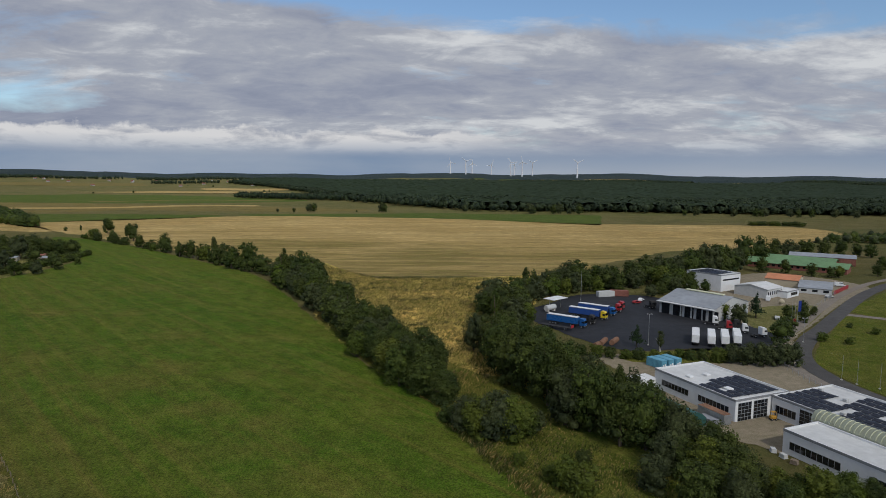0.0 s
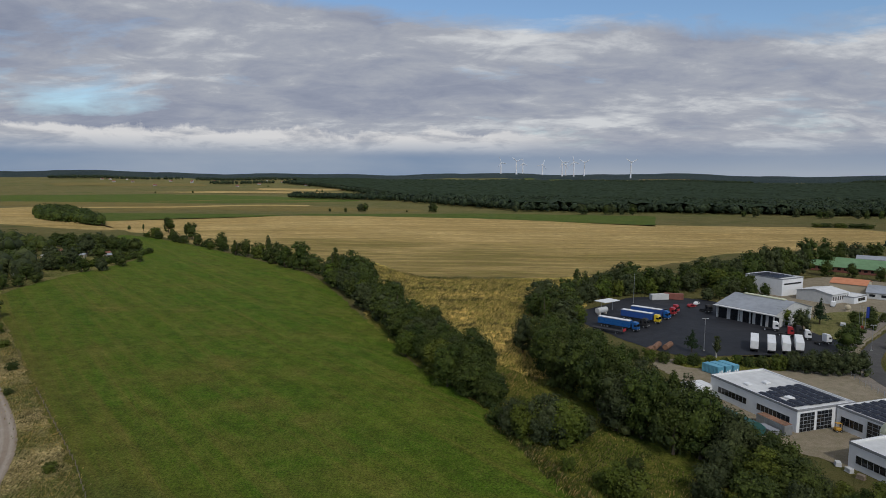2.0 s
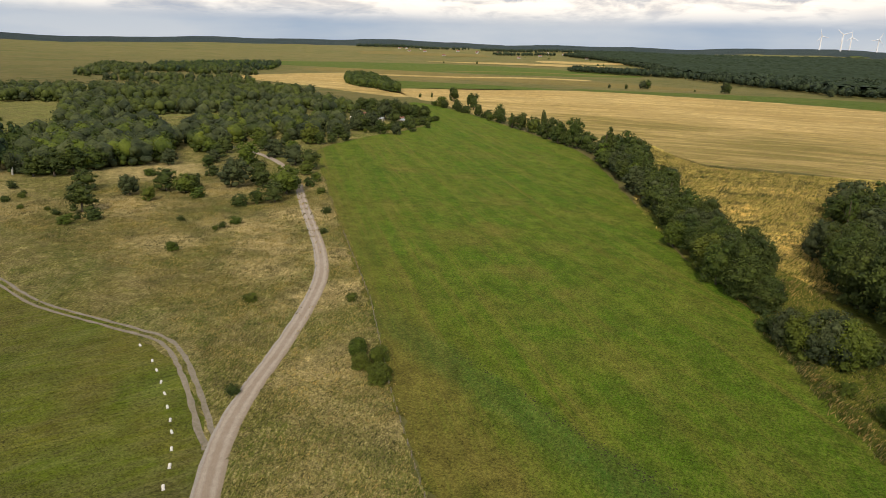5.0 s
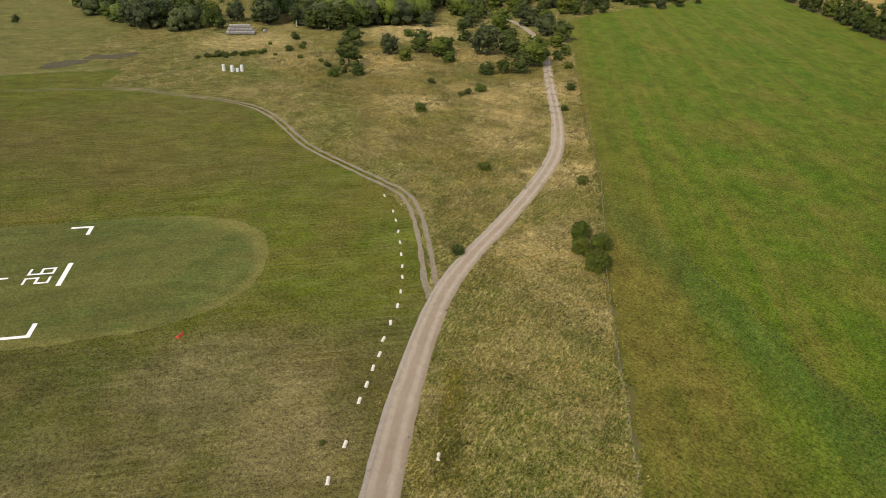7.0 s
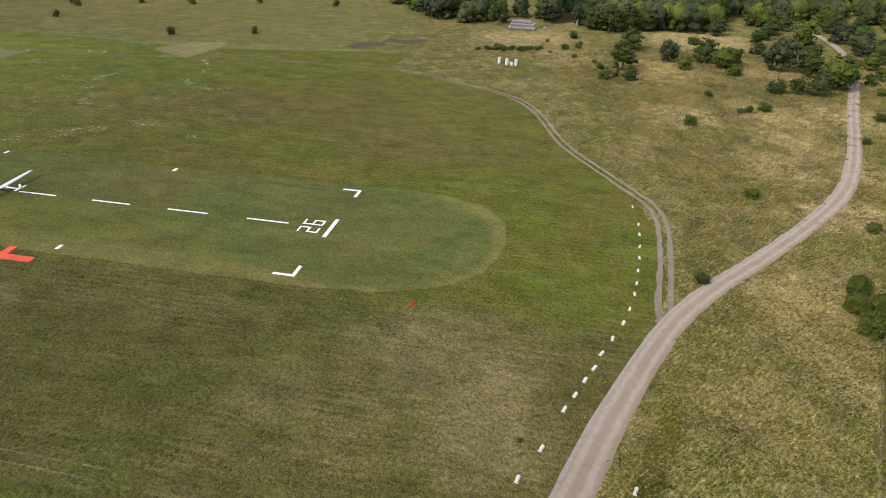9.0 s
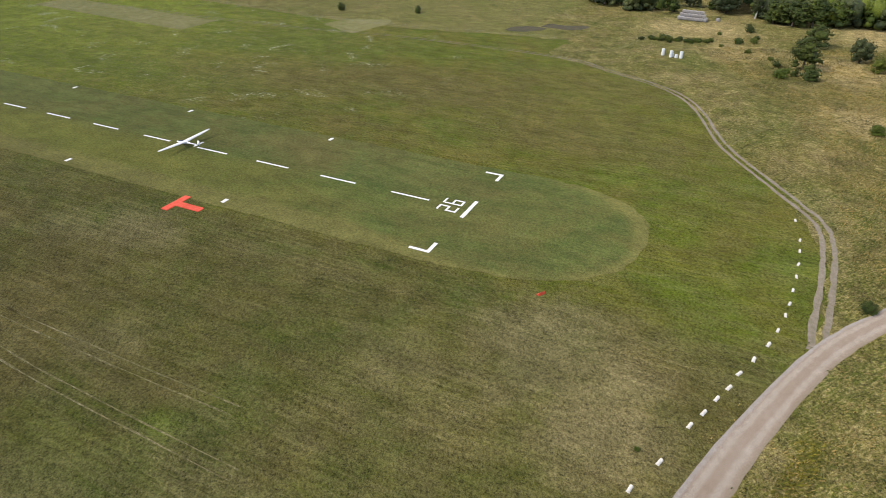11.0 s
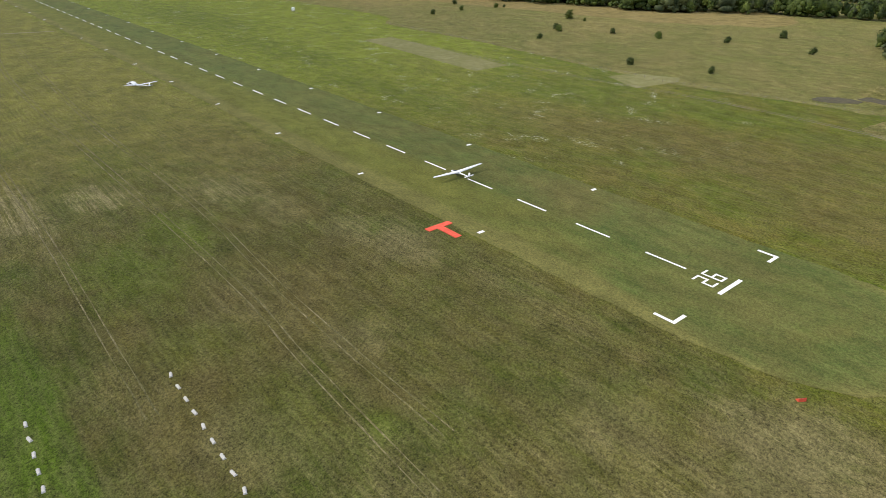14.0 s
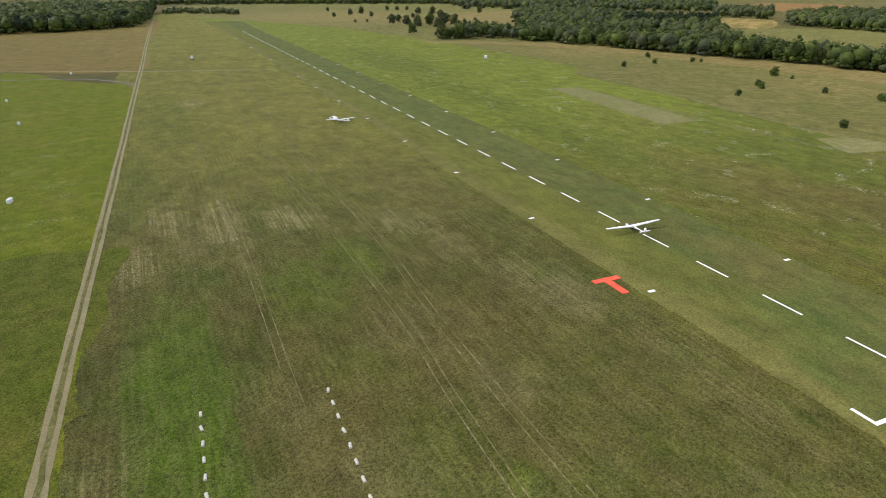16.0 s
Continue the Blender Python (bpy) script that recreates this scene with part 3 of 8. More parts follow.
G_GREENDRY = field("rough_grass", (0.096, 0.122, 0.026), (0.165, 0.146, 0.050), (0.300, 0.235, 0.150), (0.53, 0.420, 0.285), GOLD_SPOTS, (0.430, 0.336, 0.212), radians(-60), 1.06, 1.08, 0.3, golden=0.65, lines=0.0, spot_k=1.5)
G_PASTURE = field("pasture_grass", (0.146, 0.158, 0.056), (0.185, 0.172, 0.078), (0.25, 0.208, 0.110), (0.37, 0.31, 0.19), ((-440, -60, 60, 40, 0.5), (-500, -250, 40, 60, 0.6), (-700, -760, 170, 200, 0.9)), (0.28, 0.21, 0.11), 0.3, 1.02, 1.0, 0.2, lines=0.0, golden=0.2)
G_STUBBLE = grass("stubble", (0.200, 0.175, 0.060), (0.27, 0.200, 0.080), (0.34, 0.24, 0.11), 0.4, 60, RUN, 0.4, 3.0, 8, 0.2, 0.6, 0.5, 1.0, tone=0.74)
G_TAN = grass("tan_grass", (0.24, 0.20, 0.085), (0.32, 0.245, 0.12), (0.44, 0.33, 0.18), 0.45, 30, 0.3, 0.0, 3.0, 6, 0.2, 0.7, 0.5, 1.0, tone=0.62)
G_WHEAT = cereal("wheat", (0.420, 0.292, 0.108), (0.485, 0.352, 0.144), (0.185, 0.152, 0.044), radians(84), 1.12)
G_STRIP = grass("green_strip", (0.070, 0.140, 0.02), (0.100, 0.15, 0.03), (0.20, 0.18, 0.07), 0.3, 90, 1.3, 0.3, 8.0, 14, 0.2, 0.5)
G_REED = field("reed_grass", (0.150, 0.140, 0.034), (0.240, 0.185, 0.062), (0.36, 0.245, 0.100), (0.60, 0.43, 0.21), ((-15, 269, 10, 22, 0.9), (4, 232, 12, 16, 0.9), (16, 182, 9, 14, 0.8), (26, 155, 10, 9, 0.9), (-6, 322, 26, 12, 0.6), (-40, 380, 20, 10, 0.5), (40, 360, 16, 10, 0.6)), (0.44, 0.300, 0.12), radians(70), 1.85, 1.15, 0.5, golden=0.6, lines=0.0)
G_DITCH = grass("ditch_grass", (0.078, 0.140, 0.014), (0.120, 0.142, 0.022), (0.32, 0.23, 0.085), 0.28, 22, EDGE, 0.0, 3, 4, 0.4, 0.9, 0.4, 1.0, tone=0.85)
G_FAR = grass("far_grassland", (0.090, 0.125, 0.040), (0.150, 0.145, 0.062), (0.26, 0.195, 0.11), 0.4, 170, 1.4, 0.6, 22, 30, 0.3, 0.4, 0.3, tone=0.90)
# blue aerial haze is painted straight into the hills' base colour
G_HILL = grass("hazed_hills", (0.028, 0.042, 0.062), (0.038, 0.052, 0.068), (0.07, 0.08, 0.08), 0.08, 300, 1.4, 0.0, 22, 60, 0.3, 0.4, tone=1.0)
G_BROWN = grass("fallow", (0.17, 0.135, 0.06), (0.215, 0.165, 0.075), (0.33, 0.25, 0.11), 0.5, 80, 1.4, 0.4, 9, 14, 0.2, 0.4)
G_SOIL = grass("ploughed_soil", (0.32, 0.17, 0.085), (0.36, 0.20, 0.10), (0.40, 0.25, 0.14), 0.3, 80, 1.4, 0.4, 9, 14, 0.2, 0.3)
M_GRAVEL = gravel_road_mat()
M_RUT = dirt("sandy_rut", (0.225, 0.195, 0.155), (0.275, 0.24, 0.195), (0.14, 0.125, 0.075), 1.0)
M_SAND = dirt("sand_yard", (0.27, 0.225, 0.165), (0.32, 0.27, 0.20), (0.17, 0.155, 0.09), 2.5)
M_ASPHALT = dirt("asphalt", (0.026, 0.028, 0.034), (0.046, 0.048, 0.054), (0.018, 0.019, 0.023), 4.0, 0.01, 0.75)
M_ROAD = dirt("road_asphalt", (0.085, 0.082, 0.080), (0.115, 0.110, 0.105), (0.060, 0.058, 0.056), 3.0, 0.01, 0.85)
M_PAVE = dirt("paving", (0.24, 0.205, 0.17), (0.28, 0.245, 0.21), (0.17, 0.155, 0.125), 2.0, 0.01, 0.9)
M_PEAT = dirt("bare_soil", (0.040, 0.034, 0.026), (0.064, 0.052, 0.038), (0.12, 0.115, 0.05), 2.0)
M_TRACK = dirt("pale_sand_rut", (0.30, 0.255, 0.145), (0.36, 0.31, 0.18), (0.22, 0.20, 0.09), 1.0)
M_WHITE = plain("white_paint", (0.80, 0.80, 0.79), 0.6, vary=0.06)
M_RED = plain("red_cloth", (0.72, 0.095, 0.045), 0.7, vary=0.15)
M_CONCRETE = plain("pale_concrete", (0.66, 0.63, 0.57), 0.85, vary=0.2, size=0.3)
M_ROOFGREY = plain("grey_sheet_roof", (0.34, 0.36, 0.385), 0.55, 0.0, 0.15, 2.0)
M_ROOFWHITE = plain("pale_roof_membrane", (0.70, 0.70, 0.68), 0.8, 0.0, 0.14, 2.5)
M_ROOFGREEN = plain("green_sheet_roof", (0.17, 0.30, 0.14), 0.6, 0.0, 0.14, 2.5)
M_ROOFORANGE = plain("orange_roof", (0.62, 0.25, 0.12), 0.7, 0.0, 0.12, 2.0)
M_WALL = plain("white_sheet_wall", (0.82, 0.82, 0.81), 0.6, 0.0, 0.08, 1.5)
M_WALLGREY = plain("light_grey_wall", (0.60, 0.60, 0.58), 0.7, 0.0, 0.12, 1.5)
M_WALLBROWN = plain("brick_red_wall", (0.28, 0.11, 0.08), 0.8, 0.0, 0.2, 1.0)
M_WALLCREAM = plain("cream_wall", (0.55, 0.47, 0.33), 0.7, 0.0, 0.12, 1.0)
M_TRIM = plain("grey_trim", (0.36, 0.365, 0.37), 0.5, 0.2, 0.12, 1.0)
M_GLASS_AND_SHADE = plain("dark_window_and_shade", (0.018, 0.021, 0.025), 0.12, 0.0, 0.2, 1.0, 0.6)
M_SOLAR = plain("solar_glass", (0.010, 0.012, 0.024), 0.38, 0.0, 0.15, 1.0, 0.3)
M_ARCH = plain("translucent_barrel", (0.70, 0.70, 0.48), 0.5, 0.0, 0.15, 2.0)
M_SHED = plain("green_tarpaulin", (0.035, 0.12, 0.105), 0.6, 0.0, 0.2, 1.0)
M_RUST = plain("rusty_steel", (0.26, 0.14, 0.085), 0.85, 0.0, 0.35, 0.7)
M_STEEL = plain("galvanised_steel", (0.48, 0.49, 0.50), 0.45, 0.6, 0.12)
M_TYRE = plain("rubber", (0.022, 0.022, 0.023), 0.85, 0.0, 0.2)
M_CHASSIS = plain("dark_chassis", (0.035, 0.033, 0.032), 0.7, 0.0, 0.25)
M_BLUE = plain("blue_tarpaulin", (0.030, 0.085, 0.30), 0.5, 0.0, 0.12)
M_NAVY = plain("blue_cab_paint", (0.020, 0.110, 0.33), 0.3, 0.0, 0.1)
M_YELLOW = plain("yellow_cab_paint", (0.72, 0.52, 0.03), 0.35, 0.0, 0.1)
M_CABRED = plain("red_cab_paint", (0.42, 0.035, 0.04), 0.35, 0.0, 0.12)
M_GREENTARP = plain("green_curtain", (0.03, 0.16, 0.075), 0.55, 0.0, 0.12)
M_CYAN = plain("blue_container_paint", (0.14, 0.38, 0.50), 0.5, 0.0, 0.15)
M_MACHINE = plain("yellow_machine_paint", (0.60, 0.33, 0.05), 0.5, 0.0, 0.2)
M_FILM = plain("pale_bale_film", (0.68, 0.70, 0.68), 0.4, 0.0, 0.1, 0.5)
M_STRAW = plain("weathered_straw", (0.40, 0.375, 0.35), 0.95, 0.0, 0.3, 0.5, relief=0.05)
M_WOOD = plain("weathered_wood", (0.24, 0.19, 0.14), 0.9, 0.0, 0.3, 0.4)
M_GEL = plain("white_gelcoat", (0.82, 0.82, 0.81), 0.25, 0.0, 0.03, 1.0, 0.5)
M_CANOPY = plain("tinted_canopy", (0.05, 0.06, 0.07), 0.06, 0.0, 0.1, 1.0, 0.8)
M_TURBINE = plain("turbine_white", (0.86, 0.86, 0.86), 0.5, 0.0, 0.05, 5.0)
M_TILE = plain("roof_tile", (0.30, 0.13, 0.09), 0.85, 0.0, 0.2, 2.0)
M_FLAG = plain("blue_flag_cloth", (0.03, 0.06, 0.30), 0.8, 0.0, 0.15)
M_RUTSOIL = plain("dark_margin_soil", (0.040, 0.038, 0.016), 0.95, 0.0, 0.3)
M_BARK = plain("bark", (0.11, 0.085, 0.06), 0.9, vary=0.35, size=0.4, relief=0.03)
M_BIRCH = plain("birch_bark", (0.52, 0.50, 0.46), 0.85, vary=0.4, size=0.3)
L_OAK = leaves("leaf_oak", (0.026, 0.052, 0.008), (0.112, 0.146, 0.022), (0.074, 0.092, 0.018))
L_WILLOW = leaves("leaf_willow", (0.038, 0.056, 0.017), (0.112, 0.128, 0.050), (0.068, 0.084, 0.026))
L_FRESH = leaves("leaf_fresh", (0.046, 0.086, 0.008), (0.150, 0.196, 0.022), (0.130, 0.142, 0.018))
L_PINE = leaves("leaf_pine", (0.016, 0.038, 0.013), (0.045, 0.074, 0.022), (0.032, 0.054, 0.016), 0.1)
L_STRAW = leaves("dry_blade", (0.33, 0.25, 0.080), (0.62, 0.46, 0.19), (0.40, 0.31, 0.11), 0.5)
L_BLADE = leaves("green_blade", (0.085, 0.125, 0.018), (0.16, 0.18, 0.04), (0.16, 0.16, 0.04), 0.5)
L_YELLOW = leaves("yellow_herb", (0.19, 0.17, 0.02), (0.30, 0.26, 0.03), (0.2, 0.19, 0.03), 0.3)
# far foliage: distance haze mixed into the leaf colour as extra blue
L_FAR = leaves("leaf_far_hazed", (0.024, 0.046, 0.020), (0.066, 0.092, 0.040), (0.046, 0.066, 0.030), 0.1)

# ---- mesh helpers ----
def mesh_of(name, verts, faces, mats, idx=None, smooth=False):
    me = bpy.data.meshes.new(name)
    me.from_pydata([tuple(v) for v in verts], [], [tuple(f) for f in faces])
    for m in mats if isinstance(mats, (list, tuple)) else [mats]:
        me.materials.append(m)
    if idx is not None:
        me.polygons.foreach_set("material_index", np.asarray(idx, dtype=np.int32))
    if smooth:
        me.shade_smooth()
    me.update()
    return me


def array_mesh(name, verts, quads, mats, idx=None):
    """A mesh from arrays of vertices and faces, all faces of one size."""
    n = quads.shape[1]
    me = bpy.data.meshes.new(name)
    me.vertices.add(len(verts))
    me.vertices.foreach_set("co", np.asarray(verts, dtype=np.float32).ravel())
    me.loops.add(quads.size)
    me.loops.foreach_set("vertex_index", quads.astype(np.int32).ravel())
    me.polygons.add(len(quads))
    me.polygons.foreach_set("loop_start", np.arange(0, quads.size, n, dtype=np.int32))
    for m in mats if isinstance(mats, (list, tuple)) else [mats]:
        me.materials.append(m)
    if idx is not None:
        me.polygons.foreach_set("material_index", np.asarray(idx, dtype=np.int32))
    me.update(calc_edges=True)
    return me


def part(name, bm, material, parent=None, label=""):
    """Links a bmesh as one mesh object under a thing or a part."""
    me = bpy.data.meshes.new(name)
    bm.to_mesh(me)
    bm.free()
    me.materials.append(material)
    ob = new(name, me)
    if parent is not None:
        ob.parent = parent
    return tagged(ob, label)


def empty(name, m, label, category, group=""):
    ob = new(name)
    ob.empty_display_size = 0.5
    ob.matrix_basis = m
    return tagged(ob, label, category, group)


def box(bm, x0, y0, z0, x1, y1, z1, bev=0.0):
    r = bmesh.ops.create_cube(bm, size=1.0)
    vs = r["verts"]
    bmesh.ops.scale(bm, vec=(x1 - x0, y1 - y0, z1 - z0), verts=vs)
    bmesh.ops.translate(bm, vec=((x0 + x1) / 2, (y0 + y1) / 2, (z0 + z1) / 2), verts=vs)
    if bev:
        es = list({e for v in vs for e in v.link_edges})
        bmesh.ops.bevel(bm, geom=es, offset=bev, segments=1, affect="EDGES", profile=0.7)
    return bm


def boxes(*bs, bev=0.0):
    bm = bmesh.new()
    for b in bs:
        box(bm, *b, bev=bev)
    return bm


def tube(bm, a, b, r0, r1=None, n=8, caps=True):
    a, b = Vector(a), Vector(b)
    r1 = r0 if r1 is None else r1
    d = b - a
    m = Matrix.Translation((a + b) / 2) @ d.to_track_quat("Z", "Y").to_matrix().to_4x4()
    bmesh.ops.create_cone(bm, cap_ends=caps, segments=n, radius1=r0, radius2=r1, depth=d.length, matrix=m)
    return bm


def loft(rings, close_ends=True):
    """A skin over rings of equal length."""
    bm = bmesh.new()
    rs = [[bm.verts.new(p) for p in r] for r in rings]
    n = len(rings[0])
    for a0, a1 in zip(rs, rs[1:]):
        for i in range(n):
            bm.faces.new((a0[i], a0[(i + 1) % n], a1[(i + 1) % n], a1[i]))
    if close_ends:
        bm.faces.new(rs[0][::-1])
        bm.faces.new(rs[-1])
    bmesh.ops.recalc_face_normals(bm, faces=bm.faces)
    for f in bm.faces:
        f.smooth = True
    return bm


def spline(pts, closed=True, step=4):
    """Catmull-Rom through the points, step pieces a span."""
    p = np.array(pts, dtype=float)
    n = len(p)
    out = []
    for i in range(n if closed else n - 1):
        if closed:
            a, b, c, d = p[i - 1], p[i], p[(i + 1) % n], p[(i + 2) % n]
        else:
            a, b, c, d = p[max(i - 1, 0)], p[i], p[i + 1], p[min(i + 2, n - 1)]
        for k in range(step):
            t = k / step
            out.append(0.5 * (2 * b + (c - a) * t + (2 * a - 5 * b + 4 * c - d) * t * t + (3 * b - 3 * c + d - a) * t ** 3))
    if not closed:
        out.append(p[-1])
    return np.array(out)


def inside(pts, poly):
    x, y = pts[:, 0], pts[:, 1]
    r = np.zeros(len(pts), bool)
    j = len(poly) - 1
    for i in range(len(poly)):
        xi, yi, xj, yj = *poly[i], *poly[j]
        hit = ((yi > y) != (yj > y)) & (x < (xj - xi) * (y - yi) / (yj - yi + 1e-12) + xi)
        r ^= hit
        j = i
    return r


def patch(name, pts, z, material, label, category="ground", round_it=True, ragged=0.0, step=6, kind="structure"):
    """A piece of ground with its own cover: a flat sheet with an uneven outline."""
    p = spline(pts, True, step) if round_it else np.array(pts, float)
    if ragged:
        d = [np.linalg.norm(p[i] - p[i - 1]) for i in range(len(p))]
        q = []
        for i in range(len(p)):
            a, b = p[i - 1], p[i]
            n = max(1, int(d[i] / max(1.2, ragged)))
            for k in range(n):
                c = a + (b - a) * k / n
                s = Vector((c[0] / (ragged * 3), c[1] / (ragged * 3), z * 50))
                s2 = s * 3.7
                q.append(c + ragged * np.array([noise.noise(s) + 0.5 * noise.noise(s2), noise.noise(s + Vector((9, 7, 3))) + 0.5 * noise.noise(s2 + Vector((4, 1, 8)))]))
        p = np.array(q)
    bm = bmesh.new()
    f = bm.faces.new([bm.verts.new((x, y, z)) for x, y in p])
    bm.normal_update()
    if f.normal.z < 0:
        f.normal_flip()
    bmesh.ops.triangulate(bm, faces=[f])
    ob = part(name, bm, material)
    return tagged(ob, label, category, kind=kind)


def ribbon(name, pts, width, z, material, label, category="road", step=8, wob=0.0, crown=0.0, kind="structure"):
    """A road or track along a line: a sheet with uneven edges, a little higher in its middle."""
    p = spline(pts, False, step)
    t = np.gradient(p, axis=0)
    t /= np.linalg.norm(t, axis=1)[:, None]
    nrm = np.stack([-t[:, 1], t[:, 0]], 1)
    verts, faces = [], []
    w = np.asarray(width, float)
    w = np.full(len(p), float(w)) if w.ndim == 0 else np.interp(np.arange(len(p)), np.linspace(0, len(p) - 1, len(w)), w)
    for i in range(len(p)):
        for k, s in enumerate((-1, -0.5, 0, 0.5, 1)):
            e = w[i] / 2 * s
            if abs(s) == 1:
                e += wob * noise.noise(Vector((p[i][0] * 0.35 + k * 31, p[i][1] * 0.35, z * 90)))
            c = p[i] + nrm[i] * e
            verts.append((c[0], c[1], z + crown * (1 - s * s)))
    for i in range(len(p) - 1):
        for k in range(4):
            faces.append((i * 5 + k, (i + 1) * 5 + k, (i + 1) * 5 + k + 1, i * 5 + k + 1))
    me = mesh_of(name, verts, faces, material)
    at = me.attributes.new("across", "FLOAT", "POINT")      # -1 to 1 from one edge to the other
    at.data.foreach_set("value", np.tile(np.linspace(-1, 1, 5), len(p)).astype(np.float32))
    return tagged(new(name, me), label, category, kind=kind)


# ---- the ground to the horizon ----
def rise(x, y):
    """Height of the land: level near the airfield, rising to low hills far off."""
    r = np.hypot(x, y)
    t = np.clip((r - 1900) / 2900, 0, 1)
    a = np.arctan2(x, y)
    h = (t * t * (3 - 2 * t)) * (50 + 7 * np.sin(a * 9 + 1.0) + 5 * np.sin(a * 23 + 2) + 3 * np.sin(a * 51))
    hump = 14 * np.exp(-((a - 0.30) / 0.10) ** 2) + 8 * np.exp(-((a - 0.47) / 0.09) ** 2)
    return h + hump * np.clip((r - 3900) / 800, 0, 1)


def ground_sheet():
    radii = np.concatenate([[0.0], np.linspace(40, 1800, 12), np.linspace(1950, 4950, 34)])
    seg = 288
    ang = np.linspace(0, 2 * np.pi, seg, endpoint=False)
    R, A = np.meshgrid(radii[1:], ang, indexing="ij")
    X, Y = R * np.sin(A), R * np.cos(A)
    Z = rise(X, Y)
    verts = np.concatenate([[[0, 0, 0]], np.stack([X, Y, Z], -1).reshape(-1, 3)])
    faces = []
    for j in range(seg):
        faces.append((0, 1 + (j + 1) % seg, 1 + j))
    for i in range(len(radii) - 2):
        for j in range(seg):
            a, b = 1 + i * seg + j, 1 + i * seg + (j + 1) % seg
            faces.append((a, b, b + seg, a + seg))
    me = mesh_of("ground", verts, faces, G_FAR)
    me.flip_normals()
    return tagged(new("ground", me), "wide grassland and fields reaching to the horizon", "ground", kind="structure")


ground_sheet()


def hill_ring():
    """The wooded rim of hills that closes the horizon, blue haze painted into its colour."""
    radii, seg = np.array([3500, 3800, 4100, 4350, 4550, 4750, 4900.0]), 420
    ang = np.linspace(0, 2 * np.pi, seg, endpoint=False)
    R, A = np.meshgrid(radii, ang, indexing="ij")
    rough_edge = np.array([[noise.noise(Vector((math.sin(t) * 9, math.cos(t) * 9, k * 2.0))) for t in ang] for k in range(len(radii))])
    R = R + rough_edge * 160 * (radii < 4700)[:, None]
    X, Y = R * np.sin(A), R * np.cos(A)
    bumps = np.array([[noise.noise(Vector((math.sin(t) * 60, math.cos(t) * 60, k * 1.3))) for t in ang] for k in range(len(radii))])
    Z = rise(X, Y) + np.array([-4, 6, 8, 8, 9, 9, 9.0])[:, None] + bumps * 4
    v = np.stack([X, Y, Z], -1).reshape(-1, 3)
    f = [(i * seg + j, (i + 1) * seg + j, (i + 1) * seg + (j + 1) % seg, i * seg + (j + 1) % seg) for i in range(len(radii) - 1) for j in range(seg)]
    tagged(new("backdrop_hills", mesh_of("backdrop_hills", v, f, G_HILL)), "low wooded hills along the horizon with blue haze in their colour", "hills", kind="structure")


hill_ring()
U, V = np.array([-0.4720, -0.8816]), np.array([-0.8816, 0.4720])
RO = np.array([-116.5, 12.0])


def rw(u, v):
    """From runway axes (along, across) to the plan."""
    p = RO + u * U + v * V
    return (float(p[0]), float(p[1]))


patch("airfield_grass", [(60, -60), (0, 20), (-40, 32), (-72, 58), (-100, 77), (-150, 84), (-180, 87), (-202, 85), (-226, 72), (-262, 62), (-290, -20), (-400, -210), (-560, -495), (-720, -800), (-620, -1000), (-495, -900), (-185, -377), (-56, -156), (-8, -84)], 0.02, G_FIELD, "mown olive-green airfield grass with drilled lines and dry streaks", ragged=1.5)
patch("north_grass", [rw(-40, 24), rw(60, 23), rw(300, 22), rw(700, 22), rw(930, 40), (-573, -760), (-563, -587), (-500, -384), (-429, -219), (-390, -190), (-350, -115), (-287, -14), (-262, 55), (-215, 66), (-170, 62)], 0.045, G_FIELD, "bright green rough airfield grass with pale flowers", ragged=1.2)
patch("side_meadow", [(-8, -52), (-22, -74), (-66, -150), (-120, -244), (-185, -355), (-176, -415), (-166, -480), (-60, -500), (60, -420), (120, -150), (80, -60)], 0.05, G_LUSH, "fresh green grass field beside the sandy track", ragged=0.8)
patch("rank_meadow", [(-9, -54), (-23, -76), (-40, -105), (-62, -142), (-40, -170), (10, -170), (70, -130), (80, -60)], 0.06, G_RANK, "dark rank grass at the near end of the field", ragged=13.0)
patch("stubble_field", [(-166, -490), (-226, -425), (-300, -548), (-500, -890), (-280, -800), (-120, -640)], 0.05, G_STUBBLE, "straw-coloured mown field in front of the wood", ragged=0.8)
patch("runway", [rw(-34, -4), rw(-34.5, 5), rw(-32, 13), rw(-24, 19), rw(-10, 21.5), rw(30, 21), rw(300, 21), rw(740, 20), rw(900, 20), rw(900, -20), rw(740, -20), rw(300, -21), rw(30, -21.5), rw(-10, -20.5), rw(-24, -17), rw(-31.5, -10)], 0.07, G_RUNWAY, "short mown grass runway with a rounded end", "runway", ragged=0.5)
for line in ([(-254, -369.5), (-181, -256), (-112, -126), (-83, -71.5), (-69, -49), (-52, -20)], [(-262, -366), (-164, -204), (-113, -109), (-86, -65), (-74, -44), (-62, -22)], [(-138, -222), (-88, -128), (-59, -76), (-50, -60)]):
    lp = np.array(line)
    for off in (-0.8, 0.8):
        ribbon("tyre_line", [tuple(v) for v in lp + V * off], 0.22, 0.075, G_WORN, "thin pale tyre line in the airfield grass", "track", wob=0.2)
patch("pasture", [(-262, 60), (-287, -14), (-309, -52), (-350, -115), (-390, -190), (-429, -219), (-500, -384), (-563, -587), (-573, -760), (-600, -960), (-760, -1230), (-1180, -1000), (-1050, -600), (-900, -300), (-700, 60), (-420, 120), (-330, 90)], 0.03, G_PASTURE, "dry grazed pasture with scattered shrubs", ragged=1.5)
patch("mown_patch", [(-330, -177), (-346, -167), (-295, -83), (-277, -93)], 0.08, G_MOWN, "pale mown rectangle in the grass", round_it=False, ragged=0.3)
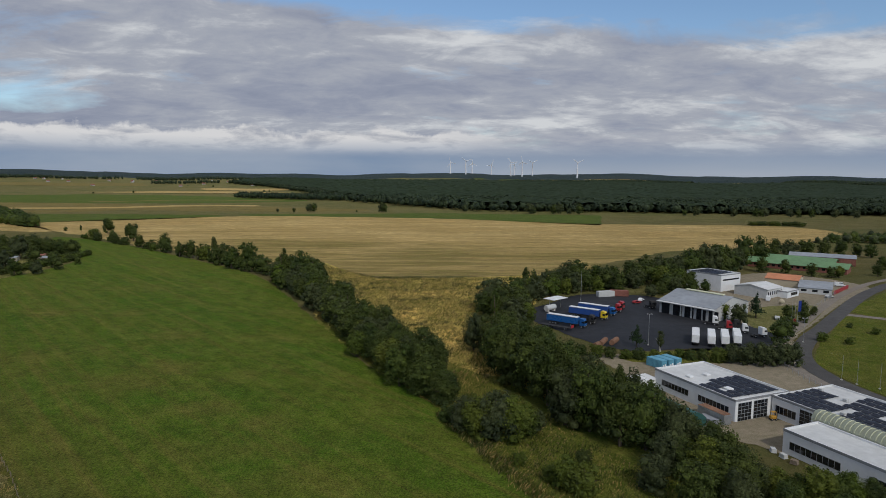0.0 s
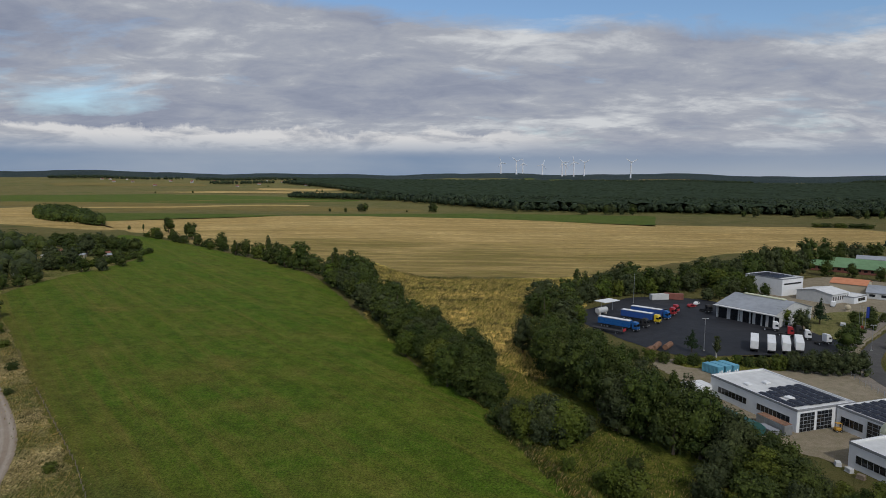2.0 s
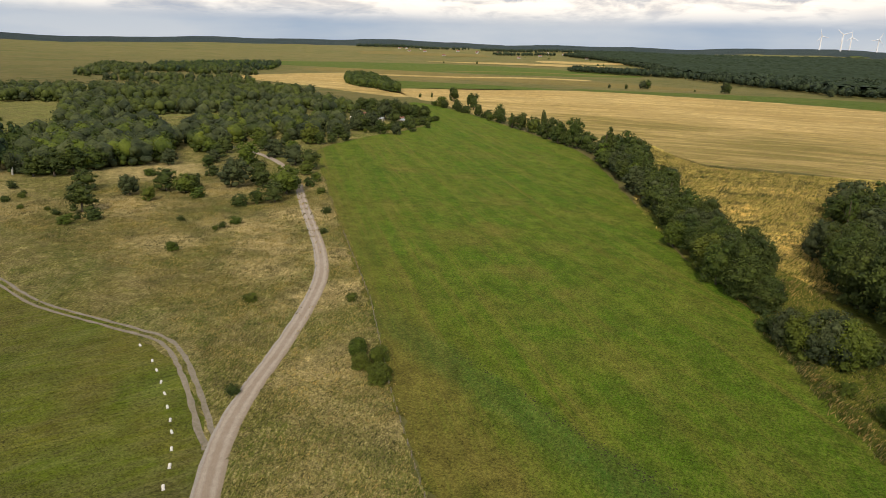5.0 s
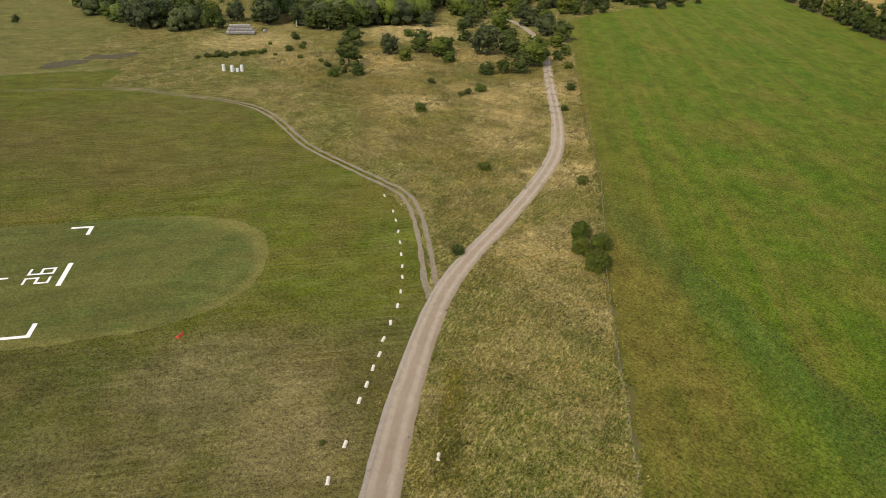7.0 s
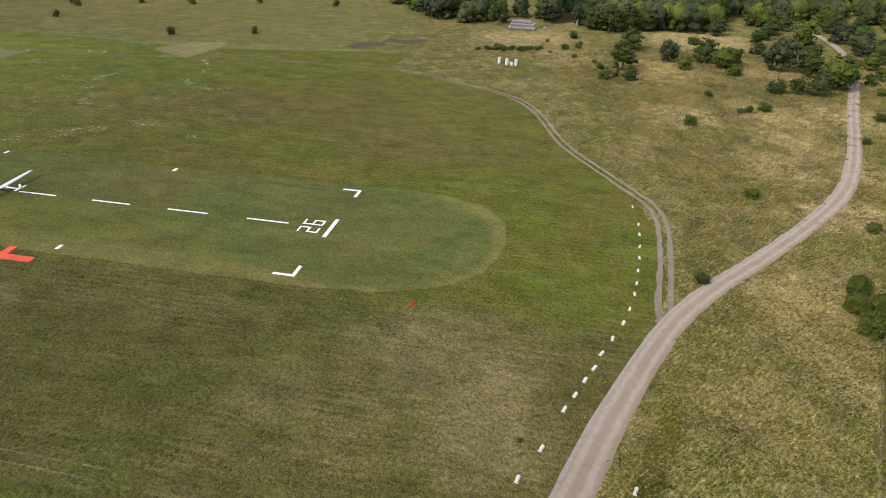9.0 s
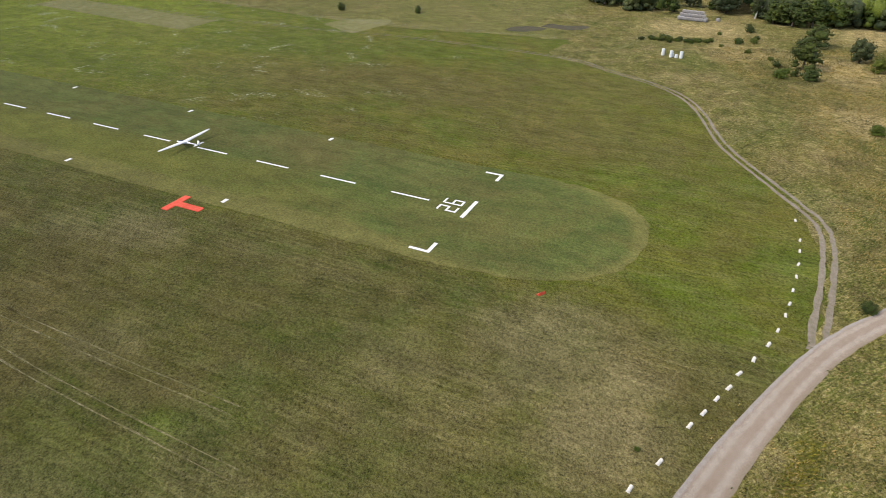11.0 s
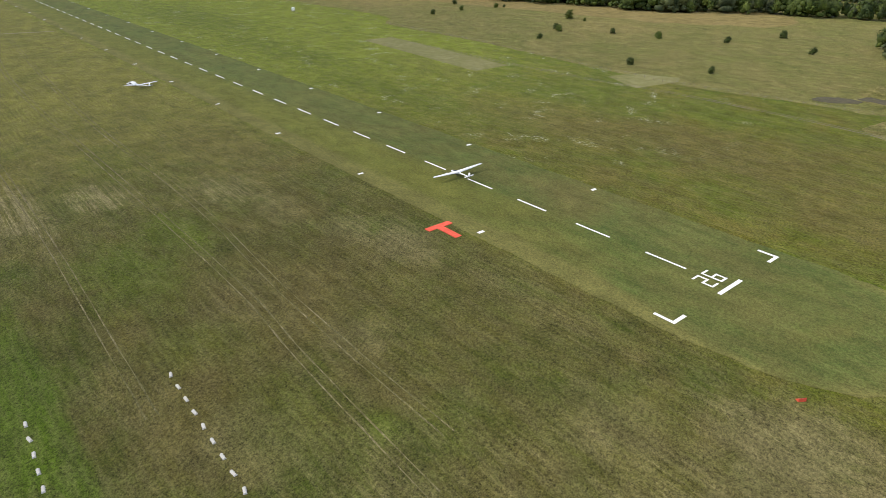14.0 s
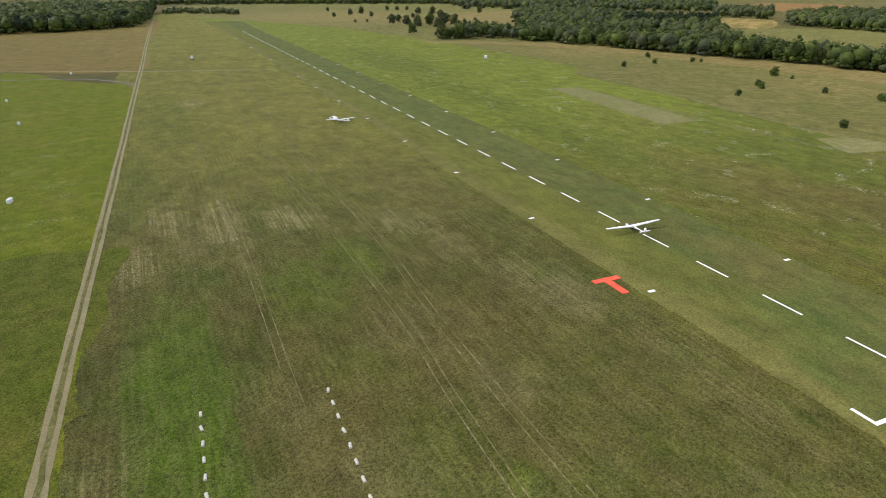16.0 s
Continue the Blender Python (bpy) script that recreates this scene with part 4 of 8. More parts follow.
patch("mown_patch", [(-289.0, -37.0), (-271.0, -23.0), (-290.0, -8.0), (-298.0, -8.0), (-300.0, -27.0)], 0.08, G_MOWN, "pale mown strip beside the pasture fence", round_it=False, ragged=0.3)
patch("dry_rim", [(-490, -400), (-520, -320), (-522, -240), (-500, -135), (-470, -30), (-480, 40), (-550, 50), (-540, -36), (-552, -135), (-568, -235), (-562, -306), (-520, -390)], 0.06, G_TAN, "sun-bleached grass in front of the tree belt", ragged=7.0)
patch("soil_patch", [(-279, 41), (-285, 47), (-284, 54), (-279, 55), (-276, 48)], 0.09, M_PEAT, "dark bare patch of trampled soil", ragged=2.5)
patch("soil_patch", [(-286, 56), (-289, 64), (-285, 75), (-280, 76), (-279, 66), (-282, 57)], 0.092, M_PEAT, "dark bare patch of trampled soil", ragged=2.5)
patch("dry_grassland", [(-20, 30), (-44, 30), (-58, 44), (-72, 58.5), (-95, 73), (-122, 79.5), (-150, 78), (-177, 82), (-196, 80), (-217, 67), (-240, 52), (-262, 64), (-300, 60), (-360, 110), (-420, 180), (-420, 420), (-260, 420), (-243, 300), (-205, 252), (-125, 164), (-84, 121), (-54, 84), (-26, 54), (10, 20)], 0.055, G_GREENDRY, "tall sun-bleached grass on both sides of the gravel road", ragged=1.5)
patch("rough_meadow", [(-400, 90), (-400, 430), (-450, 560), (-600, 620), (-820, 480), (-820, 60), (-560, 70)], 0.05, G_PASTURE, "rough olive meadow between the groves", ragged=3.0)
patch("meadow", [(-25, 53), (-54, 84), (-84.5, 120), (-125, 163), (-165, 208), (-205, 251), (-238, 290), (-247, 348), (-250, 440), (-340, 560), (-352, 592), (-300, 560), (-238, 508), (-160, 430), (-105, 368), (-51, 258), (-26, 203), (-9, 175), (2, 154), (16, 117), (50, 60), (80, 0), (40, -30)], 0.08, G_MEADOW, "lush green mown meadow", ragged=1.5)
patch("ditch_bank", [(-51, 259), (-26, 204), (-9, 176), (2, 155), (16, 118), (50, 61), (90, 40), (84, 104), (52, 134), (38, 152), (27, 172), (12, 192), (-12, 215), (-30, 245)], 0.075, G_DITCH, "rough green grass along the ditch", ragged=2.5)
patch("wheat_field", [(-92, 384), (-40, 377), (16, 379), (75, 393), (185, 515), (300, 560), (430, 690), (400, 790), (192, 800), (12, 872), (-120, 892), (-270, 898), (-476, 752), (-400, 660), (-340, 604), (-250, 527), (-165, 450), (-118, 398)], 0.05, G_WHEAT, "ripe golden cereal field with flattened bands", ragged=6.0, step=5)
patch("wheat_field", [(-825, 807), (-620, 720), (-404, 637), (-440, 700), (-560, 790), (-772, 1050)], 0.05, G_WHEAT, "ripe golden cereal field behind the wood", ragged=2.0)
patch("green_field", [(-300, 936), (-3, 1000), (240, 975), (192, 780), (12, 880), (-120, 900), (-268, 906)], 0.05, G_STRIP, "narrow green field in front of the forest", ragged=2.0, round_it=False)
patch("green_field", [(-560, 905), (-300, 900), (-476, 760), (-560, 800)], 0.05, G_STRIP, "green grass strip beside the cereal field", ragged=2.0)
patch("reed_bed", [(-51, 258), (-85, 432), (-41, 372), (16, 374), (76, 388), (52, 330), (34, 250), (36, 190), (60, 110), (80, 60), (60, 50), (17, 119), (-9, 178), (-25, 206)], 0.06, G_REED, "tall straw-coloured reeds and rough grass", ragged=2.0)
patch("ploughed_field", [(-1677, -381), (-1690, -205), (-1432, -200), (-1273, -225), (-1444, -335)], 0.08, G_SOIL, "reddish ploughed field far off", ragged=3.0)
patch("dry_field", [(-849, -212), (-925, -73), (-752, -50), (-600, -60), (-600, -140), (-665, -160)], 0.07, G_PASTURE, "dry pale field between the woods", ragged=3.0)
patch("glade", [(-893, -675), (-1018, -634), (-900, -540), (-715, -442), (-690, -520)], 0.08, G_TAN, "pale dry glade between the woods", ragged=3.0)
patch("glade", [(-1046, -287), (-1051, -223), (-892, -187), (-878, -233)], 0.08, G_WHEAT, "pale dry glade between the woods", ragged=3.0)
patch("fallow_field", [(-900, 1080), (-300, 1010), (-120, 1080), (-500, 1180), (-900, 1250)], 0.05, G_BROWN, "brownish harvested field", ragged=3.0)
patch("fallow_field", [(-1250, 1900), (-600, 1850), (-500, 2000), (-1100, 2150)], 1.2, G_WHEAT, "pale straw field far off", ragged=4.0)
patch("green_field", [(-1500, 1300), (-600, 1250), (-300, 1450), (-800, 1700), (-1600, 1700)], 0.07, G_STRIP, "broad green grassland far off", ragged=4.0)

gravel_line = [(-22, 8), (-44, 29), (-57.5, 43.5), (-70.5, 59.8), (-78.4, 74.2), (-84.5, 88.3), (-95.4, 111), (-107.4, 130.8), (-127, 153), (-158, 184), (-195, 222), (-221, 243), (-255, 262), (-300, 275)]
GW = [5.4, 4.8, 4.3, 4.0, 3.8, 3.8, 3.8, 4.0, 3.8, 3.6, 3.4, 3.2, 3.2, 3.2]
ribbon("gravel_road", gravel_line, GW, 0.10, M_GRAVEL, "pale compacted gravel road curving past the airfield", wob=0.22, crown=0.06)
gl = spline(gravel_line, False, 4)
gt = np.gradient(gl, axis=0)
gt /= np.linalg.norm(gt, axis=1)[:, None]
gn = np.stack([-gt[:, 1], gt[:, 0]], 1)
dirt_line = np.array([(-71, 58.5), (-80.5, 64.8), (-94.5, 73.8), (-107.6, 80), (-121.7, 79.8), (-149, 78.3), (-177, 82.5), (-195.4, 80.3), (-216.7, 67.5), (-236, 52), (-267, -5.5), (-290, -65), (-335, -150)])
dl = spline(dirt_line, False, 3)
tn = np.gradient(dl, axis=0)
tn /= np.linalg.norm(tn, axis=1)[:, None]
nr = np.stack([-tn[:, 1], tn[:, 0]], 1)
for s in (-1, 1):
    ribbon("wheel_rut", [tuple(v) for v in dl + nr * s * 0.95], [1.1, 1.0, 0.9, 0.8, 0.7, 0.45, 0.35, 0.3], 0.10, M_RUT, "sandy wheel rut of the farm track", "track", step=4, wob=0.35)
ribbon("sandy_track", [(-12, -60), (-21, -76), (-39, -107), (-76, -169), (-114, -233), (-195, -370), (-235, -437), (-346, -626), (-500, -884), (-540, -950)], 2.45, 0.10, M_TRACK, "sandy two-rut track along the airfield", "track", step=10, wob=0.25)
ribbon("track_median", [(-12, -60), (-21, -76), (-39, -107), (-76, -169), (-114, -233), (-195, -370), (-235, -437), (-346, -626), (-500, -884), (-540, -950)], 0.8, 0.13, G_EDGE, "grassy middle strip between the track's ruts", "track", step=10, wob=0.4)
ribbon("grass_track", [(-100, -560), (-167, -487), (-222, -422), (-285, -357)], 2.2, 0.14, M_TRACK, "pale grass track crossing the airfield", "track", wob=0.6)
ribbon("grass_track", [(-130, -470), (-152, -447), (-186, -413), (-195, -371)], 2.2, 0.12, M_RUT, "pale sandy branch track", "track", wob=0.6)

# runway markings
def marking(name, us, label):
    bm = bmesh.new()
    for (u0, v0, u1, v1) in us:
        a, b, c, d = rw(u0, v0), rw(u1, v0), rw(u1, v1), rw(u0, v1)
        lo = [bm.verts.new((*p, 0.075)) for p in (a, b, c, d)]
        hi = [bm.verts.new((*p, 0.115)) for p in (a, b, c, d)]
        bm.faces.new(hi)
        for i in range(4):
            bm.faces.new((lo[i], lo[(i + 1) % 4], hi[(i + 1) % 4], hi[i]))
    bmesh.ops.recalc_face_normals(bm, faces=bm.faces)
    ob = part(name, bm, M_WHITE)
    return tagged(ob, label, "runway marking", "runway markings", "structure")


marking("threshold_bar", [(-0.42, -3.9, 0.38, 3.9)], "white threshold bar on the grass runway")
for k in range(41):
    marking("centre_dash", [(9 + 17.85 * k, -0.23, 18 + 17.85 * k, 0.23)], "white centre-line dash on the grass runway")
for s in (-1, 1):
    marking("corner_mark", [(-0.3, 18.4 * s - 0.32, 3.9, 18.4 * s + 0.32), (-0.3, (15.0 if s > 0 else -18.08), 0.4, (18.08 if s > 0 else -15.0))], "white angled corner mark of the runway")
    for k in range(1, 16):
        marking("edge_mark", [(46.2 * k - 0.5, 19.2 * s - 0.8, 46.2 * k + 0.3, 19.2 * s + 0.8)], "small white edge marker of the runway")
# runway number, read by a pilot on approach: strokes of 0.45 m
def digit(o, bars):
    return [(1.6 + o[0] + a, o[1] + b, 1.6 + o[0] + c, o[1] + d) for a, b, c, d in bars]


W, HH, T = 2.15, 4.3, 0.40
M0, M1 = HH / 2 - T / 2, HH / 2 + T / 2
# u grows up the digit, v grows towards its right; the strips butt end to end
two = [(0, 0, T, W), (T, 0, M0, T), (M0, 0, M1, W), (M1, W - T, HH - T, W), (HH - T, 0, HH, W)]
six = [(0, 0, T, W), (T, 0, M0, T), (T, W - T, M0, W), (M0, 0, M1, W), (M1, 0, HH - T, T), (HH - T, 0, HH, W)]
marking("runway_number", digit((0.3, -W - 0.5), two), "white runway digit 2 made of strips")
marking("runway_number", digit((0.3, 0.5), six), "white runway digit 6 made of strips")


for off in (0.0, 1.6):
    ribbon("tyre_line", [(-240 + off, 61), (-247 + off, 78), (-262 + off, 92), (-276 + off, 104)], 0.7, 0.115, G_EDGE, "pale tyre line leaving the farm track", "track", wob=0.3)
    ribbon("tyre_line", [(-150, 79 + off), (-160, 92 + off), (-158, 101 + off), (-150, 104 + off)], 0.5, 0.115, G_EDGE, "pale tyre line leaving the farm track", "track", wob=0.3)
# ---- trees ----
def leaf_cloud(rng, lobes, count, size):
    """Leaf quads over the lobes (centre, radii), facing outwards with a tilt. Returns vertices and faces."""
    vol = np.array([r[0] * r[1] + r[0] * r[2] for _, r in lobes])
    which = rng.choice(len(lobes), count, p=vol / vol.sum())
    d = rng.normal(size=(count, 3))
    d /= np.linalg.norm(d, axis=1)[:, None]
    d[:, 2] = np.where(d[:, 2] < -0.55, -d[:, 2], d[:, 2])
    c = np.array([lobes[w][0] for w in which])
    r = np.array([lobes[w][1] for w in which])
    pos = c + d * r * (0.70 + 0.40 * rng.random((count, 1)) ** 0.7)
    n = d + rng.normal(scale=0.55, size=(count, 3)) + np.array([0, 0, 0.2])
    n /= np.linalg.norm(n, axis=1)[:, None]
    a = np.cross(n, rng.normal(size=(count, 3)))
    a /= np.linalg.norm(a, axis=1)[:, None]
    b = np.cross(n, a)
    s = size * (0.6 + 0.8 * rng.random((count, 1)))
    a, b = a * s, b * s * 0.6
    k = n * s * 0.25
    v = np.stack([pos - a - k, pos - b * 0.9, pos + a - k, pos + b * 0.9], 1).reshape(-1, 3)
    return v, np.arange(count * 4).reshape(-1, 4)


def crown_lobes(rng, h, w, kind):
    lobes = []
    if kind == "pine":
        for k in range(9):
            t = k / 8
            z = h * (0.28 + 0.68 * t)
            rr = w * 0.5 * (1.05 - t) * (0.7 + 0.5 * rng.random()) + 0.3
            a = rng.random() * 6.28
            lobes.append(((math.cos(a) * rr * 0.35, math.sin(a) * rr * 0.35, z), (rr, rr, h * 0.09)))
        return lobes
    base = {"bush": 0.06, "oak": 0.08, "willow": 0.08, "poplar": 0.10}[kind]
    n = {"bush": 16, "oak": 30, "willow": 28, "poplar": 24}[kind]
    # a few stems make the body of the crown, and small clumps break its surface
    body = []
    for k in range(3):
        top = (1.0, 0.86, 0.74)[k] * 0.95
        a = rng.random() * 6.28
        off = w * (0.04 if k == 0 else 0.09 + 0.07 * rng.random()) * (0.5 if kind == "poplar" else 1.0)
        half = h * (top - base) / 2
        wide = w * ((0.27 if kind == "poplar" else 0.35) - 0.05 * k) * (0.9 + 0.2 * rng.random())
        body.append(((math.cos(a) * off, math.sin(a) * off, h * base + half), (wide, wide, half * 0.92)))
    lobes += body
    skirt = 0 if kind == "poplar" else 7
    for k in range(skirt):       # low boughs that hide the stem
        a, q = (k + rng.random()) * 6.28 / skirt, w * (0.16 + 0.10 * rng.random())
        rr = w * (0.12 + 0.06 * rng.random())
        lobes.append(((math.cos(a) * q, math.sin(a) * q, max(rr * 0.7, h * (0.10 + 0.16 * rng.random()))), (rr, rr, rr * 0.9)))
    for k in range(n):
        c, r = body[rng.integers(3)]
        d = rng.normal(size=3)
        d /= np.linalg.norm(d)
        d[2] = abs(d[2]) if d[2] < -0.5 else d[2]
        rr = w * (0.07 + 0.08 * rng.random()) * (0.8 if kind == "poplar" else 1.0)
        lobes.append((tuple(np.array(c) + d * np.array(r) * (0.78 + 0.16 * rng.random())), (rr, rr, rr * (1.1 if kind == "willow" else 0.85 if kind != "poplar" else 1.5))))
    return lobes


def round_core():
    """Vertices and faces of a small ball, for the inside of a leaf clump."""
    bm = bmesh.new()
    bmesh.ops.create_icosphere(bm, subdivisions=1, radius=1.0)
    v = np.array([tuple(q.co) for q in bm.verts])
    f = np.array([[q.index for q in g.verts] + [g.verts[2].index] for g in bm.faces])
    bm.free()
    return v, f[:, :3]


CORE_V, CORE_F = round_core()


OCTA_V = np.array([(1, 0, 0), (-1, 0, 0), (0, 1, 0), (0, -1, 0), (0, 0, 1), (0, 0, -1)], float)
OCTA_F = np.array([(0, 2, 4), (2, 1, 4), (1, 3, 4), (3, 0, 4), (2, 0, 5), (1, 2, 5), (3, 1, 5), (0, 3, 5)])


def blob_core(lobes, rng, small=False, fill=0.70):
    """Uneven dense inside of a crown, so that the sky does not show through everywhere."""
    bv, bf = (OCTA_V, OCTA_F) if small else (CORE_V, CORE_F)
    v = np.concatenate([np.array(c) + bv * np.array(r) * (fill + 0.35 * rng.random((len(bv), 1))) for c, r in lobes])
    f = np.concatenate([bf + len(bv) * k for k in range(len(lobes))])
    return v, f


TREE = {}


def tree_kind(key, seed, h, w, kind, mat, count, size, bark=None):
    """Trunk and crown meshes of one kind of tree, base at the origin."""
    rng = np.random.default_rng(seed)
    lobes = crown_lobes(rng, h, w, kind)
    lv, lf = leaf_cloud(rng, lobes, count, size)
    cv, cf = blob_core(lobes, rng, False, 0.46)
    v = np.concatenate([lv, cv])
    f = np.concatenate([lf[:, [0, 1, 2]], lf[:, [0, 2, 3]], cf + len(lv)])
    crown = array_mesh("crown_" + key, v, f, mat)
    bm = bmesh.new()
    r = 0.025 * h + 0.03
    lean = Vector((rng.normal() * 0.03 * h, rng.normal() * 0.03 * h, h * 0.45))
    tube(bm, (0, 0, -0.2), lean, r, r * 0.6, 7)
    tube(bm, lean, lean + Vector((rng.normal() * 0.04 * h, rng.normal() * 0.04 * h, h * 0.35)), r * 0.6, r * 0.2, 6)
    for k in range(4):
        a = k * 1.6 + rng.random()
        s = lean * (0.6 + 0.1 * k)
        tube(bm, s, s + Vector((math.cos(a) * w * 0.28, math.sin(a) * w * 0.28, h * 0.18)), r * 0.4, r * 0.12, 5)
    trunk = bpy.data.meshes.new("trunk_" + key)
    bm.to_mesh(trunk)
    bm.free()
    trunk.materials.append(bark or M_BARK)
    TREE[key] = (trunk, crown, h, w, (v, f, mat))


for tag, many, big in (("", 1.0, 0.88), ("far", 0.30, 1.22)):
    for i in range(4):
        tree_kind("oak%s%d" % (tag, i), 10 + i, 10.0, 9.0, "oak", L_OAK, int(3300 * many), 0.235 * big)
        tree_kind("willow%s%d" % (tag, i), 30 + i, 9.0, 9.0, "willow", L_WILLOW, int(3300 * many), 0.22 * big)
        tree_kind("fresh%s%d" % (tag, i), 50 + i, 8.0, 7.5, "oak", L_FRESH, int(3000 * many), 0.22 * big)
        tree_kind("bush%s%d" % (tag, i), 70 + i, 3.0, 4.2, "bush", L_FRESH if i % 2 else L_OAK, int(1300 * many), 0.15 * big)
    for i in range(2):
        tree_kind("poplar%s%d" % (tag, i), 80 + i, 13.0, 6.0, "poplar", L_OAK, int(2200 * many), 0.27 * big)
        tree_kind("birch%s%d" % (tag, i), 90 + i, 11.0, 5.5, "poplar", L_WILLOW, int(1900 * many), 0.24 * big, M_BIRCH)
        tree_kind("pine%s%d" % (tag, i), 95 + i, 11.0, 6.0, "pine", L_PINE, int(1800 * many), 0.28 * big)

for i in range(4):
    tree_kind("thicket%d" % i, 120 + i, 3.0, 4.2, "bush", L_FRESH, 5200, 0.125)

TREE_LABEL = {"thicket": ("dense rounded bright green bush beside the meadow", "bush"), "oak": ("dark green broadleaf tree with a dense uneven crown", "tree"), "willow": ("grey-green willow with a broad loose crown", "tree"), "fresh": ("young light green broadleaf tree", "tree"), "bush": ("low rounded green bush in rough grass", "bush"), "poplar": ("slender dark poplar rising above the hedge", "tree"), "birch": ("slim birch with pale bark and airy crown", "tree"), "pine": ("dark conifer with tiered boughs", "tree")}


def tree(key, x, y, scale, turn, wide=1.0, group="trees", label=""):
    kind = key.rstrip("0123456789")
    lab, cat = TREE_LABEL[kind]
    fine = key if math.hypot(x, y) < 225 else kind + "far" + key[len(kind):]
    trunk, crown = TREE[fine][:2]
    name = {"bush": "bush", "thicket": "bush", "willow": "willow_tree", "pine": "conifer", "birch": "birch_tree", "poplar": "poplar_tree"}.get(kind, "broadleaf_tree")
    e = empty(name, pose(x, y, 0, 0, 0, turn) @ Matrix.Diagonal((scale * wide, scale * wide, scale, 1)), label or lab, cat, group)
    for nm, me in (("trunk", trunk), ("crown", crown)):
        o = new(nm, me)
        o.parent = e
    return e


RNG = np.random.default_rng(7)


def row(pts, gap, kinds, lo, hi, jit, group, wide=1.0):
    """Trees along a line, with uneven gaps, sizes and kinds."""
    p = spline(pts, False, 8)
    d = np.concatenate([[0], np.cumsum(np.linalg.norm(np.diff(p, axis=0), axis=1))])
    s = gap * 0.5
    while s < d[-1]:
        x = np.interp(s, d, p[:, 0]) + RNG.normal() * jit
        y = np.interp(s, d, p[:, 1]) + RNG.normal() * jit
        k = kinds[RNG.integers(len(kinds))]
        n = 2 if k in ("poplar", "birch", "pine") else 4
        key = k + str(RNG.integers(n))
        tree(key, x, y, (lo + (hi - lo) * RNG.random()) / TREE[key][2], RNG.random() * 360, wide * (0.9 + 0.3 * RNG.random()), group)
        s += gap * (0.7 + 0.6 * RNG.random())


def wood(name, poly, gap, kinds, lo, hi, label, thin=0.0, grain=70.0):
    """Many trees as one wood, on a jittered grid inside an outline."""
    poly = np.array(poly, float)
    x0, y0 = poly.min(0)
    x1, y1 = poly.max(0)
    gx, gy = np.meshgrid(np.arange(x0, x1, gap), np.arange(y0, y1, gap))
    p = np.stack([gx.ravel(), gy.ravel()], 1) + RNG.normal(scale=gap * 0.28, size=(gx.size, 2))
    p = p[inside(p, poly)]
    if thin:
        p = np.array([c for c in p if noise.noise(Vector((c[0] / grain, c[1] / grain, 3.3))) + 0.4 * noise.noise(Vector((c[0] / grain * 3, c[1] / grain * 3, 7))) < 0.5 - thin])
    by_mat = {}
    for x, y in p:
        k = kinds[RNG.integers(len(kinds))]
        v, f, mat = LITE[k][RNG.integers(len(LITE[k]))]
        s = (lo + (hi - lo) * RNG.random())
        a = RNG.random() * 6.28
        ws = s * (1.05 + 0.4 * RNG.random())
        c, sn = math.cos(a) * ws, math.sin(a) * ws
        q = np.stack([v[:, 0] * c - v[:, 1] * sn + x, v[:, 0] * sn + v[:, 1] * c + y, v[:, 2] * s + float(rise(np.array(x), np.array(y)))], 1)
        by_mat.setdefault(mat.name, (mat, [], []))
        by_mat[mat.name][1].append(q)
        by_mat[mat.name][2].append(f)
    vs, fs, ids, mats, off = [], [], [], [], 0
    for mat, vl, fl in by_mat.values():
        for v, f in zip(vl, fl):
            vs.append(v)
            fs.append(f + off)
            ids.append(np.full(len(f), len(mats)))
            off += len(v)
        mats.append(mat)
    me = array_mesh(name, np.concatenate(vs), np.concatenate(fs), mats, np.concatenate(ids))
    return tagged(new(name, me), label, "woodland", kind="stuff")


def lite_kind(kind, mat, seeds, count, size, keep, w=0.9):
    """Cheaper trees of height 1 for the woods."""
    out = []
    for s in seeds:
        rng = np.random.default_rng(s)
        lobes = crown_lobes(rng, 1.0, w, kind)
        lobes = lobes[:keep] if kind != "pine" else lobes[::max(1, 9 // keep)]
        lv, lf = leaf_cloud(rng, lobes, count, size)
        cv, cf = blob_core(lobes, rng, count < 40, 0.62)
        out.append((np.concatenate([lv, cv]), np.concatenate([lf[:, [0, 1, 2]], lf[:, [0, 2, 3]], cf + len(lv)]), mat))
    return out


LITE = {"oak": lite_kind("oak", L_OAK, (1, 2, 3), 230, 0.038, 14), "willow": lite_kind("willow", L_WILLOW, (4, 5, 6), 230, 0.036, 14, 1.0), "fresh": lite_kind("oak", L_FRESH, (7, 8), 230, 0.036, 14), "pine": lite_kind("poplar", L_PINE, (9, 10), 170, 0.042, 12, 0.62), "tall": lite_kind("poplar", L_OAK, (16, 17, 18), 210, 0.036, 14, 0.75),
        "loak": lite_kind("oak", L_OAK, (21, 22, 23), 84, 0.052, 8), "lwil": lite_kind("willow", L_WILLOW, (24, 25), 84, 0.052, 8, 1.0),
        "far": lite_kind("oak", L_FAR, (11, 12, 13), 22, 0.10, 5, 0.8), "fpine": lite_kind("poplar", L_FAR, (14, 15), 20, 0.09, 5, 0.6)}

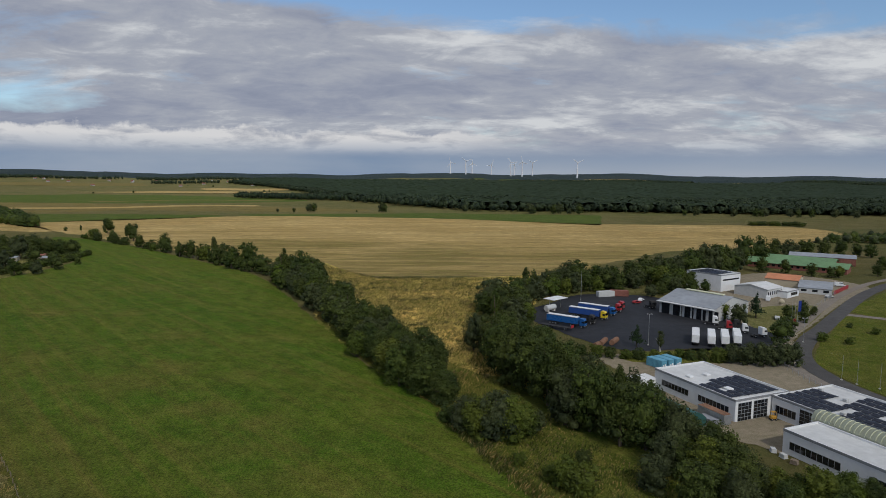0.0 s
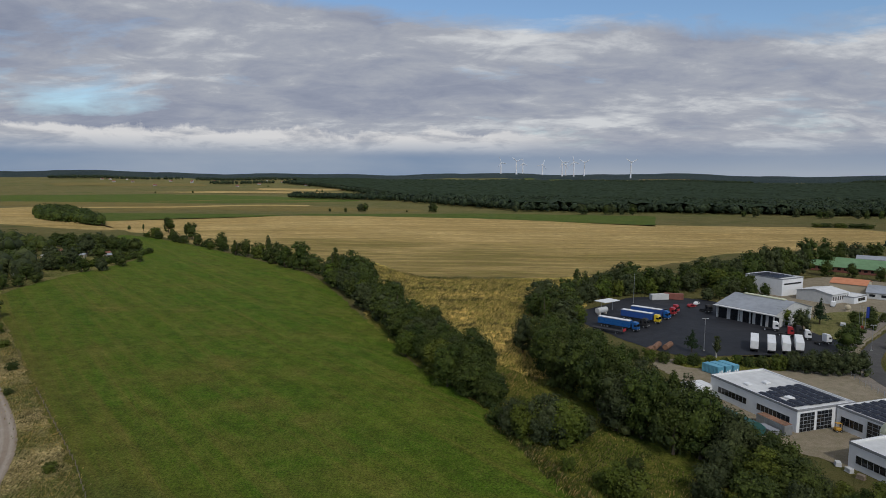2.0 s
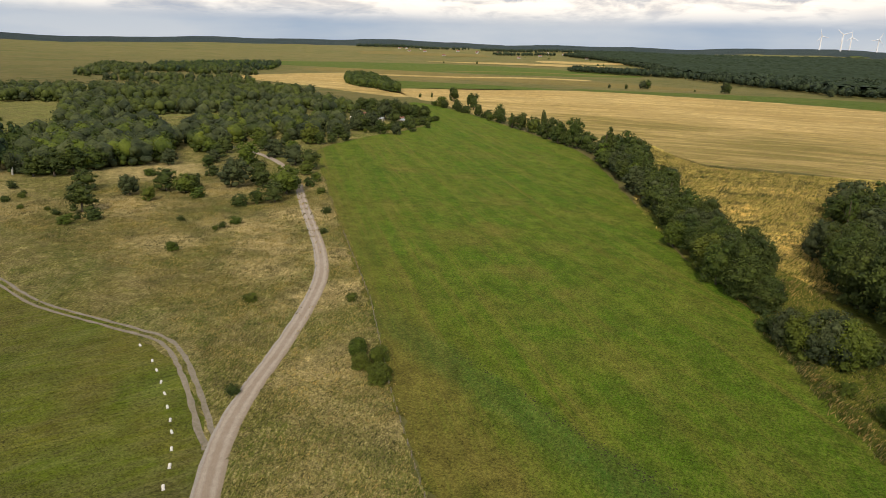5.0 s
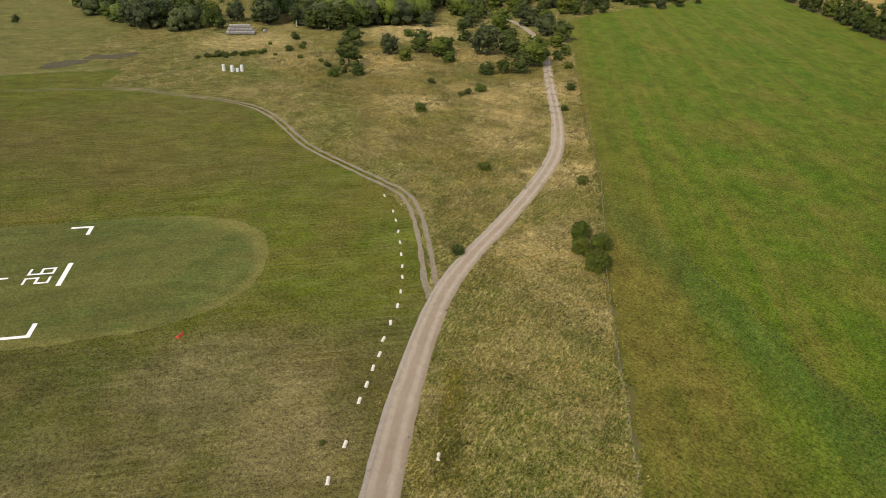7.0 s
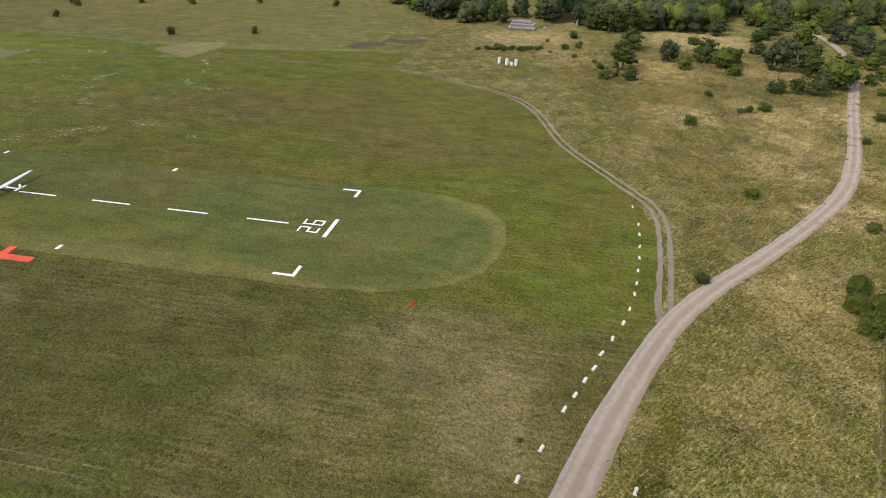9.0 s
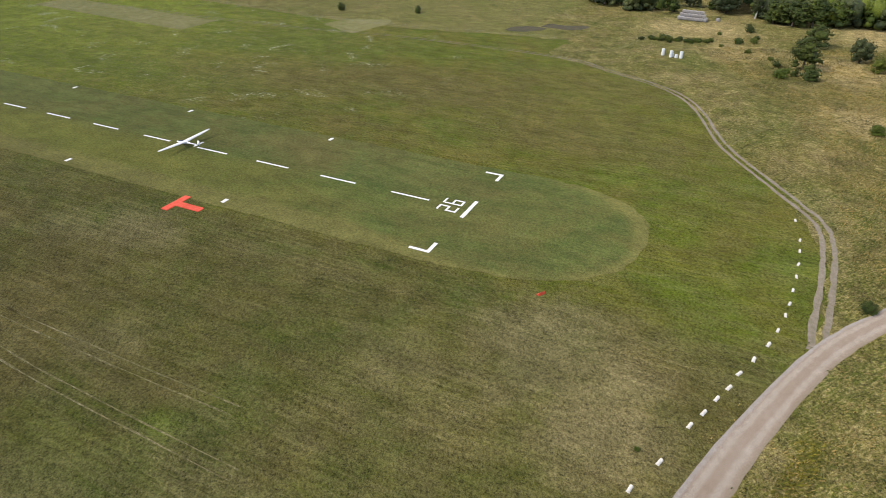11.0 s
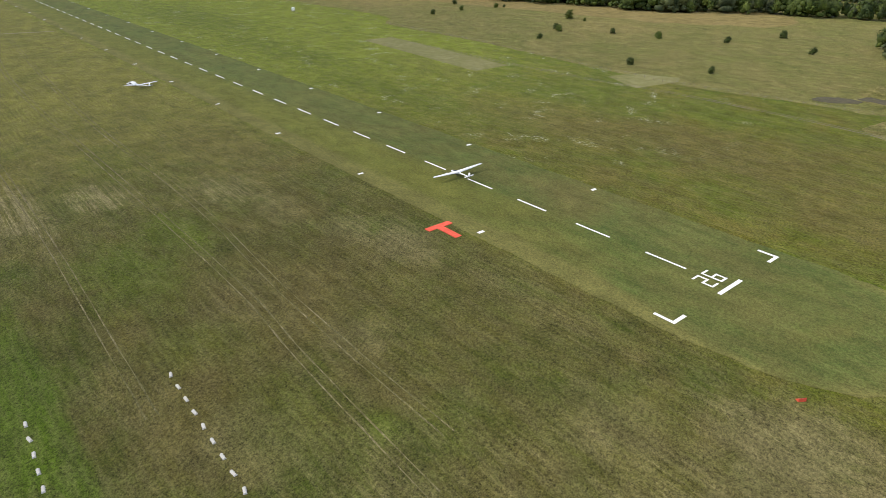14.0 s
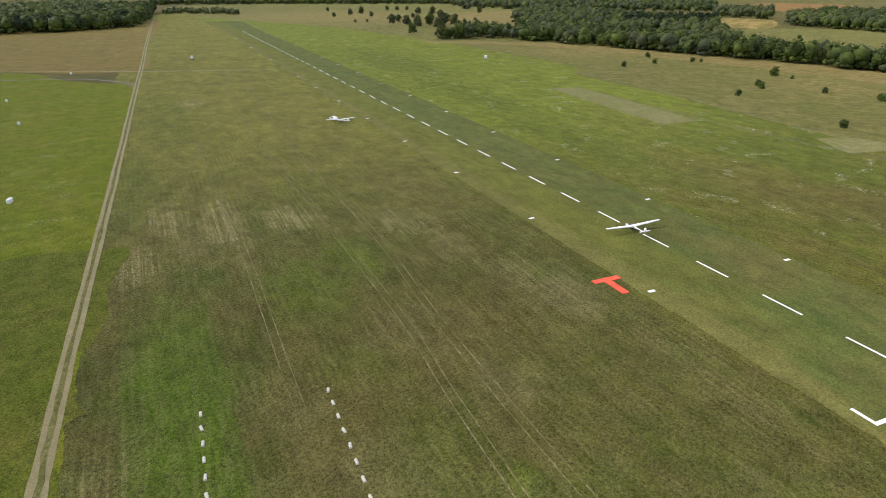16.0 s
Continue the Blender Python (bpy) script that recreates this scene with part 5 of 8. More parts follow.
# the hedge along the meadow
row([(2, 160), (-14, 188), (-22, 205), (-34, 235), (-46, 264), (-60, 294), (-78, 328), (-98, 366)], 5.2, ["oak", "oak", "oak", "fresh", "willow"], 8, 13.5, 1.8, "hedge along the meadow", 1.1)
row([(0, 172), (-28, 232), (-46, 274), (-76, 338), (-94, 372)], 7, ["oak", "oak", "willow", "poplar"], 11, 17, 2.2, "hedge along the meadow", 1.0)
row([(-100, 372), (-128, 402), (-155, 432)], 8, ["oak", "oak", "poplar", "bush"], 8, 15, 2, "hedge along the meadow")
row([(-158, 436), (-200, 474), (-240, 512), (-290, 552), (-330, 584)], 10, ["oak", "poplar", "bush", "bush", "oak"], 4, 13, 2.5, "hedge along the meadow")
for x, y, h, k, w in ((-72, 346, 18, "oak1", 0.85), (-66, 337, 16, "oak3", 0.9), (-84, 352, 15, "poplar0", 1.0), (-148, 430, 13, "poplar1", 1.0), (-176, 452, 12, "poplar0", 1.0), (-2, 173, 10.5, "oak0", 1.25), (-7, 181, 10, "oak2", 1.3), (-18, 200, 11.5, "oak1", 1.2), (-24, 214, 12.5, "willow1", 1.2), (-36, 236, 13, "oak2", 1.2), (-44, 258, 14, "oak0", 1.1), (-54, 284, 14, "oak3", 1.1), (-62, 306, 14.5, "oak2", 1.1), (-10, 186, 5.5, "fresh2", 1.2)):
    tree(k, x, y, h / TREE[k][2], (x * 53) % 360, w, "hedge along the meadow")
# bushes by the ditch
DITCH = ((5, 145, 9.5, "willow"), (9, 141, 10.5, "fresh"), (13, 141, 12, "willow"), (17, 140, 11.5, "fresh"), (21, 144, 7, "willow"), (22, 121, 4.2, "bush"), (24, 118, 7.4, "fresh"), (27, 116, 6.4, "bush"), (-7, 176, 5.2, "fresh"), (-12, 178, 13.5, "oak"), (-6, 176, 15, "oak"), (-28, 207, 9.5, "fresh"), (-2, 189, 10.5, "oak"), (-28, 234, 13, "oak"), (2, 152, 4.5, "bush"), (16, 128, 3.2, "bush"), (30, 128, 3.5, "bush"), (8, 163, 3.5, "bush"))
# trees round the industrial estate
ESTATE_EDGE = ((11, 216, 14, "willow"), (16, 206, 16, "oak"), (18, 191, 17, "oak"), (21, 179, 19, "oak"), (25, 172, 18, "oak"), (28, 163, 20, "oak"), (30, 159, 19, "poplar"), (33, 156, 16, "oak"), (36, 152, 15, "oak"), (38, 149, 14.5, "oak"), (42, 147, 17, "poplar"), (45, 146, 17, "birch"), (46, 141, 12, "willow"), (50, 138, 11.5, "willow"), (52, 134, 10.5, "oak"), (23, 206, 15, "oak"), (27, 200, 15.5, "oak"), (31, 192, 15.5, "oak"), (36, 178, 15, "oak"), (40, 173, 11.5, "willow"), (43, 167, 10.5, "oak"), (20, 222, 13, "oak"), (24, 232, 12, "oak"), (28, 224, 12, "willow"), (33, 206, 12, "oak"), (27, 183, 17, "oak"), (33, 170, 15, "oak"), (39, 160, 12, "willow"), (40, 138, 16.5, "oak"), (45, 136, 16.5, "oak"), (35, 146, 18, "oak"), (50, 131, 13.5, "willow"), (56, 126, 11.5, "oak"), (30, 150, 15, "willow"), (47, 142, 15, "oak"))
ESTATE_SCREEN = ((45, 124, 9.5, "willow"), (48, 123, 9.2, "oak"), (51, 119, 11, "fresh"), (54, 117, 10.5, "oak"), (57, 116, 10.5, "oak"), (60, 116, 7.2, "willow"), (63, 115, 6.6, "fresh"), (66, 113, 6.2, "oak"), (69, 112, 8, "fresh"), (73, 112, 7, "oak"), (75, 112, 7.2, "fresh"), (78, 111, 6.5, "oak"), (80, 109, 5.5, "oak"), (84, 107, 5.4, "willow"), (46, 111, 10, "oak"), (53, 108, 9, "willow"), (61, 108, 7.6, "oak"), (40, 117, 8, "willow"), (70, 105, 6.5, "oak"), (78, 103, 6, "willow"), (90, 103, 5.5, "fresh"), (96, 100, 5.5, "oak"))
YARD_SIDE = ((86, 206, 4, "bush"), (90, 204, 5.4, "bush"), (94, 203, 6.8, "willow"), (98, 201, 7.8, "willow"), (102, 200, 8.5, "willow"), (107, 200, 9, "willow"), (112, 200, 8.5, "willow"), (122, 227, 9.8, "oak"), (117, 266, 8.5, "fresh"), (122, 259, 9.2, "willow"), (134, 270, 11, "pine"), (158, 278, 7, "oak"), (162, 276, 4.6, "oak"), (129, 236, 9.6, "oak"), (75, 216, 8.2, "birch"), (79, 209, 3.3, "bush"), (82, 206, 3.6, "bush"), (140, 232, 3.8, "bush"), (164, 254, 2.2, "bush"), (167, 243, 3, "bush"), (287, 416, 10.5, "oak"), (267, 391, 9.2, "oak"), (68.6, 221.7, 8, "pine"), (148, 228, 3, "bush"), (112, 322, 8.5, "oak"), (120, 325, 10, "willow"), (127, 323, 9, "oak"), (135, 328, 8, "oak"), (104, 316, 7, "willow"), (118, 332, 11, "oak"), (47, 211, 4, "bush"), (51, 209, 4.6, "bush"), (56, 208, 4, "bush"), (60.5, 207, 3.6, "bush"), (65, 207, 4, "bush"), (70, 207, 3.4, "bush"), (74, 206, 3.0, "bush"), (150, 262, 6.5, "oak"), (146, 266, 7.5, "oak"))
BEHIND = ((130, 386, 13, "oak"), (129, 365, 14, "oak"), (136, 366, 16, "willow"), (143, 367, 20.5, "oak"), (155, 377, 22.5, "willow"), (165, 384, 21.5, "oak"), (173, 389, 16.5, "oak"), (124, 338, 10, "oak"), (132, 338, 11, "oak"), (143, 346, 9.4, "fresh"), (196, 418, 19, "oak"), (217, 440, 16.5, "oak"), (236, 456, 14, "oak"), (255, 471, 12, "willow"), (271, 479, 12, "oak"), (291, 489, 10.5, "oak"), (304, 490, 10.5, "oak"), (317, 490, 8.5, "oak"), (322, 481, 9.4, "oak"), (203, 404, 8.3, "oak"), (215, 400, 7.5, "oak"), (224, 387, 7.3, "oak"), (234, 383, 6, "oak"), (239, 384, 6, "fresh"), (112, 355, 12, "oak"), (103, 346, 12, "oak"), (91, 329, 13, "oak"), (148, 372, 18, "oak"), (160, 388, 18, "oak"), (180, 398, 16, "oak"), (188, 408, 16, "willow"))
for spots, grp in ((DITCH, "bushes by the ditch"), (ESTATE_EDGE, "trees beside the industrial estate"), (ESTATE_SCREEN, "trees beside the industrial estate"), (YARD_SIDE, "trees in the industrial estate"), (BEHIND, "trees behind the industrial estate")):
    for i, (x, y, h, k) in enumerate(spots):
        key = k + str(i % (2 if k in ("poplar", "birch", "pine") else 4))
        up = 1.3 if spots is BEHIND and x > 190 else 1.0
        tree(key, x, y, up * h / TREE[key][2], i * 67 % 360, (1.0 if h < 13 else 0.82) + 0.04 * (i % 5), grp)
row([(22, 250), (24, 275), (32, 300), (46, 322), (64, 340), (86, 350), (112, 362), (142, 387), (172, 422), (196, 448)], 5.5, ["oak", "oak", "willow", "poplar"], 11, 15.5, 3.0, "trees beside the industrial estate", 1.1)
row([(32, 254), (33, 282), (44, 306), (62, 326), (100, 340), (124, 352), (134, 372)], 7, ["oak", "willow", "fresh"], 9, 13, 2.0, "trees beside the industrial estate", 1.1)
# the scrub in the dry grass
WOOD_EDGE = ((-381, 96, 11.2, "pine"), (-344, 94, 12.1, "willow"), (-335, 97, 14.3, "willow"), (-338, 104, 12.8, "oak"), (-327, 110, 9.5, "fresh"), (-326, 119, 13.3, "birch"), (-331, 129, 8.2, "oak"), (-317, 125, 6.0, "oak"), (-313, 149, 14.2, "willow"), (-302, 158, 12.1, "birch"), (-291, 161, 11.7, "oak"), (-286, 167, 13.3, "oak"), (-284, 175, 13.7, "oak"), (-283, 185, 12.5, "oak"), (-285, 201, 13.3, "birch"), (-280, 207, 9.6, "fresh"), (-267, 212, 9.0, "willow"))
THICKET = ((-218, 135, 12.0, "oak"), (-208, 122, 3.6, "bush"), (-205, 131, 4.4, "bush"), (-248, 157, 9.5, "oak"), (-227, 161, 9.1, "willow"), (-214, 159, 6.4, "fresh"), (-222, 174, 10.5, "oak"), (-212, 175, 8.7, "fresh"), (-275, 143, 3.6, "bush"), (-256, 136, 2.4, "bush"), (-255, 129, 2.6, "bush"), (-156, 122, 2.8, "bush"), (-180, 146, 2.1, "bush"), (-352, 146, 3.7, "bush"), (-324, 149, 6.1, "bush"))
ROADSIDE = ((-205, 194, 14.0, "willow"), (-246, 218, 6.9, "oak"), (-213, 181, 8.1, "oak"), (-202, 173, 4.4, "bush"), (-235, 233, 13.1, "fresh"), (-176, 178, 6.6, "oak"), (-172, 183, 9.1, "oak"), (-178, 196, 12.6, "fresh"), (-201, 206, 10.7, "oak"), (-186, 207, 9.1, "oak"), (-241, 259, 10.8, "willow"), (-242, 273, 7.9, "fresh"), (-217, 247, 11.3, "willow"), (-204, 243, 11.2, "oak"), (-197, 232, 7.1, "fresh"), (-183, 222, 5.0, "fresh"), (-179, 213, 4.1, "bush"), (-167, 205, 2.8, "bush"), (-179, 172, 4.8, "bush"), (-162, 153, 2.8, "bush"), (-162, 147, 2.2, "bush"), (-162, 144, 1.8, "bush"), (-145, 181, 2.8, "bush"), (-280, 250, 9.0, "fresh"), (-271, 254, 10.5, "oak"), (-250, 308, 8.5, "oak"), (-247, 316, 7.3, "oak"), (-247, 329, 6.4, "oak"), (-260, 272, 9.0, "oak"))
LOW_SCRUB = ((-210, 128, 2.4, "bush"), (-194, 200, 9, "oak"), (-255, 230, 7, "willow"), (-262, 240, 8, "oak"), (-230, 205, 5, "bush"), (-252, 190, 4, "bush"), (-240, 186, 3, "bush"),
    (-108, 105, 2.4, "bush"), (-70, 95.5, 3.8, "thicket"), (-64.5, 95.5, 3.6, "thicket"), (-60, 88.5, 4.4, "thicket"), (-66, 91, 3.8, "thicket"), (-80, 72, 2.0, "bush"), (-88, 118, 2.2, "bush"), (-130, 160, 1.9, "bush"), (-54, 27, 0.7, "bush"))
for spots in (WOOD_EDGE, THICKET, ROADSIDE, LOW_SCRUB):
    for i, (x, y, h, k) in enumerate(spots):
        key = k + str(i % (2 if k in ("poplar", "birch", "pine") else 4))
        wide = 1.24 + 0.06 * (i % 4)
        if x > -75 and k == "bush":
            key, wide = "bush1" if i % 2 else "bush3", 0.95
        if k == "thicket":
            wide = 1.0
        tree(key, x, y, h / TREE[key][2], i * 71 % 360, wide, "scrub in the dry grass")
TH = np.random.default_rng(17)
for i in range(34):      # a drift of low scrub
    f = TH.random()
    k = "bush%d" % (i % 4)
    tree(k, -263 + 7.5 * f + TH.normal() * 1.6, 94 + 28 * f + TH.normal() * 1.2, (0.9 + 0.9 * TH.random()) / 3.0, TH.random() * 360, 1.7, "scrub in the dry grass", "low dark scrub in the dry grass")
# shrubs on the pasture
for x, y, h in ((-446, -183, 4), (-508, -190, 4.5), (-475, -172, 4), (-501, -154, 4), (-506, -149, 2.5), (-463, -90, 6.5), (-414, -88, 4), (-405, -84, 4.5), (-410, -53, 3.6), (-372, -88, 3.6), (-318, -31.5, 4), (-401, -26, 4.5), (-312, 4, 3.6), (-400, 10, 4), (-430, 40, 5), (-380, 50, 4), (-455, -78, 2.5)):
    k = "bush%d" % (int(abs(x)) % 4)
    tree(k, x, y, h / 3.0, x % 360, 0.9, "shrubs on the pasture", "lone dark shrub on the dry pasture")

for i, (x, y) in enumerate(((-300, 190), (-310, 165), (-330, 140), (-345, 133), (-362, 128), (-300, 210), (-282, 262), (-262, 292), (-256, 306), (-252, 320), (-258, 336), (-262, 350), (-322, 150), (-312, 178), (-318, 196), (-290, 222), (-298, 236), (-276, 284))):
    k = ("birch0", "oak1", "willow2", "fresh0", "oak3", "birch1", "willow0", "oak0", "fresh2")[i % 9]
    tree(k, x, y, (8 + (i * 37 % 50) / 8.0) / TREE[k][2], i * 77 % 360, 1.1, "edge of the scrub wood")
for i, (x, y, h) in enumerate(((-324, 622, 17), (-270, 560, 17.5), (-281, 572, 14), (-209, 485, 15.5), (-178, 451, 14), (-161, 452, 17), (-132, 400, 15.5), (-124, 407, 18.5), (-86, 347, 21), (-76, 339, 20.5), (-66, 323, 20), (-57, 308, 15), (-42, 271, 15.5), (-31, 242, 14), (-359, 638, 8), (-380, 648, 5), (-188, 460, 9.5), (-170, 445, 10), (-144, 419, 9), (-113, 396, 9))):
    k = ("oak0", "oak2", "poplar0", "oak3", "oak1", "poplar1")[i % 6]
    tree(k, x, y, h / TREE[k][2], i * 83 % 360, 1.0 if h > 14 else 1.1, "hedge along the meadow")
for i, (x, y, h) in enumerate(((-284, 412, 16), (-291, 440, 17), (-263, 413, 13), (-252, 414, 10), (-247, 368, 11), (-237, 373, 8.5), (-235, 391, 8), (-236, 414, 6.5), (-244, 400, 8), (-270, 392, 13))):
    k = ("oak0", "willow2", "oak3", "oak1")[i % 4]
    tree(k, x, y, h / TREE[k][2], i * 91 % 360, 1.1, "trees of the gardens")
row([(-254, 400), (-258, 420), (-256, 442), (-270, 452)], 5, ["bush", "willow", "bush"], 3, 5, 1.5, "hedge of the gardens", 1.3)
row([(-262, 370), (-275, 385), (-290, 392)], 7, ["willow", "oak", "willow"], 10, 14, 2, "trees of the gardens", 1.2)
row([(-262, 452), (-285, 468), (-310, 480), (-335, 490), (-360, 500)], 7, ["oak"], 10, 14, 2, "trees of the gardens", 1.2)

row([(-258, 366), (-255, 382), (-253, 400), (-250, 424), (-254, 444), (-257, 466)], 3.2, ["bush", "fresh", "bush"], 3.2, 5, 0.8, "hedge of the gardens", 1.3)
for i, (x, y, h) in enumerate(((-312, 451, 13), (-309, 468, 14), (-308, 483, 14), (-282, 474, 12), (-310, 408, 13), (-283, 393, 12), (-264, 322, 9), (-284, 367, 11), (-296, 462, 13), (-300, 380, 12), (-294, 476, 12))):
    k = ("oak0", "oak2", "willow3", "oak1")[i % 4]
    tree(k, x, y, h / TREE[k][2], i * 63 % 360, 1.2, "trees of the gardens")

# the woods
wood("scrub_wood", [(-297, 157), (-267, 211), (-321, 264), (-395, 300), (-404, 243), (-358, 189)], 8.5, ["willow", "willow", "tall", "fresh", "willow"], 10, 16, "dense grove of willows and birches in the dry grass")
wood("scrub_wood", [(-315, 145), (-303, 153), (-345, 190), (-380, 195), (-380, 175)], 8.5, ["tall", "pine", "tall"], 15, 20, "group of tall dark trees")
wood("scrub_wood", [(-325, 100), (-307, 119), (-344, 137), (-358, 135), (-400, 120), (-420, 80), (-380, 84)], 9, ["oak", "willow", "tall"], 8, 13, "group of broadleaf trees beside the bale stack", 0.1, 30)
wood("scrub_wood", [(-452, 150), (-441, 180), (-510, 208), (-540, 170)], 9, ["tall", "oak", "willow"], 12, 17, "group of tall trees in a rough meadow")
wood("scrub_wood", [(-420, 184), (-423, 202), (-490, 234), (-499, 218)], 8.5, ["tall", "willow"], 13, 18, "group of tall trees in a rough meadow")
wood("scrub_wood", [(-275, 238), (-285, 262), (-290, 296), (-264, 318), (-266, 352), (-300, 392), (-343, 393), (-369, 324), (-330, 271)], 9, ["oak", "willow", "fresh", "willow"], 8, 14, "silvery willows and young trees beside the road")
wood("scrub_wood", [(-547, 186), (-521, 250), (-638, 314), (-760, 260), (-760, 120), (-600, 110)], 13, ["loak", "lwil", "loak"], 10, 16, "loose wood of willows and oaks farther back", 0.22, 45)
wood("scrub_wood", [(-435, 262), (-380, 335), (-360, 400), (-330, 470), (-440, 545), (-500, 470), (-600, 372)], 10, ["loak", "lwil", "lwil", "loak"], 9, 15, "mixed wood of willows and oaks", 0.30, 40)
wood("scrub_wood", [(-700, 300), (-640, 330), (-500, 480), (-450, 560), (-540, 600), (-744, 400)], 12, ["loak", "loak", "lwil"], 11, 17, "dark wood closing the scrub")
for i, (x, y, h) in enumerate(((-402, 150, 2.2), (-392, 158, 2.0), (-410, 165, 2.4), (-384, 150, 1.8), (-430, 172, 2.0), (-372, 160, 2.4), (-420, 215, 2.4), (-440, 235, 2.6), (-470, 250, 3.0), (-455, 222, 2.2), (-400, 205, 2.6), (-500, 260, 3.0), (-350, 150, 2.0), (-270, 128, 1.4), (-262, 140, 1.6), (-250, 120, 1.2), (-236, 146, 2.4), (-240, 126, 1.8), (-300, 140, 1.6), (-214, 128, 1.8), (-222, 128, 2.2), (-230, 130, 1.6))):
    tree("bush%d" % (i % 4), x, y, h / 3.0, i * 47 % 360, 1.5, "low scrub in the dry grass")
wood("tree_belt", [(-522, -402), (-562, -384), (-572, -355), (-558, -285), (-553, -204), (-541, -134), (-541, -106), (-524, -57), (-527, -35), (-534, 66), (-522, 110), (-560, 120), (-566, 20), (-556, -40), (-568, -95), (-585, -134), (-610, -200), (-650, -290), (-650, -360), (-600, -420)], 9.2, ["oak", "tall", "oak", "willow", "oak"], 8, 19, "belt of dense broadleaf trees behind the pasture")
wood("tree_belt", [(-585, -350), (-612, -200), (-590, -140), (-640, -150), (-690, -172), (-848, -241), (-1016, -431), (-1047, -600), (-881, -548), (-720, -436)], 11.5, ["loak", "loak", "lwil"], 9, 17, "dense broadleaf woodland behind the pasture", 0.06, 60)
wood("conifer_row", [(-776, -330), (-838, -236), (-868, -246), (-806, -340)], 8.5, ["pine"], 16, 21, "dark straight row of conifers in the woodland")
wood("tree_belt", [(-1025, -297), (-1058, -222), (-1317, -282), (-1251, -360)], 14, ["loak", "lwil"], 9, 17, "far groups of trees between the fields", 0.1, 60)
wood("tree_belt", [(-957, -182), (-890, -66), (-1253, -104), (-1297, -170), (-1130, -215)], 12.5, ["loak", "loak", "lwil"], 11, 19, "far dark trees behind the dry field")
wood("tree_belt", [(-1000, -740), (-1079, -570), (-1216, -350), (-1608, -460), (-1256, -958)], 21, ["loak", "lwil"], 10, 17, "far woodland in the flat land", 0.05, 90)
wood("tree_belt", [(-700, -1260), (-785, -1290), (-1180, -880), (-1290, -984), (-866, -1453)], 15, ["loak", "loak", "lwil"], 10, 16, "dark line of trees behind the dry plain")
wood("tree_belt", [(-573, -985), (-601, -996), (-629, -962), (-651, -890), (-668, -905), (-700, -1010), (-640, -1080)], 9, ["loak", "lwil"], 5, 10, "low trees behind the end of the runway", 0.1, 30)
wood("tree_belt", [(-1000, -60), (-980, 40), (-1300, 60), (-1700, -40), (-1700, -140), (-1250, -100)], 18, ["loak", "lwil"], 10, 16, "far groups of trees between the fields", 0.25, 120)
wood("tree_belt", [(-590, 40), (-620, 130), (-860, 90), (-960, 0), (-780, -20)], 14, ["loak", "lwil"], 9, 17, "woodland behind the pasture", 0.10, 70)
for i, (x, y, h) in enumerate(((-701, -741, 8), (-757, -764, 10), (-789, -773, 13), (-746, -709, 9), (-814, -876, 7), (-893, -811, 9), (-907, -800, 8), (-920, -788, 8), (-556, -467, 14), (-659, -589, 13), (-680, -597, 11), (-648, -555, 13), (-657, -544, 14), (-666, -533, 15), (-674, -520, 16), (-690, -512, 15), (-637, -497, 13), (-620, -480, 12), (-654, -629, 5), (-643, -640, 4), (-527, -404, 15), (-534, -412, 14), (-700, -560, 15), (-716, -545, 14), (-640, -528, 9), (-760, -640, 8), (-845, -700, 12), (-870, -690, 13), (-930, -640, 13), (-800, -620, 12))):
    k = ("oak0", "willow2", "oak3", "oak1", "willow1")[i % 5]
    tree(k, x, y, h / TREE[k][2], i * 91 % 360, 1.15, "lone trees of the dry plain", "lone rounded broadleaf tree on dry grassland")
wood("conifer_wood", [(-150, -800), (-275, -787), (-305, -783), (-334, -770), (-383, -771), (-423, -789), (-503, -904), (-557, -985), (-620, -1075), (-560, -1100), (-300, -900), (-150, -860)], 10.5, ["oak", "pine", "oak", "oak"], 15, 23, "dark tall wood beside the end of the airfield")
wood("conifer_wood", [(-300, -900), (-560, -1100), (-560, -1220), (-200, -1050), (-150, -860)], 14, ["loak"], 19, 25, "dark tall wood behind the airfield")
wood("tree_row", [(-576, 773), (-436, 686), (-466, 737), (-626, 908), (-682, 917)], 8, ["oak", "oak", "loak"], 10, 16, "row of trees between the fields")
wood("tree_row", [(-997, 791), (-875, 856), (-947, 1031), (-1138, 1267), (-1192, 1231), (-1233, 980)], 14, ["loak", "far"], 10, 15, "groups of trees behind the scrub wood", 0.1, 60)
wood("tree_row", [(-830, 800), (-800, 840), (-1100, 1000), (-1300, 900), (-1000, 640), (-760, 560), (-640, 560), (-560, 600)], 14, ["loak", "loak", "lwil"], 9, 14, "groups of trees behind the scrub wood", 0.25, 90)
wood("far_forest", [(-208, 1372), (-60, 1180), (52, 1052), (160, 1042), (287, 1036), (480, 1010), (678, 985), (900, 1000), (1200, 1100), (1500, 1500), (300, 1360), (-208, 1500)], 13, ["far", "far", "fpine"], 15, 21, "dark mixed forest beyond the cereal field")
wood("far_forest", [(-500, 1530), (-490, 1600), (-200, 1500), (-228, 1420)], 10, ["far"], 14, 18, "small dark copse in the grassland")
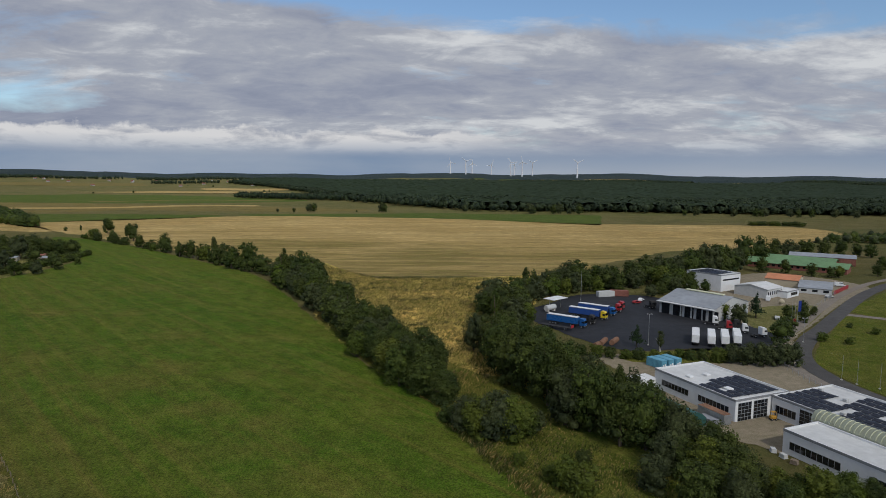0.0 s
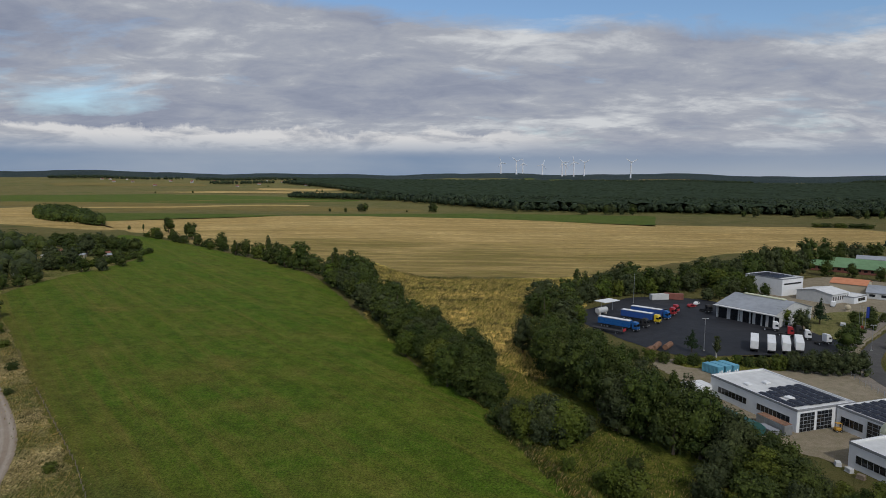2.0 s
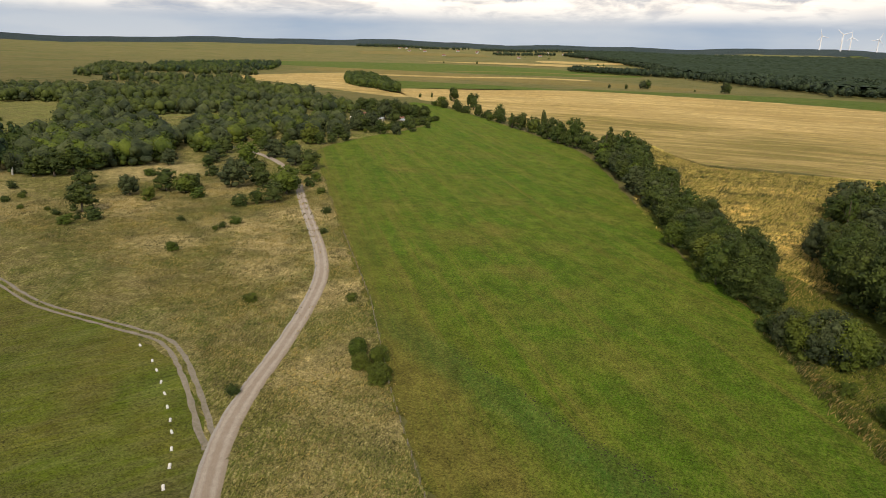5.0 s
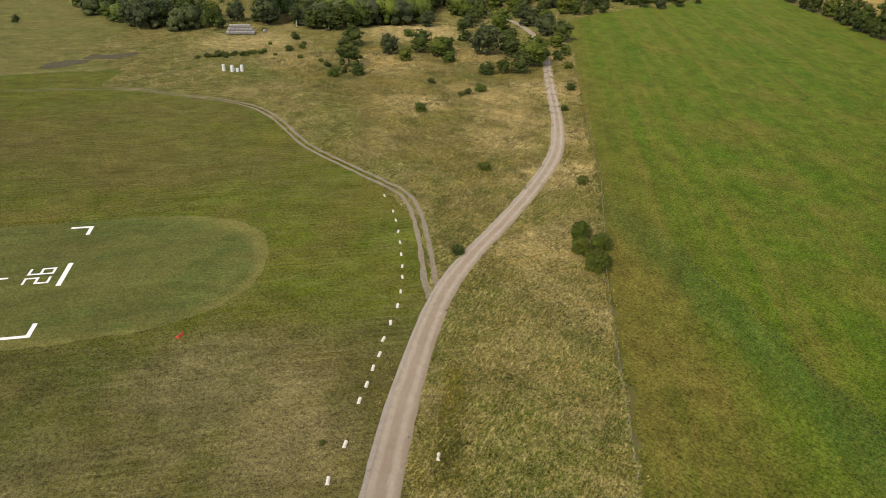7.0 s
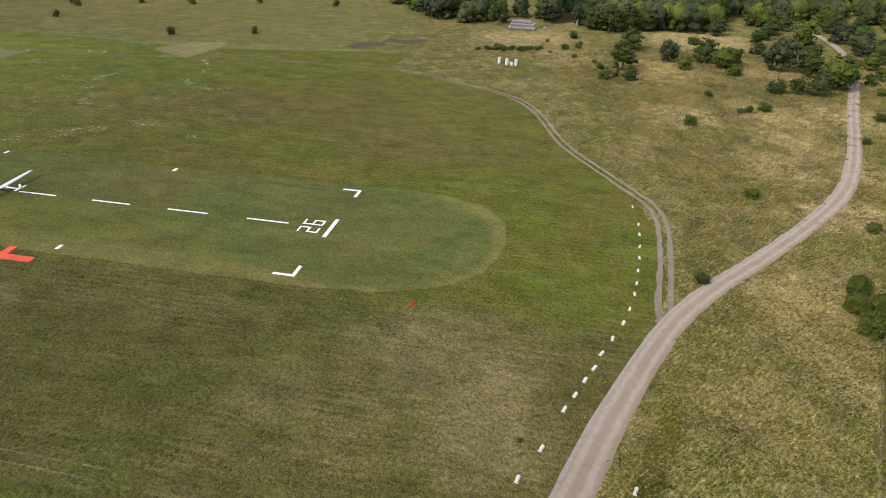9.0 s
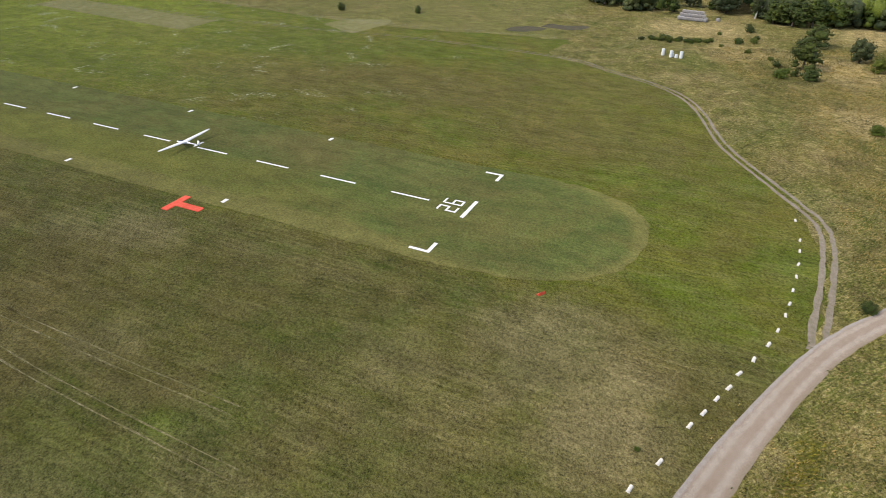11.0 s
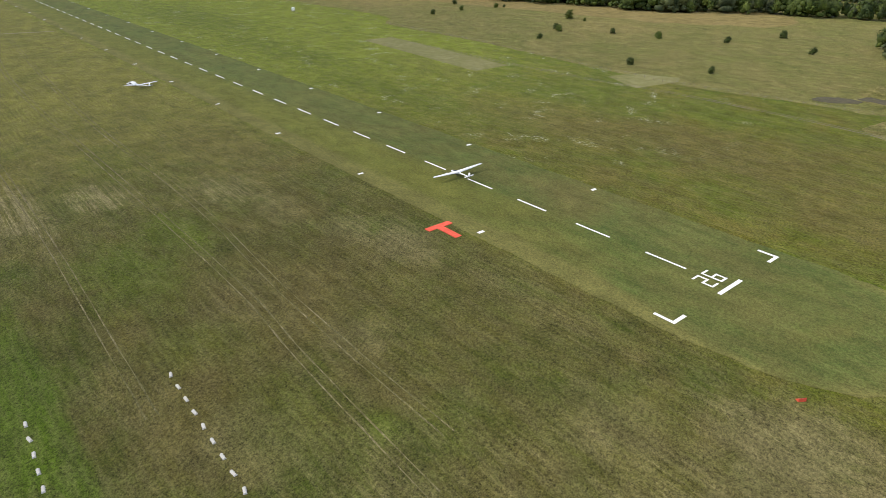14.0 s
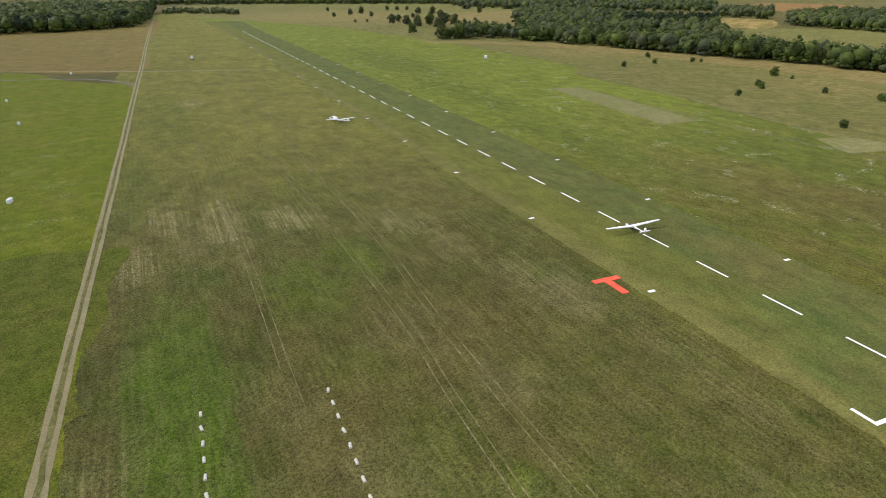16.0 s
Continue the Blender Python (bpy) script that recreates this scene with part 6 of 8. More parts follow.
def canopy(name, poly, gap, h, label):
    """The closed crown surface of a far forest: an uneven sheet of tree tops."""
    poly = np.array(poly, float)
    x0, y0 = poly.min(0)
    x1, y1 = poly.max(0)
    gx, gy = np.meshgrid(np.arange(x0, x1, gap), np.arange(y0, y1, gap))
    rng = np.random.default_rng(5)
    X, Y = gx + rng.normal(scale=gap * 0.25, size=gx.shape), gy + rng.normal(scale=gap * 0.25, size=gx.shape)
    Z = rise(X, Y) + h + rng.normal(scale=1.7, size=gx.shape) + 2 * np.sin(X / 130) * np.cos(Y / 170)
    ok = inside(np.stack([gx.ravel(), gy.ravel()], 1), poly).reshape(gx.shape)
    n = gx.shape[1]
    q = [(i * n + j, i * n + j + 1, (i + 1) * n + j + 1, (i + 1) * n + j) for i in range(gx.shape[0] - 1) for j in range(n - 1) if ok[i, j] and ok[i + 1, j] and ok[i, j + 1] and ok[i + 1, j + 1]]
    me = array_mesh(name, np.stack([X, Y, Z], -1).reshape(-1, 3), np.array(q), L_CANOPY)
    return tagged(new(name, me), label, "woodland", kind="stuff")


canopy("far_forest", [(-205, 1440), (-50, 1205), (60, 1085), (170, 1066), (300, 1058), (480, 1032), (690, 1008), (890, 1024), (1180, 1130), (1500, 1490), (2100, 2000), (1500, 2900), (200, 3100), (-900, 3300), (-900, 2760), (-689, 2530), (-420, 2050)], 10, 13.0, "dark forest stretching towards the hills")
wood("far_forest", [(-208, 1500), (-240, 1470), (-440, 2040), (-705, 2520), (-920, 2750), (-890, 2780), (-670, 2540), (-400, 2060)], 13, ["far", "fpine"], 17, 21, "edge of the far forest")
for poly in ([(-1900, 2700), (-1500, 2950), (-1480, 3010), (-2000, 2760)], [(-1180, 2600), (-960, 2720), (-940, 2790), (-1200, 2680)], [(-900, 2730), (-760, 2800), (-760, 2850), (-900, 2800)], [(-1420, 3000), (-900, 3200), (-900, 3260), (-1450, 3080)], [(1500, 2900), (2400, 2300), (2600, 2500), (1700, 3150)], [(300, 3050), (1300, 3150), (1200, 3300), (300, 3200)], [(2300, 1900), (3000, 1700), (3100, 1900), (2500, 2100)]):
    wood("far_forest", poly, 17, ["far"], 14, 21, "far belt of dark trees between the fields", 0.05, 200)
for i, (x, y, h) in enumerate(((-1560, 2520, 18), (-1369, 2500, 12), (-1350, 2510, 13), (-1332, 2520, 14), (-885, 1851, 8), (-960, 1776, 6), (-1011, 2500, 14), (-985, 2500, 12), (-869, 2450, 14), (-720, 2500, 12), (-562, 2034, 9), (-545, 2036, 9), (-485, 2131, 12), (-470, 2130, 12), (-210, 1015, 14), (-203, 1018, 15), (-230, 997, 8), (-256, 1000, 6), (-96, 1015, 17), (-92, 1012, 15), (-135, 1010, 4), (36, 1036, 13), (135, 1000, 18), (141, 1003, 15), (172, 1000, 17), (180, 1002, 18), (196, 1000, 11), (212, 998, 18), (367, 978, 11), (383, 975, 16), (440, 975, 15), (470, 970, 14), (478, 968, 13), (486, 970, 15), (520, 965, 14), (532, 962, 13), (550, 960, 14), (580, 955, 15), (610, 950, 14))):
    k = ("oak1", "willow0", "willow2", "oak3")[i % 4]
    tree(k, x, y, h / TREE[k][2], i * 57 % 360, 1.0, "far lone trees", "far lone broadleaf tree at a field edge")
row([(382, 800), (400, 796), (424, 792), (440, 786)], 5, ["bush"], 5, 7, 1.5, "far hedge in the grassland", 1.5)
wood("far_trees", [(330, 590), (420, 640), (600, 720), (760, 800), (900, 840), (900, 640), (500, 540)], 11, ["loak", "lwil", "loak"], 6, 12, "willow scrub in the wet grassland", 0.12, 60)
# ---- industrial estate: ground ----
patch("estate_ground", [(60, 150), (62, 176), (52, 205), (66, 214), (118, 214), (134, 238), (190, 302), (236, 354), (200, 400), (130, 340), (110, 300), (98, 278), (120, 210), (112, 190), (112, 165), (130, 120), (110, 108)], 0.10, M_SAND, "pale sandy yard between the workshops", "yard", ragged=1.0)
patch("estate_grass", [(64, 214), (60, 205), (76, 202), (108, 206), (120, 216), (100, 218)], 0.125, G_DITCH, "rough grass strip below the truck yard", ragged=1.2)
patch("estate_grass", [(124, 240), (132, 238), (175, 290), (168, 298), (146, 292), (128, 268)], 0.125, G_EDGE, "small lawn beside the flag poles", ragged=0.5)
patch("truck_yard", [(38, 262), (44, 248), (50, 234), (64, 217), (86, 220), (112, 222), (128, 236), (122, 262), (118, 285), (104, 318), (72, 322), (52, 300), (40, 284)], 0.14, M_ASPHALT, "dark wet-looking asphalt yard for lorries", "yard", ragged=0.6)
patch("roadside_meadow", [(140, 232), (152, 246), (178, 276), (196, 262), (320, 200), (260, 120), (140, 140), (124, 168), (121, 196), (126, 212)], 0.06, G_RANK, "rough green grass beside the estate road", ragged=0.8)
patch("roadside_meadow", [(184, 281), (214, 316), (238, 338), (300, 380), (420, 330), (360, 220), (240, 250)], 0.06, G_RANK, "mown green grass beside the estate road", ragged=0.8)
ribbon("side_path", [(178, 279), (190, 270), (230, 244), (300, 210)], 5.0, 0.10, M_PAVE, "pale gravel side path", "path", wob=0.6)
road_line = [(330, 410), (262, 366), (232, 341), (208, 317), (180, 285), (152, 252), (136, 234), (122, 213), (117, 195), (118, 175), (126, 150), (150, 110)]
ribbon("estate_road", road_line, 6.4, 0.12, M_ROAD, "grey asphalt estate road with patched surface", "road", wob=0.15)
walk_line = [(324, 416), (256, 372), (226, 347), (202, 323), (174, 291), (147, 258), (131, 239.5), (116.5, 217), (111.6, 196), (112.6, 174), (120.6, 147), (145, 107)]
ribbon("pavement", walk_line, 4.0, 0.17, M_PAVE, "paved footway along the estate road", "pavement", wob=0.1)


# ---- industrial estate: buildings ----
EST = Matrix(((0.394, 0.919, 0, 72.1), (-0.919, 0.394, 0, 152.5), (0, 0, 1, 0.1), (0, 0, 0, 1)))


def flat_hall(name, m, x0, y0, x1, y1, h, label, wall=None, roof=None):
    """A flat-roofed hall: walls, roof sheet inside a parapet, trim band."""
    e = empty(name, m, label, "building", "halls of the industrial estate")
    w = 0.3
    part("wall", boxes((x0, y0, 0, x1, y0 + w, h), (x0, y1 - w, 0, x1, y1, h), (x0, y0 + w, 0, x0 + w, y1 - w, h), (x1 - w, y0 + w, 0, x1, y1 - w, h)), wall or M_WALL, e)
    part("roof", boxes((x0 + w, y0 + w, h - 0.75, x1 - w, y1 - w, h - 0.4)), roof or M_ROOFWHITE, e, "pale flat roof membrane")
    part("parapet_trim", boxes((x0 - 0.06, y0 - 0.06, h - 0.55, x1 + 0.06, y0 - 0.005, h + 0.05), (x0 - 0.06, y1 + 0.005, h - 0.55, x1 + 0.06, y1 + 0.06, h + 0.05), (x0 - 0.06, y0, h - 0.55, x0 - 0.005, y1, h + 0.05), (x1 + 0.005, y0, h - 0.55, x1 + 0.06, y1, h + 0.05)), M_TRIM, e, "grey metal parapet edging")
    return e


def window_band(e, axis, c, a0, a1, z0, z1, out, n=6):
    """A strip window on a wall: frame and panes. axis 'y': the wall lies in the plane y = c and faces out."""
    fr, d = bmesh.new(), 0.06 * out
    lo, hi = min(c, c + d), max(c, c + d)
    def bx(bm, p0, p1, q0, q1, t0=lo, t1=hi):
        box(bm, p0, t0, q0, p1, t1, q1) if axis == "y" else box(bm, t0, p0, q0, t1, p1, q1)
    bx(fr, a0, a1, z0 - 0.08, z0)
    bx(fr, a0, a1, z1, z1 + 0.08)
    step = (a1 - a0) / n
    for k in range(n + 1):
        bx(fr, a0 + k * step - 0.04, a0 + k * step + 0.04, z0, z1)
    win = part("window", fr, M_TRIM, e, "strip window with grey frame")
    d2 = 0.03 * out
    for k in range(n):
        bm = bmesh.new()
        bx(bm, a0 + k * step + 0.04, a0 + (k + 1) * step - 0.04, z0, z1, min(c, c + d2), max(c, c + d2))
        part("pane", bm, M_GLASS_AND_SHADE, win)
    return win


def roller_door(e, axis, c, a0, a1, h, out):
    """A sectional garage door with glazed panels in a grid."""
    d = 0.05 * out
    lo, hi = min(c, c + d), max(c, c + d)
    def bx(bm, p0, p1, q0, q1, t0, t1):
        box(bm, p0, t0, q0, p1, t1, q1) if axis == "y" else box(bm, t0, p0, q0, t1, p1, q1)
    bm = bmesh.new()
    bx(bm, a0, a1, 0, h, lo, hi)
    door = part("garage_door", bm, M_TRIM, e, "sectional garage door with glazed panels")
    d2 = 0.08 * out
    rows, cols = 5, 4
    for i in range(rows):
        for j in range(cols):
            bm = bmesh.new()
            pw, ph = (a1 - a0) / cols, h / rows
            bx(bm, a0 + j * pw + 0.07, a0 + (j + 1) * pw - 0.07, i * ph + 0.07, (i + 1) * ph - 0.07, min(c + d, c + d2), max(c + d, c + d2))
            part("pane", bm, M_GLASS_AND_SHADE, door)


def panel_mesh(w=2.05, d=1.25, tilt=10):
    bm = box(bmesh.new(), -w / 2, -d / 2, -0.02, w / 2, d / 2, 0.02)
    bmesh.ops.rotate(bm, verts=bm.verts, cent=(0, 0, 0), matrix=Matrix.Rotation(radians(tilt), 3, "X"))
    me = bpy.data.meshes.new("solar_panel")
    bm.to_mesh(me)
    bm.free()
    me.materials.append(M_SOLAR)
    return me


PANEL_N, PANEL_S = panel_mesh(tilt=11), panel_mesh(tilt=-11)


def solar_field(e, x0, x1, y0, y1, z, skip=()):
    """Pairs of tilted solar panels on a flat roof."""
    k = 0
    y = y0
    while y < y1:
        x = x0
        while x < x1:
            if not any(a <= x <= b and c <= y <= d for a, b, c, d in skip):
                for me, dy in ((PANEL_N, 0.0), (PANEL_S, 1.27)):
                    o = new("solar_panel", me)
                    o.parent, o.location = e, (x, y + dy, z + 0.2)
            x += 2.2
        y += 2.8
    tagged(o, "dark blue solar panel")


a = flat_hall("workshop_hall", EST, -28.5, 0, 0, 18.2, 5.6, "white flat-roofed workshop hall with strip windows and solar panels")
window_band(a, "y", 0, -25.5, -15.5, 1.6, 3.1, -1, 8)
window_band(a, "y", 0, -12.0, -2.0, 1.6, 3.1, -1, 8)
window_band(a, "x", -28.5, 3, 15, 1.6, 3.0, -1, 8)
roller_door(a, "x", 0, 0.9, 5.4, 4.6, 1)
roller_door(a, "x", 0, 6.2, 10.9, 4.6, 1)
solar_field(a, -14.0, -1.6, 7.0, 16.5, 5.25)
solar_field(a, -12.0, -1.6, 1.4, 6.0, 5.25, ((-9, -6, 3, 7),))
part("skylight", boxes((-20, 3.0, 5.2, -18.2, 4.6, 5.75), bev=0.12), M_WALL, a, "white roof dome")
part("skylight", boxes((-19.5, 8.6, 5.2, -17.7, 10.2, 5.75), bev=0.12), M_WALL, a, "white roof dome")
part("skylight", boxes((-8.4, 4.6, 5.2, -6.4, 6.4, 5.75), bev=0.12), M_WALL, a, "white roof dome")
b = flat_hall("workshop_hall", EST, 0.4, 12.0, 62, 34.0, 5.5, "long white workshop hall with a solar roof")
window_band(b, "y", 12.0, 1.6, 7.2, 1.4, 3.2, -1, 5)
roller_door(b, "y", 12.0, 8.2, 13.4, 4.5, -1)
window_band(b, "x", 0.4, 20, 32, 1.6, 3.0, -1, 8)
solar_field(b, 1.8, 60, 14.0, 20.0, 5.15, ((14, 17, 13, 22), (30, 34, 13, 22)))
solar_field(b, 1.8, 60, 22.5, 27.0, 5.15, ((8, 11, 22, 28), (21, 26, 22, 28), (40, 44, 22, 28)))
solar_field(b, 12.0, 60, 28.5, 32.0, 5.15, ((24, 30, 28, 33),))
for x, y in ((1.8, 26.5), (9.5, 25), (15.5, 15.5), (23.5, 24.0), (32, 17), (42, 25)):
    part("roof_vent", boxes((x, y, 5.1, x + 1.2, y + 0.9, 5.9), bev=0.1), M_WALLGREY, b, "small grey roof vent")
c = flat_hall("workshop_hall", EST, 16.8, -4.2, 62, 6.6, 5.4, "white flat-roofed hall facing the hedge")
window_band(c, "y", -4.2, 18.5, 30, 1.4, 3.0, -1, 9)
window_band(c, "y", -4.2, 36, 50, 1.4, 3.0, -1, 9)
arch = empty("barrel_roof_hall", EST, "narrow hall with a pale ribbed translucent barrel roof", "building", "halls of the industrial estate")
for k in range(42):       # ribbed barrel roof
    x0, rings = 14.8 + k * 1.12, []
    for x, up in ((x0, 0.0), (x0 + 0.98, 0.0), (x0 + 0.99, 0.08), (x0 + 1.11, 0.08)):
        rings.append([(x, 6.9 + 2.45 * (1 - math.cos(math.pi * i / 10)), 4.9 + up + 2.3 * math.sin(math.pi * i / 10)) for i in range(11)])
    part("roof_sheet", loft(rings), M_ARCH, arch, "pale yellowish ribbed roof sheet" if k == 0 else "")
part("wall", boxes((15.0, 6.75, 0, 62, 6.95, 4.95), (15.0, 11.65, 0, 62, 11.85, 4.95), (14.8, 6.95, 0, 15.0, 11.65, 5.6)), M_WALLGREY, arch)


def gable_house(name, m, lx, ly, h, ridge, label, wall, roof, group="buildings of the industrial estate", wins=0, over=0.4):
    """A house with a pitched roof: ridge along x; windows along the front."""
    e = empty(name, m, label, "building", group)
    bm = bmesh.new()
    vs = [bm.verts.new(v) for v in ((0, 0, 0), (lx, 0, 0), (lx, ly, 0), (0, ly, 0), (0, 0, h), (lx, 0, h), (lx, ly, h), (0, ly, h), (0, ly / 2, ridge - 0.05), (lx, ly / 2, ridge - 0.05))]
    for f in ((0, 1, 5, 4), (2, 3, 7, 6), (0, 4, 8, 7, 3), (1, 2, 6, 9, 5), (0, 3, 2, 1)):
        bm.faces.new([vs[i] for i in f])
    bmesh.ops.recalc_face_normals(bm, faces=bm.faces)
    part("wall", bm, wall, e)
    s = (ridge - h) / (ly / 2)
    for sgn in (0, 1):
        bm = bmesh.new()
        y0, y1 = (-over, ly / 2) if sgn == 0 else (ly + over, ly / 2)
        z0, z1 = h - s * over, ridge
        pts = [(-over, y0, z0), (lx + over, y0, z0), (lx + over, y1, z1), (-over, y1, z1)]
        lo = [bm.verts.new(v) for v in pts]
        hi = [bm.verts.new((x, y, z + 0.16)) for x, y, z in pts]
        bm.faces.new(lo)
        bm.faces.new(hi)
        for i in range(4):
            bm.faces.new((lo[i], lo[(i + 1) % 4], hi[(i + 1) % 4], hi[i]))
        bmesh.ops.recalc_face_normals(bm, faces=bm.faces)
        part("roof", bm, roof, e)
    if wins:
        step = lx / wins
        for k in range(wins):
            bm = box(bmesh.new(), (k + 0.25) * step, -0.05, h * 0.35, (k + 0.75) * step, 0.02, h * 0.75)
            part("window", bm, M_GLASS_AND_SHADE, e, "dark glazed window")
    return e


def place(x, y, dx, dy, z=0.1):
    return pose(x, y, z, 0, 0, math.degrees(math.atan2(dy, dx)))


hm = place(96.4, 280.8, 0.62, -0.785, 0.14)
hall = gable_house("lorry_hall", hm, 25.7, 28, 5.6, 9.2, "open-fronted grey lorry hall beside the asphalt yard", M_WALLGREY, M_ROOFGREY)
# dark panels on the front wall imitate the shaded inside of open bays
for k in range(5):
    x = 1.1 + k * 5.5
    part("bay_opening", boxes((x, -0.06, 0.0, x + 4.2, 0.03, 4.6)), M_GLASS_AND_SHADE, hall, "dark panel standing in for the shade inside an open bay")
for k in range(6):
    part("post", boxes((0.15 + k * 4.95, -0.25, 0, 0.75 + k * 4.95, -0.02, 5.2)), M_WALLGREY, hall)
part("fascia", boxes((-0.4, -2.3, 5.25, 26.1, -0.35, 5.5)), M_ROOFWHITE, hall, "pale canopy over the bays")
part("ridge_light", boxes((4, 13.0, 9.2, 22, 15.0, 9.75), bev=0.2), M_ARCH, hall, "translucent ridge light")
wb = flat_hall("office_block", place(145.7, 332.7, 0.84, 0.54), 0, 0, 17, 21, 8.8, "tall white flat-roofed building with solar panels")
solar_field(wb, 1.6, 16, 4.4, 18.5, 8.55)
window_band(wb, "y", 0, 1.5, 15.5, 5.6, 6.3, -1, 8)
gh = gable_house("office_building", place(160.5, 313.5, 0.80, 0.60), 15, 17, 4.6, 6.2, "white low-gabled workshop with a row of windows", M_WALLGREY, M_ROOFWHITE, wins=7)
an = flat_hall("office_annex", place(171.5, 315.5, 0.78, 0.62), 0, 0, 13, 8, 3.4, "small white flat annex with dark windows")
window_band(an, "y", 0, 4, 11, 1.0, 2.4, -1, 3)
gable_house("storage_hall", place(177, 349, 0.80, -0.60), 16, 17, 5.0, 6.8, "storage hall with a faded orange roof", M_WALLCREAM, M_ROOFORANGE)
gg = gable_house("bungalow", place(186, 332, 0.85, -0.53), 15, 24, 3.0, 5.2, "grey bungalow with a dark solar roof", M_WALLGREY, M_ROOFGREY, wins=3)
gm = place(206, 432, 0.77, -0.64)
gable_house("green_roof_school", gm, 58, 16, 3.6, 6.0, "long low building with a light green sheet roof", M_WALLBROWN, M_ROOFGREEN, wins=16, over=1.0)
gable_house("green_roof_school", place(222, 438, 0.77, -0.64), 40, 15, 4.6, 7.0, "taller wing with a light green sheet roof", M_WALLBROWN, M_ROOFGREEN, over=1.0)
gable_house("sports_hall", place(245, 452, 0.86, -0.51), 40, 18, 5.2, 6.8, "red-walled hall with a grey solar roof", M_WALLBROWN, M_ROOFGREY)

# a green tent, containers and cabins
bm = bmesh.new()
for k in range(7):
    x0 = -24.5 + k * 3.3
    prof = [(-7.2 + 6.2 * t, 2.0 + 1.7 * math.sin(math.pi * t)) for t in (0, 0.2, 0.4, 0.6, 0.8, 1)]
    prof = [(-7.2, 0)] + prof + [(-1.0, 0)]
    for i in range(len(prof) - 1):
        (y0, z0), (y1, z1) = prof[i], prof[i + 1]
        bm.faces.new([bm.verts.new(v) for v in ((x0, y0, z0), (x0 + 3.3, y0, z0), (x0 + 3.3, y1, z1), (x0, y1, z1))])
for x in (-24.5, -1.4):
    bm.faces.new([bm.verts.new((x, y, z)) for y, z in prof])
bmesh.ops.remove_doubles(bm, verts=bm.verts, dist=0.01)
bmesh.ops.recalc_face_normals(bm, faces=bm.faces)
tent = part("storage_tent", bm, M_SHED)
tent.matrix_basis = EST @ pose(0.5, -7.3, 0)
tagged(tent, "dark green tarpaulin storage tent beside the hall", "tent")


def container(m, lx, ly, h, mat, label, name="shipping_container", category="container", group="containers", top=None):
    e = empty(name, m, label, category, group)
    n, rings = int(lx / 0.5) * 2, []
    for k in range(n + 1):       # corrugated side walls
        d = 0.05 if k % 2 else 0.0
        for x in (lx * k / n, lx * min(k + 0.5, n) / n):
            rings.append([(x, d, 0.15), (x, ly - d, 0.15), (x, ly - d, h), (x, d, h)])
    bm = loft(rings)
    for f in bm.faces:
        f.smooth = False
    part("body", bm, mat, e)
    part("door", boxes((lx + 0.002, 0.08, 0.25, lx + 0.05, ly / 2 - 0.02, h - 0.1), (lx + 0.002, ly / 2 + 0.02, 0.25, lx + 0.05, ly - 0.08, h - 0.1)), mat, e)
    part("roof", boxes((0.05, 0.05, h + 0.002, lx - 0.05, ly - 0.05, h + 0.05)), top or mat, e)
    return e


def est(x, y, turn=0):
    return EST @ pose(x, y, 0, 0, 0, turn)


container(est(-7.5, -4.6), 8.4, 2.5, 2.6, M_STEEL, "rust-topped pale steel container beside the hall", top=M_RUST)
container(est(-4.5, -7.4), 5, 2.2, 1.4, M_STEEL, "open grey skip beside the container", "skip", "container")
for k in range(3):
    cb = container(est(-33.0, -7.0 + k * 2.6, 0), 5.0, 2.4, 2.6, M_WALL, "white site cabin with dark windows", "site_cabin", "cabin", "site cabins")
    window_band(cb, "x", 5.0, 0.4, 2.0, 1.1, 2.1, 1, 2)
    bx = container(est(-46.5, 12.6 + k * 2.9, 8), 6.0, 2.5, 2.7, M_CYAN, "light blue steel container with white label plates", "blue_container", "container", "blue containers")
    part("label_plate", boxes((6.055, 0.5, 0.9, 6.08, 1.1, 1.4), (6.055, 1.4, 0.9, 6.08, 2.0, 1.6)), M_WHITE, bx, "white plate with plain bars")
container(place(77.5, 314, 0.95, 0.3, 0.14), 9, 2.6, 2.8, M_WALLGREY, "grey box trailer body standing on the yard", "box_body", "container")
container(place(84, 318, 0.97, -0.2, 0.14), 9, 2.6, 2.9, M_WALLBROWN, "red steel container at the yard's edge")


# ---- vehicles ----
def wheels(e, spots, r, w):
    for x, y in spots:
        bm = tube(bmesh.new(), (x, y - w / 2, r), (x, y + w / 2, r), r, r, 14)
        t = part("wheel", bm, M_TYRE, e)
        bm = tube(bmesh.new(), (x, y - w / 2 - 0.02, r), (x, y + w / 2 + 0.02, r), r * 0.55, r * 0.55, 10)
        part("rim", bm, M_STEEL, t)


